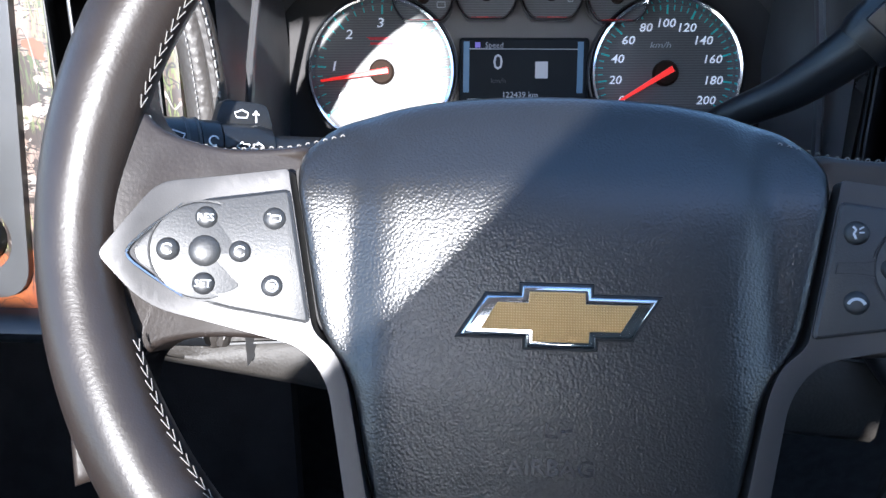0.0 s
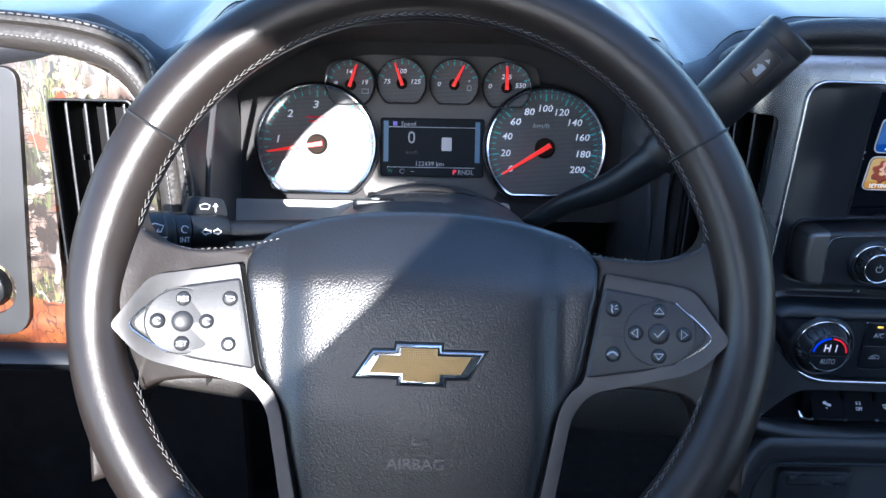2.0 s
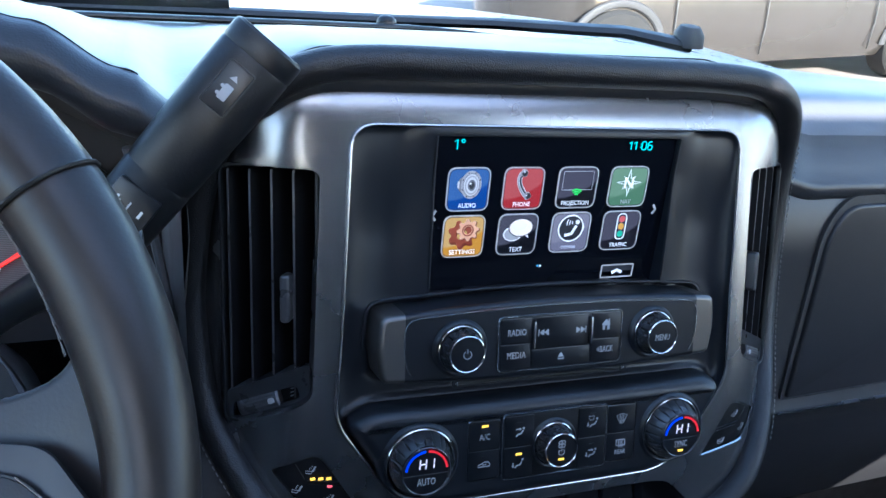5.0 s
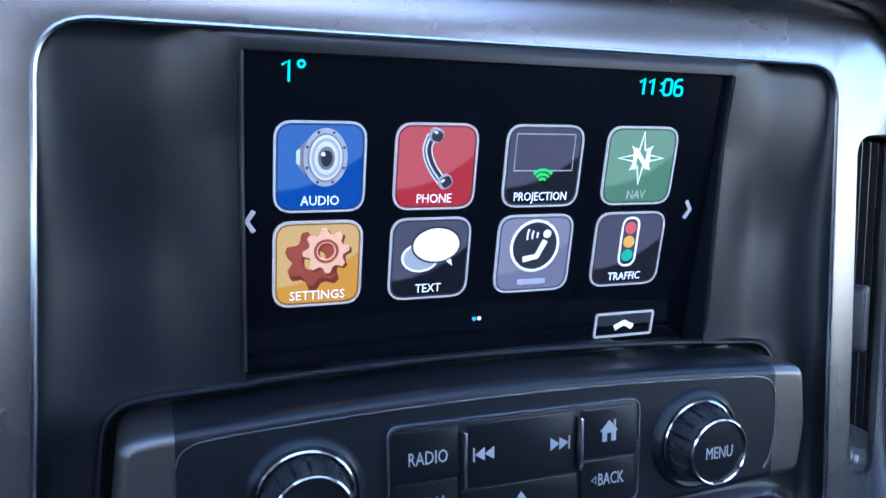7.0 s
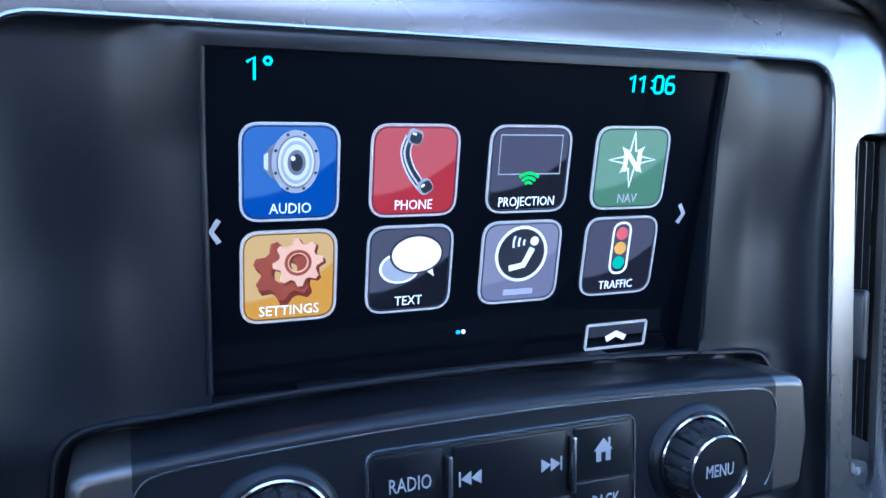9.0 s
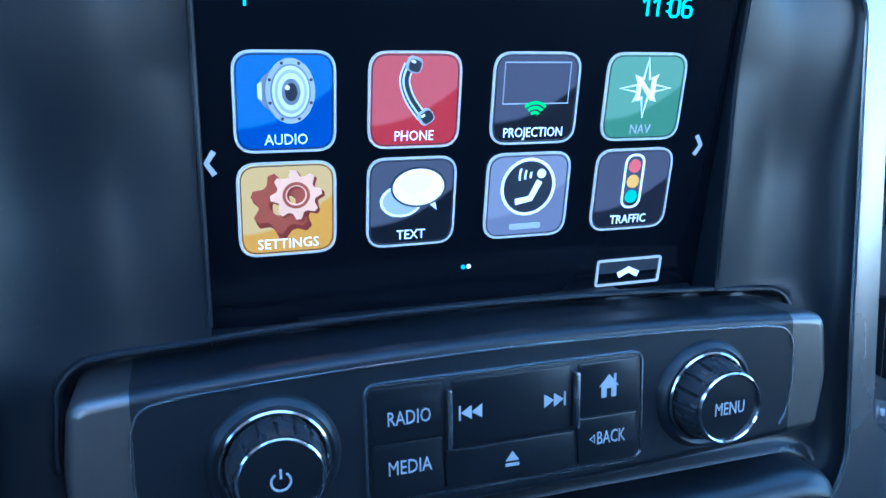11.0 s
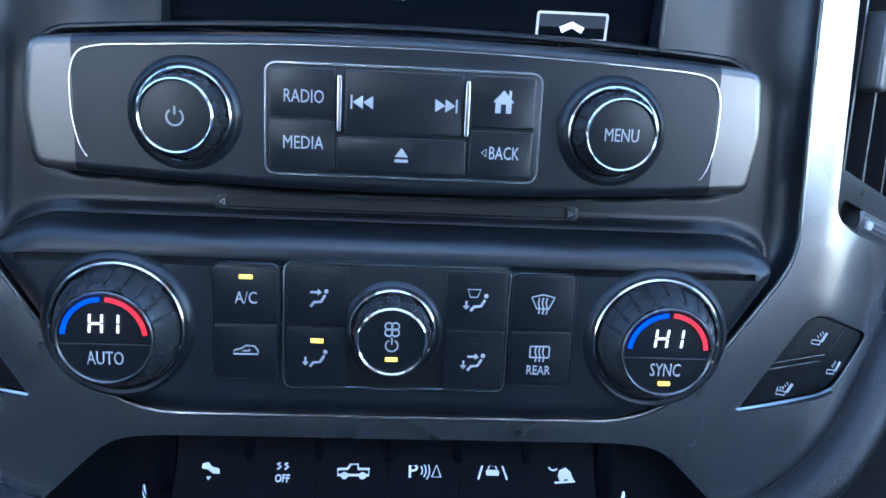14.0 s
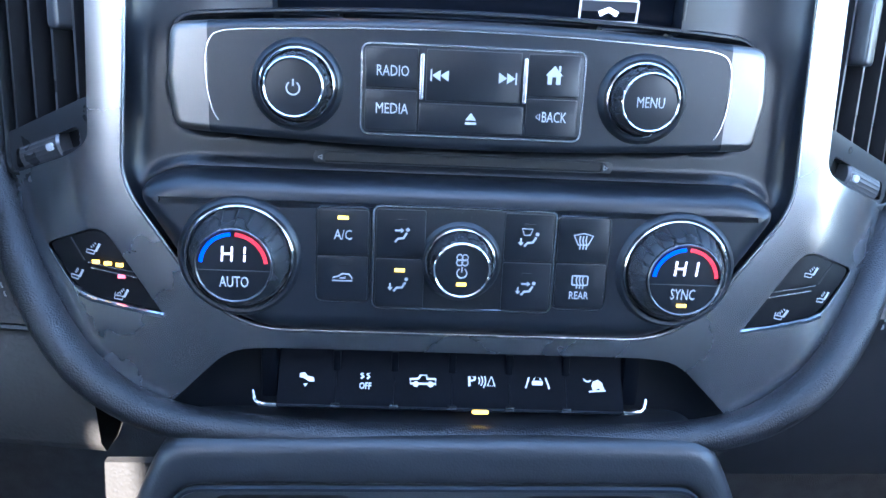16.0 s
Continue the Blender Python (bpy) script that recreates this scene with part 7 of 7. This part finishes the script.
# driver display
disp = part("display", plate(box2(0.001, -0.0015, 0.096, 0.053, 0.002), -0.004, 0.001, 0.0008), M_DISPLAY, cluster, "dark driver display")
part("display_rim", sweep([(x, y, 0.0010) for x, y in box2(0.001, -0.0015, 0.096, 0.053, 0.002)], 0.0009, n=6, closed=True), M_DISPLAY, disp)
for xx in (-0.0425, 0.0435):
    part("side_bar", plate(box2(xx, 0.004, 0.0045, 0.038), 0.0012, 0.0015), plain("display_blue", (0.07, 0.15, 0.24), 0.4, emit=0.05), disp)
part("line", plate(box2(0, 0.0175, 0.083, 0.0006), 0.0012, 0.0014), M_PRINT_DIM, disp)
part("line", plate(box2(0, -0.0200, 0.083, 0.0006), 0.0012, 0.0014), M_PRINT_DIM, disp)
part("word", lettering("Speed", 0.0042, 0.0135, at=(-0.0215, 0.0205), h=0.0012), M_DICTEXT, disp)
part("mark", plate(box2(-0.034, 0.0205, 0.0040, 0.0040), 0.0012, 0.0015), plain("display_violet", (0.16, 0.12, 0.45), 0.4, emit=0.132), disp)
part("reading", lettering("0", 0.0115, 0.0070, at=(-0.0185, 0.0080), h=0.0012), M_DICTEXT, disp)
part("word", lettering("km/h", 0.0036, 0.0110, at=(-0.0180, -0.0060), h=0.0012), plain("faint_text", (0.06, 0.062, 0.07), 0.6, emit=0.02), disp)
part("page_card", plate(box2(0.0145, 0.0020, 0.0095, 0.0125, 0.0008, 2), 0.0012, 0.0015), plain("page_grey", (0.30, 0.30, 0.32), 0.6, emit=0.12), disp)
part("odometer", lettering("122439 km", 0.0042, 0.0260, at=(-0.0010, -0.0165), h=0.0012), M_DICTEXT, disp)
part("gear", lettering("P", 0.0044, 0.0034, at=(0.0225, -0.0240), h=0.0012, bold=0.02), plain("gear_red", (0.9, 0.05, 0.08), 0.4, emit=0.198), disp)
part("gear", lettering("RNDL", 0.0044, 0.0145, at=(0.0330, -0.0240), h=0.0012), M_DICTEXT, disp)
own = lettering("W", 0.0042, 0.0050, at=(-0.0385, -0.0238), h=0.0012)
part("heading", own, plain("display_green", (0.02, 0.16, 0.12), 0.4, emit=0.08), disp)
own = stroke(circle2(-0.0270, -0.0238, 0.0022, 14, 20, 340), 0.0005, 0.0012, 0.0015)
part("symbol", stroke([(-0.0190, -0.0240), (-0.0160, -0.0240)], 0.0006, 0.0012, 0.0015, own), M_DICTEXT, disp)

# trim under the dials
M_EDGE = material("edge_grey", (0.10, 0.10, 0.105), 0.4, 0.3, vary=0.1)
ledge = thing("cluster_sill", "light grey plastic sill below the dials", "trim")
LED_M = tilted(0.05, 0.588, 1.232, 30)
part("sill", plate(arc_round([(-0.185, -0.050), (-0.080, -0.050), (-0.060, -0.010), (0.06, -0.010), (0.075, -0.012), (0.075, 0.0), (-0.186, 0.0)], 0.006), -0.02, 0.010, 0.003), M_GREY_PLASTIC, ledge, m=LED_M)
for sg in (-1, 1):
    part("edge_strip", sweep([(0.05 + sg * x, y, z) for x, y, z in ((0.186, 0.500, 1.225), (0.183, 0.500, 1.266), (0.175, 0.503, 1.32), (0.164, 0.506, 1.370))], 0.0028, 0.005, up=(0, -1, 0), n=8), M_EDGE, ledge)

# ---- left end of the dashboard ----
LFT = tilted(-0.2, 0.420, 1.14, 12)
leftp = thing("left_trim_panel", "woodland print trim panel round the driver's vent", "trim panel", m=LFT)
camo_out = arc_round([(-0.30, 0.040), (0.030, 0.040), (0.044, 0.10), (0.046, 0.215), (0.030, 0.250), (-0.010, 0.268), (-0.30, 0.274)], [0, 0.01, 0.02, 0.02, 0.025, 0.02, 0], 5)
vh = arc_round([(-0.036, 0.062), (0.034, 0.060), (0.036, 0.236), (-0.029, 0.236)], 0.006, 4)
part("print_panel", plate(camo_out, -0.012, 0.0, 0.002, [vh]), M_CAMO, leftp, "printed bark, twigs and leaves")
air_vent(LFT @ pose(0.0015, 0.149, -0.001), 0.064, 0.174, 4, -12, tab=-0.02)
hp = thing("headlight_panel", "satin silver headlight control panel", "control panel", m=LFT)
hp_out = arc_round([(-0.30, 0.050), (-0.063, 0.050), (-0.050, 0.185), (-0.044, 0.258), (-0.30, 0.268)], [0, 0.022, 0.02, 0.012, 0], 6)
kn_h = circle2(-0.092, 0.090, 0.023, 32)
part("panel", plate(hp_out, -0.006, 0.006, 0.004, [kn_h], seg=4), M_PANEL, hp)
part("socket", lathe([(0.023, 0.005), (0.0225, -0.012), (0.0, -0.012)], 32), M_BLACK, hp, m=pose(-0.092, 0.090, 0))
hk = part("knob", lathe([(0.017, -0.011), (0.017, 0.006), (0.0155, 0.010), (0.012, 0.0115), (0, 0.0115)], 28), M_BLACK, hp, m=pose(-0.092, 0.090, 0))
part("grip_bar", plate(box2(0, 0, 0.008, 0.030, 0.003), 0.010, 0.018, 0.002), M_KNOB, hk)
lroll = thing("padded_roll", "warm grey stitched leather roll round the driver's trim", "trim", m=LFT)
ll = curve([(-0.30, 0.286, 0.006), (-0.15, 0.285, 0.006), (-0.04, 0.281, 0.006), (0.020, 0.270, 0.006), (0.046, 0.245, 0.004), (0.057, 0.205, 0.002), (0.059, 0.13, 0), (0.054, 0.05, -0.002), (0.045, 0.02, -0.004)], 7)
part("roll", sweep(ll, 0.0105, 0.010, n=14), M_ROLL_WARM, lroll)
outer_l = [p + Vector((0.0105, 0.0105 if p.y > 0.25 else 0, 0.004)) for p in ll]
part("roll_edge", sweep(outer_l, 0.005, 0.006, n=10), M_ROLL_WARM, lroll)
tagged(part("stitching", stitches([p + Vector((0.003, 0.003, 0.0068)) for p in outer_l], (0, 0, 1)), M_STITCH, lroll, "pale stitching"), kind="stuff")
tagged(part("stitching", stitches([p + Vector((0.0, 0.0, 0.0108)) for p in ll], (0, 0, 1), 0.0022, 0.0014, 0.0004), M_STITCH, lroll, "pale stitching"), kind="stuff")
shelf = thing("left_lower_ledge", "black ledge under the driver's trim panel", "trim", m=LFT)
part("ledge", sweep([(x, 0.030, 0.0) for x in np.linspace(-0.35, 0.05, 10)], 0.011, 0.016, n=12), M_BLACK, shelf)
# near-black sheet, set back, standing for the shade of the footwell
part("footwell_shade_sheet", plate([(-0.42, -0.60), (0.06, -0.60), (0.06, 0.024), (-0.42, 0.024)], -0.16, -0.14), M_FOOTWELL_SHADE, shelf)

# walls between the rolls and the dials
binn = thing("binnacle_cheeks", "black cheeks on either side of the dials", "trim")
for sg, px in ((-1, -0.140), (1, 0.240)):
    own = bmesh.new()
    rows2 = []
    for z in np.linspace(1.12, 1.395, 8):
        yf = 0.455 + (z - 1.14) * 0.2
        rows2.append([(px, yf - 0.002, z), (px - sg * 0.004, yf + 0.02, z), (px - sg * 0.008, 0.52 + (z - 1.14) * 0.2, z), (px - sg * 0.010, 0.62, z)])
    part("cheek", loft(rows2, closed=False), M_CHEEK, binn)

# ---- below the wheel ----
bol = thing("knee_bolster", "grey vinyl knee bolster below the steering column", "dash panel")
rows2 = []
for x in np.linspace(-0.205, 0.300, 28):
    bow = 0.02 * math.cos((x - 0.05) * 6)
    zb = 1.085 - 0.30 * min(0.0, x + 0.09) - 0.25 * max(0.0, min(0.10, x + 0.09))
    rows2.append([(x, y + bow, z) for y, z in ((0.520, 1.195), (0.482, 1.170), (0.462, 1.140), (0.455, 1.132), (0.459, 1.128), (0.453, 1.124), (0.450, zb + 0.008), (0.454, zb), (0.47, zb - 0.003), (0.60, zb + 0.03))])
part("panel", loft(rows2, closed=False), M_BOLSTER, bol, sharp=60)
part("trim_seam", sweep([(x, 0.4545 + 0.02 * math.cos((x - 0.05) * 6), 1.1300) for x in np.linspace(-0.17, 0.29, 30)], 0.0012, n=5), M_DARK, bol)
part("side_cover", plate([(-0.09, 0.60), (-0.05, 0.60), (0.0, 1.075), (-0.035, 1.075)], -0.002, 0.002), M_BOLSTER, bol, m=pose(0.345, 0.432, 0, 90, 0, 0))
pedal = thing("brake_pedal", "black rubber brake pedal in the dark footwell", "pedal")
part("pad", plate(box2(0, 0, 0.10, 0.055, 0.01), -0.006, 0.006, 0.003), M_BLACK, pedal, m=pose(-0.10, 0.78, 0.80, 60, 0, 0))
part("arm", sweep([(-0.10, 0.79, 0.80), (-0.10, 0.90, 0.95), (-0.10, 0.94, 1.2)], 0.008, n=8), M_DARK, pedal)

# lower console bin
binm = tilted(CX - 0.008, 0.424, 1.095, 14)
cbin = thing("storage_bin", "black lower console bin with two hinged doors", "storage bin", m=binm)
bo = arc_round([(-0.178, -0.30), (0.178, -0.30), (0.1465, -0.040), (0.128, -0.001), (-0.128, -0.001), (-0.1465, -0.040)], [0, 0, 0.02, 0.014, 0.014, 0.02], 6)
bi = arc_round([(-0.150, -0.28), (0.150, -0.28), (0.130, -0.048), (0.121, -0.026), (-0.121, -0.026), (-0.130, -0.048)], [0, 0, 0.012, 0.01, 0.01, 0.012], 6)
part("surround", plate(bo, -0.05, 0.0, 0.010, [bi], seg=5), M_FASCIA, cbin, sharp=60)
part("inner", plate(bi, -0.03, -0.012), M_DARK, cbin)
part("inner_rim", sweep([(x, y, -0.001) for x, y in bi], 0.0015, n=6, closed=True), M_GLOSS, cbin)
for sx in (-1, 1):
    dd = part("door", plate(box2(sx * 0.075, -0.10, 0.066, 0.13, 0.006), -0.012, -0.004, 0.003), M_FASCIA, cbin)
    part("latch", plate(box2(sx * 0.075, -0.042, 0.052, 0.010, 0.002), -0.004, -0.0005, 0.001), M_KNOB, dd)

# ---- passenger side ----
pas = thing("passenger_dash", "black grained passenger side dashboard face", "dash panel")
prof = [(0.575, 1.322), (0.5540, 1.3195), (0.5480, 1.313), (0.547, 1.25), (0.545, 1.110), (0.541, 1.100), (0.539, 1.094), (0.545, 1.088), (0.547, 1.07), (0.56, 1.00), (0.62, 0.90)]
own = loft([[(x, y + 0.02 * max(0, (x - 0.76)), z - 0.012 * max(0, x - 0.75)) for y, z in prof] for x in np.concatenate([np.linspace(0.690, 0.745, 7), np.linspace(0.76, 1.54, 14)])], closed=False)
part("face", own, M_FASCIA, pas, sharp=60)
part("bright_strip", sweep([(x, 0.539 + 0.02 * max(0, (x - 0.76)), 1.094 - 0.012 * max(0, x - 0.75)) for x in np.linspace(0.775, 1.5, 20)], 0.0016, 0.0028, up=(0, -1, 0), n=6), M_FRAME, pas, "thin satin strip")
glove = thing("glove_box_lid", "black grained upper glove box lid", "glove box", m=tilted(0.775, 0.5465, 1.108, 0.6, 1.2))
gl = arc_round([(0.008, 0.0), (0.60, 0.0), (0.60, 0.190), (0.024, 0.194), (0.008, 0.165)], [0.004, 0.01, 0.02, 0.02, 0.02], 6)
part("lid", plate(dense(gl, 0.03), -0.004, 0.0075, 0.004, seg=3), M_FASCIA, glove, sharp=50)
part("gap", plate(arc_round([(0.003, -0.003), (0.606, -0.003), (0.606, 0.198), (0.022, 0.202), (0.003, 0.172)], [0.004, 0.01, 0.02, 0.02, 0.02], 6), -0.004, 0.0038), M_DARK, glove)

# ---- driver's seat, behind the camera ----
seat = thing("driver_seat", "black leather driver seat with headrest", "seat", m=pose(0.05, -0.33, 0))


def cushion(name, cx, cy, cz, sx, sy, sz, rot=0):
    rings = []
    for k, h in ((0.75, -0.5), (0.95, -0.42), (1.0, -0.25), (1.0, 0.25), (0.95, 0.42), (0.75, 0.5)):
        rings.append([(x * k, y * k, h * sz) for x, y in box2(0, 0, sx, sy, min(sx, sy) * 0.3)])
    part(name, loft(rings, cap0=True, cap1=True), M_SEAT, seat, m=pose(cx, cy, cz, rot, 0, 0), sharp=60)


cushion("seat_cushion", 0, 0.05, 0.80, 0.50, 0.50, 0.14)
cushion("backrest", 0.02, -0.22, 1.06, 0.46, 0.62, 0.12, 78)
cushion("headrest", 0.06, -0.29, 1.385, 0.26, 0.10, 0.09, 82)

tagged(seat, group="front seats")
pseat = copy_thing(seat, pose(0.90, -0.33, 0))
tagged(pseat, "black leather passenger seat with headrest")

# ---- outside: cowl, wipers, hood, parked car ----
cowl = thing("wiper_cowl", "black plastic cowl panel below the windshield", "cowl")
own = loft([[(x, edge_y(x) + dy, edge_z(x) + dz) for x in np.linspace(-0.6, 0.88, 24)] for dy, dz in ((0.02, -0.03), (0.05, -0.016), (0.14, -0.045), (0.22, -0.075))], closed=False)
part("panel", own, M_DARK, cowl)


def wiper(pts, label):
    w = thing("wiper", label, "wiper", "windshield wipers")
    part("arm", sweep(pts, 0.010, 0.006, n=8, scale=lambda t: 1.25 - 0.6 * t), M_BLACK, w)
    a, c = Vector(pts[-2]), Vector(pts[-1])
    part("blade", sweep([a + (c - a) * t + Vector((0, 0.0, 0.004)) for t in (-0.3, 0.2, 1.0)], 0.006, 0.009, n=8), M_BLACK, w)
    part("pivot", lathe([(0.018, 0), (0.018, 0.012), (0.012, 0.020), (0, 0.022)], 18), M_DARK, w, m=pose(*pts[0]))


wiper([(0.845, 0.870, 1.392), (0.76, 0.882, 1.402), (0.60, 0.905, 1.402), (0.25, 0.925, 1.398), (0.05, 0.93, 1.395)], "black wiper arm parked on the windshield base")
wiper([(0.10, 0.925, 1.392), (0.0, 0.93, 1.398), (-0.15, 0.93, 1.394), (-0.45, 0.92, 1.380)], "black wiper arm parked by the driver")
M_HOOD = material("pale_hood_paint", (0.46, 0.42, 0.37), 0.3, vary=0.05, coat=0.5)
hood = thing("truck_hood", "pale champagne truck hood ahead of the windshield", "hood")
own = loft([[(x, y, z - 0.05 * ((x - 0.476) / 0.9) ** 2) for x in np.linspace(-0.42, 1.37, 20)] for y, z in ((1.06, 1.315), (1.2, 1.315), (1.7, 1.290), (2.15, 1.235), (2.28, 1.17), (2.30, 0.95))], closed=False)
part("panel", own, M_HOOD, hood, sharp=60)

M_CAR = material("silver_car_paint", (0.060, 0.054, 0.049), 0.22, 0.4, vary=0.08, vary_scale=3, coat=0.6)
M_GLASSDARK = plain("dark_car_glass", (0.02, 0.025, 0.03), 0.05)
M_TYRE = material("tyre_rubber", (0.02, 0.02, 0.02), 0.8, vary=0.2)
GZ = 0.2
car = thing("parked_car", "silver sedan parked across the lot ahead", "car", m=pose(4.55, 5.3, GZ))


def car_ring(x):
    """Cross-section of the car body at x along its length (front to the right)."""
    t = (x + 2.3) / 4.6
    beltz = 0.95 - 0.05 * abs(t - 0.45)
    w = 0.86 * (1 - 0.10 * (2 * t - 1) ** 6)
    hood_z = beltz - 0.10 * max(0, (t - 0.70) / 0.3) ** 1.2 - 0.04 * max(0, (0.12 - t) / 0.12)
    if x < -1.45:
        w *= math.sqrt(max(0.04, 1 - ((-1.45 - x) / 0.56) ** 2))
    return [(x, -w * 0.92, 0.22), (x, -w * 0.99, 0.32), (x, -w, 0.50), (x, -w * 0.985, 0.70), (x, -w * 0.97, hood_z - 0.10), (x, -w * 0.90, hood_z - 0.02), (x, -w * 0.70, hood_z + 0.02), (x, 0, hood_z + 0.04),
            (x, w * 0.70, hood_z + 0.02), (x, w * 0.97, hood_z - 0.10), (x, w, 0.5), (x, w * 0.92, 0.22)]


part("body", loft([car_ring(x) for x in np.linspace(-2.0, 2.3, 41)], closed=True, cap0=True, cap1=True), M_CAR, car, sharp=50)
cabin = [[(x0, -0.80, 0.93), (x0 + dx, -0.66, 1.40), (x0 + dx, 0.66, 1.40), (x0, 0.80, 0.93)] for x0, dx in ((-1.75, 0.75), (-0.9, 0.15), (0.35, -0.05), (1.15, -0.75))]
part("cabin", loft(cabin, closed=True, cap0=True, cap1=True), M_CAR, car)
for x0, x1, dx0, dx1 in ((-1.45, -0.55, 0.50, 0.05), (-0.45, 0.75, 0.02, -0.40)):
    own = bmesh.new()
    vs = [own.verts.new(p) for p in ((x0, -0.80, 0.97), (x1, -0.80, 0.97), (x1 + dx1, -0.685, 1.36), (x0 + dx0, -0.685, 1.36))]
    own.faces.new(vs)
    bmesh.ops.solidify(own, geom=own.faces[:], thickness=0.01)
    part("side_window", own, M_GLASSDARK, car)
for x in (-1.42, 1.38):
    wv = part("wheel", lathe([(0.20, -0.10), (0.30, -0.11), (0.325, -0.08), (0.325, 0.08), (0.30, 0.11), (0.20, 0.10)], 36), M_TYRE, car, m=pose(x, -0.78, 0.325, 90, 0, 0))
    part("rim", lathe([(0.0, 0.07), (0.05, 0.085), (0.08, 0.07), (0.19, 0.075), (0.205, 0.095), (0.205, -0.09)], 30), M_SOFTCHROME, wv)
    part("arch", sweep([(x + 0.37 * math.cos(t), -0.865, 0.325 + 0.37 * math.sin(t)) for t in np.linspace(0, math.pi, 20)], 0.03, 0.015, up=(0, -1, 0), n=8), M_DARK, car)
for x in (-0.10, -1.05):
    part("door_handle", sweep([(x - 0.09, -0.865, 0.78), (x - 0.05, -0.89, 0.785), (x + 0.05, -0.89, 0.785), (x + 0.09, -0.865, 0.78)], 0.014, 0.010, n=8), M_CAR, car)
for x in (-1.0 + 0.02, -0.22 + 0.02, 0.86):
    part("door_gap", sweep([(x, -0.868, 0.30), (x, -0.872, 0.5), (x - 0.01, -0.862, 0.7), (x - 0.02, -0.845, 0.86)], 0.006, n=6), M_DARK, car)
part("mirror", lathe([(0.0, -0.09), (0.06, -0.085), (0.085, -0.04), (0.085, 0.03), (0.07, 0.06), (0, 0.065)], 16), M_CAR, car, m=pose(0.78, -1.0, 0.96, 0, 90, 0))
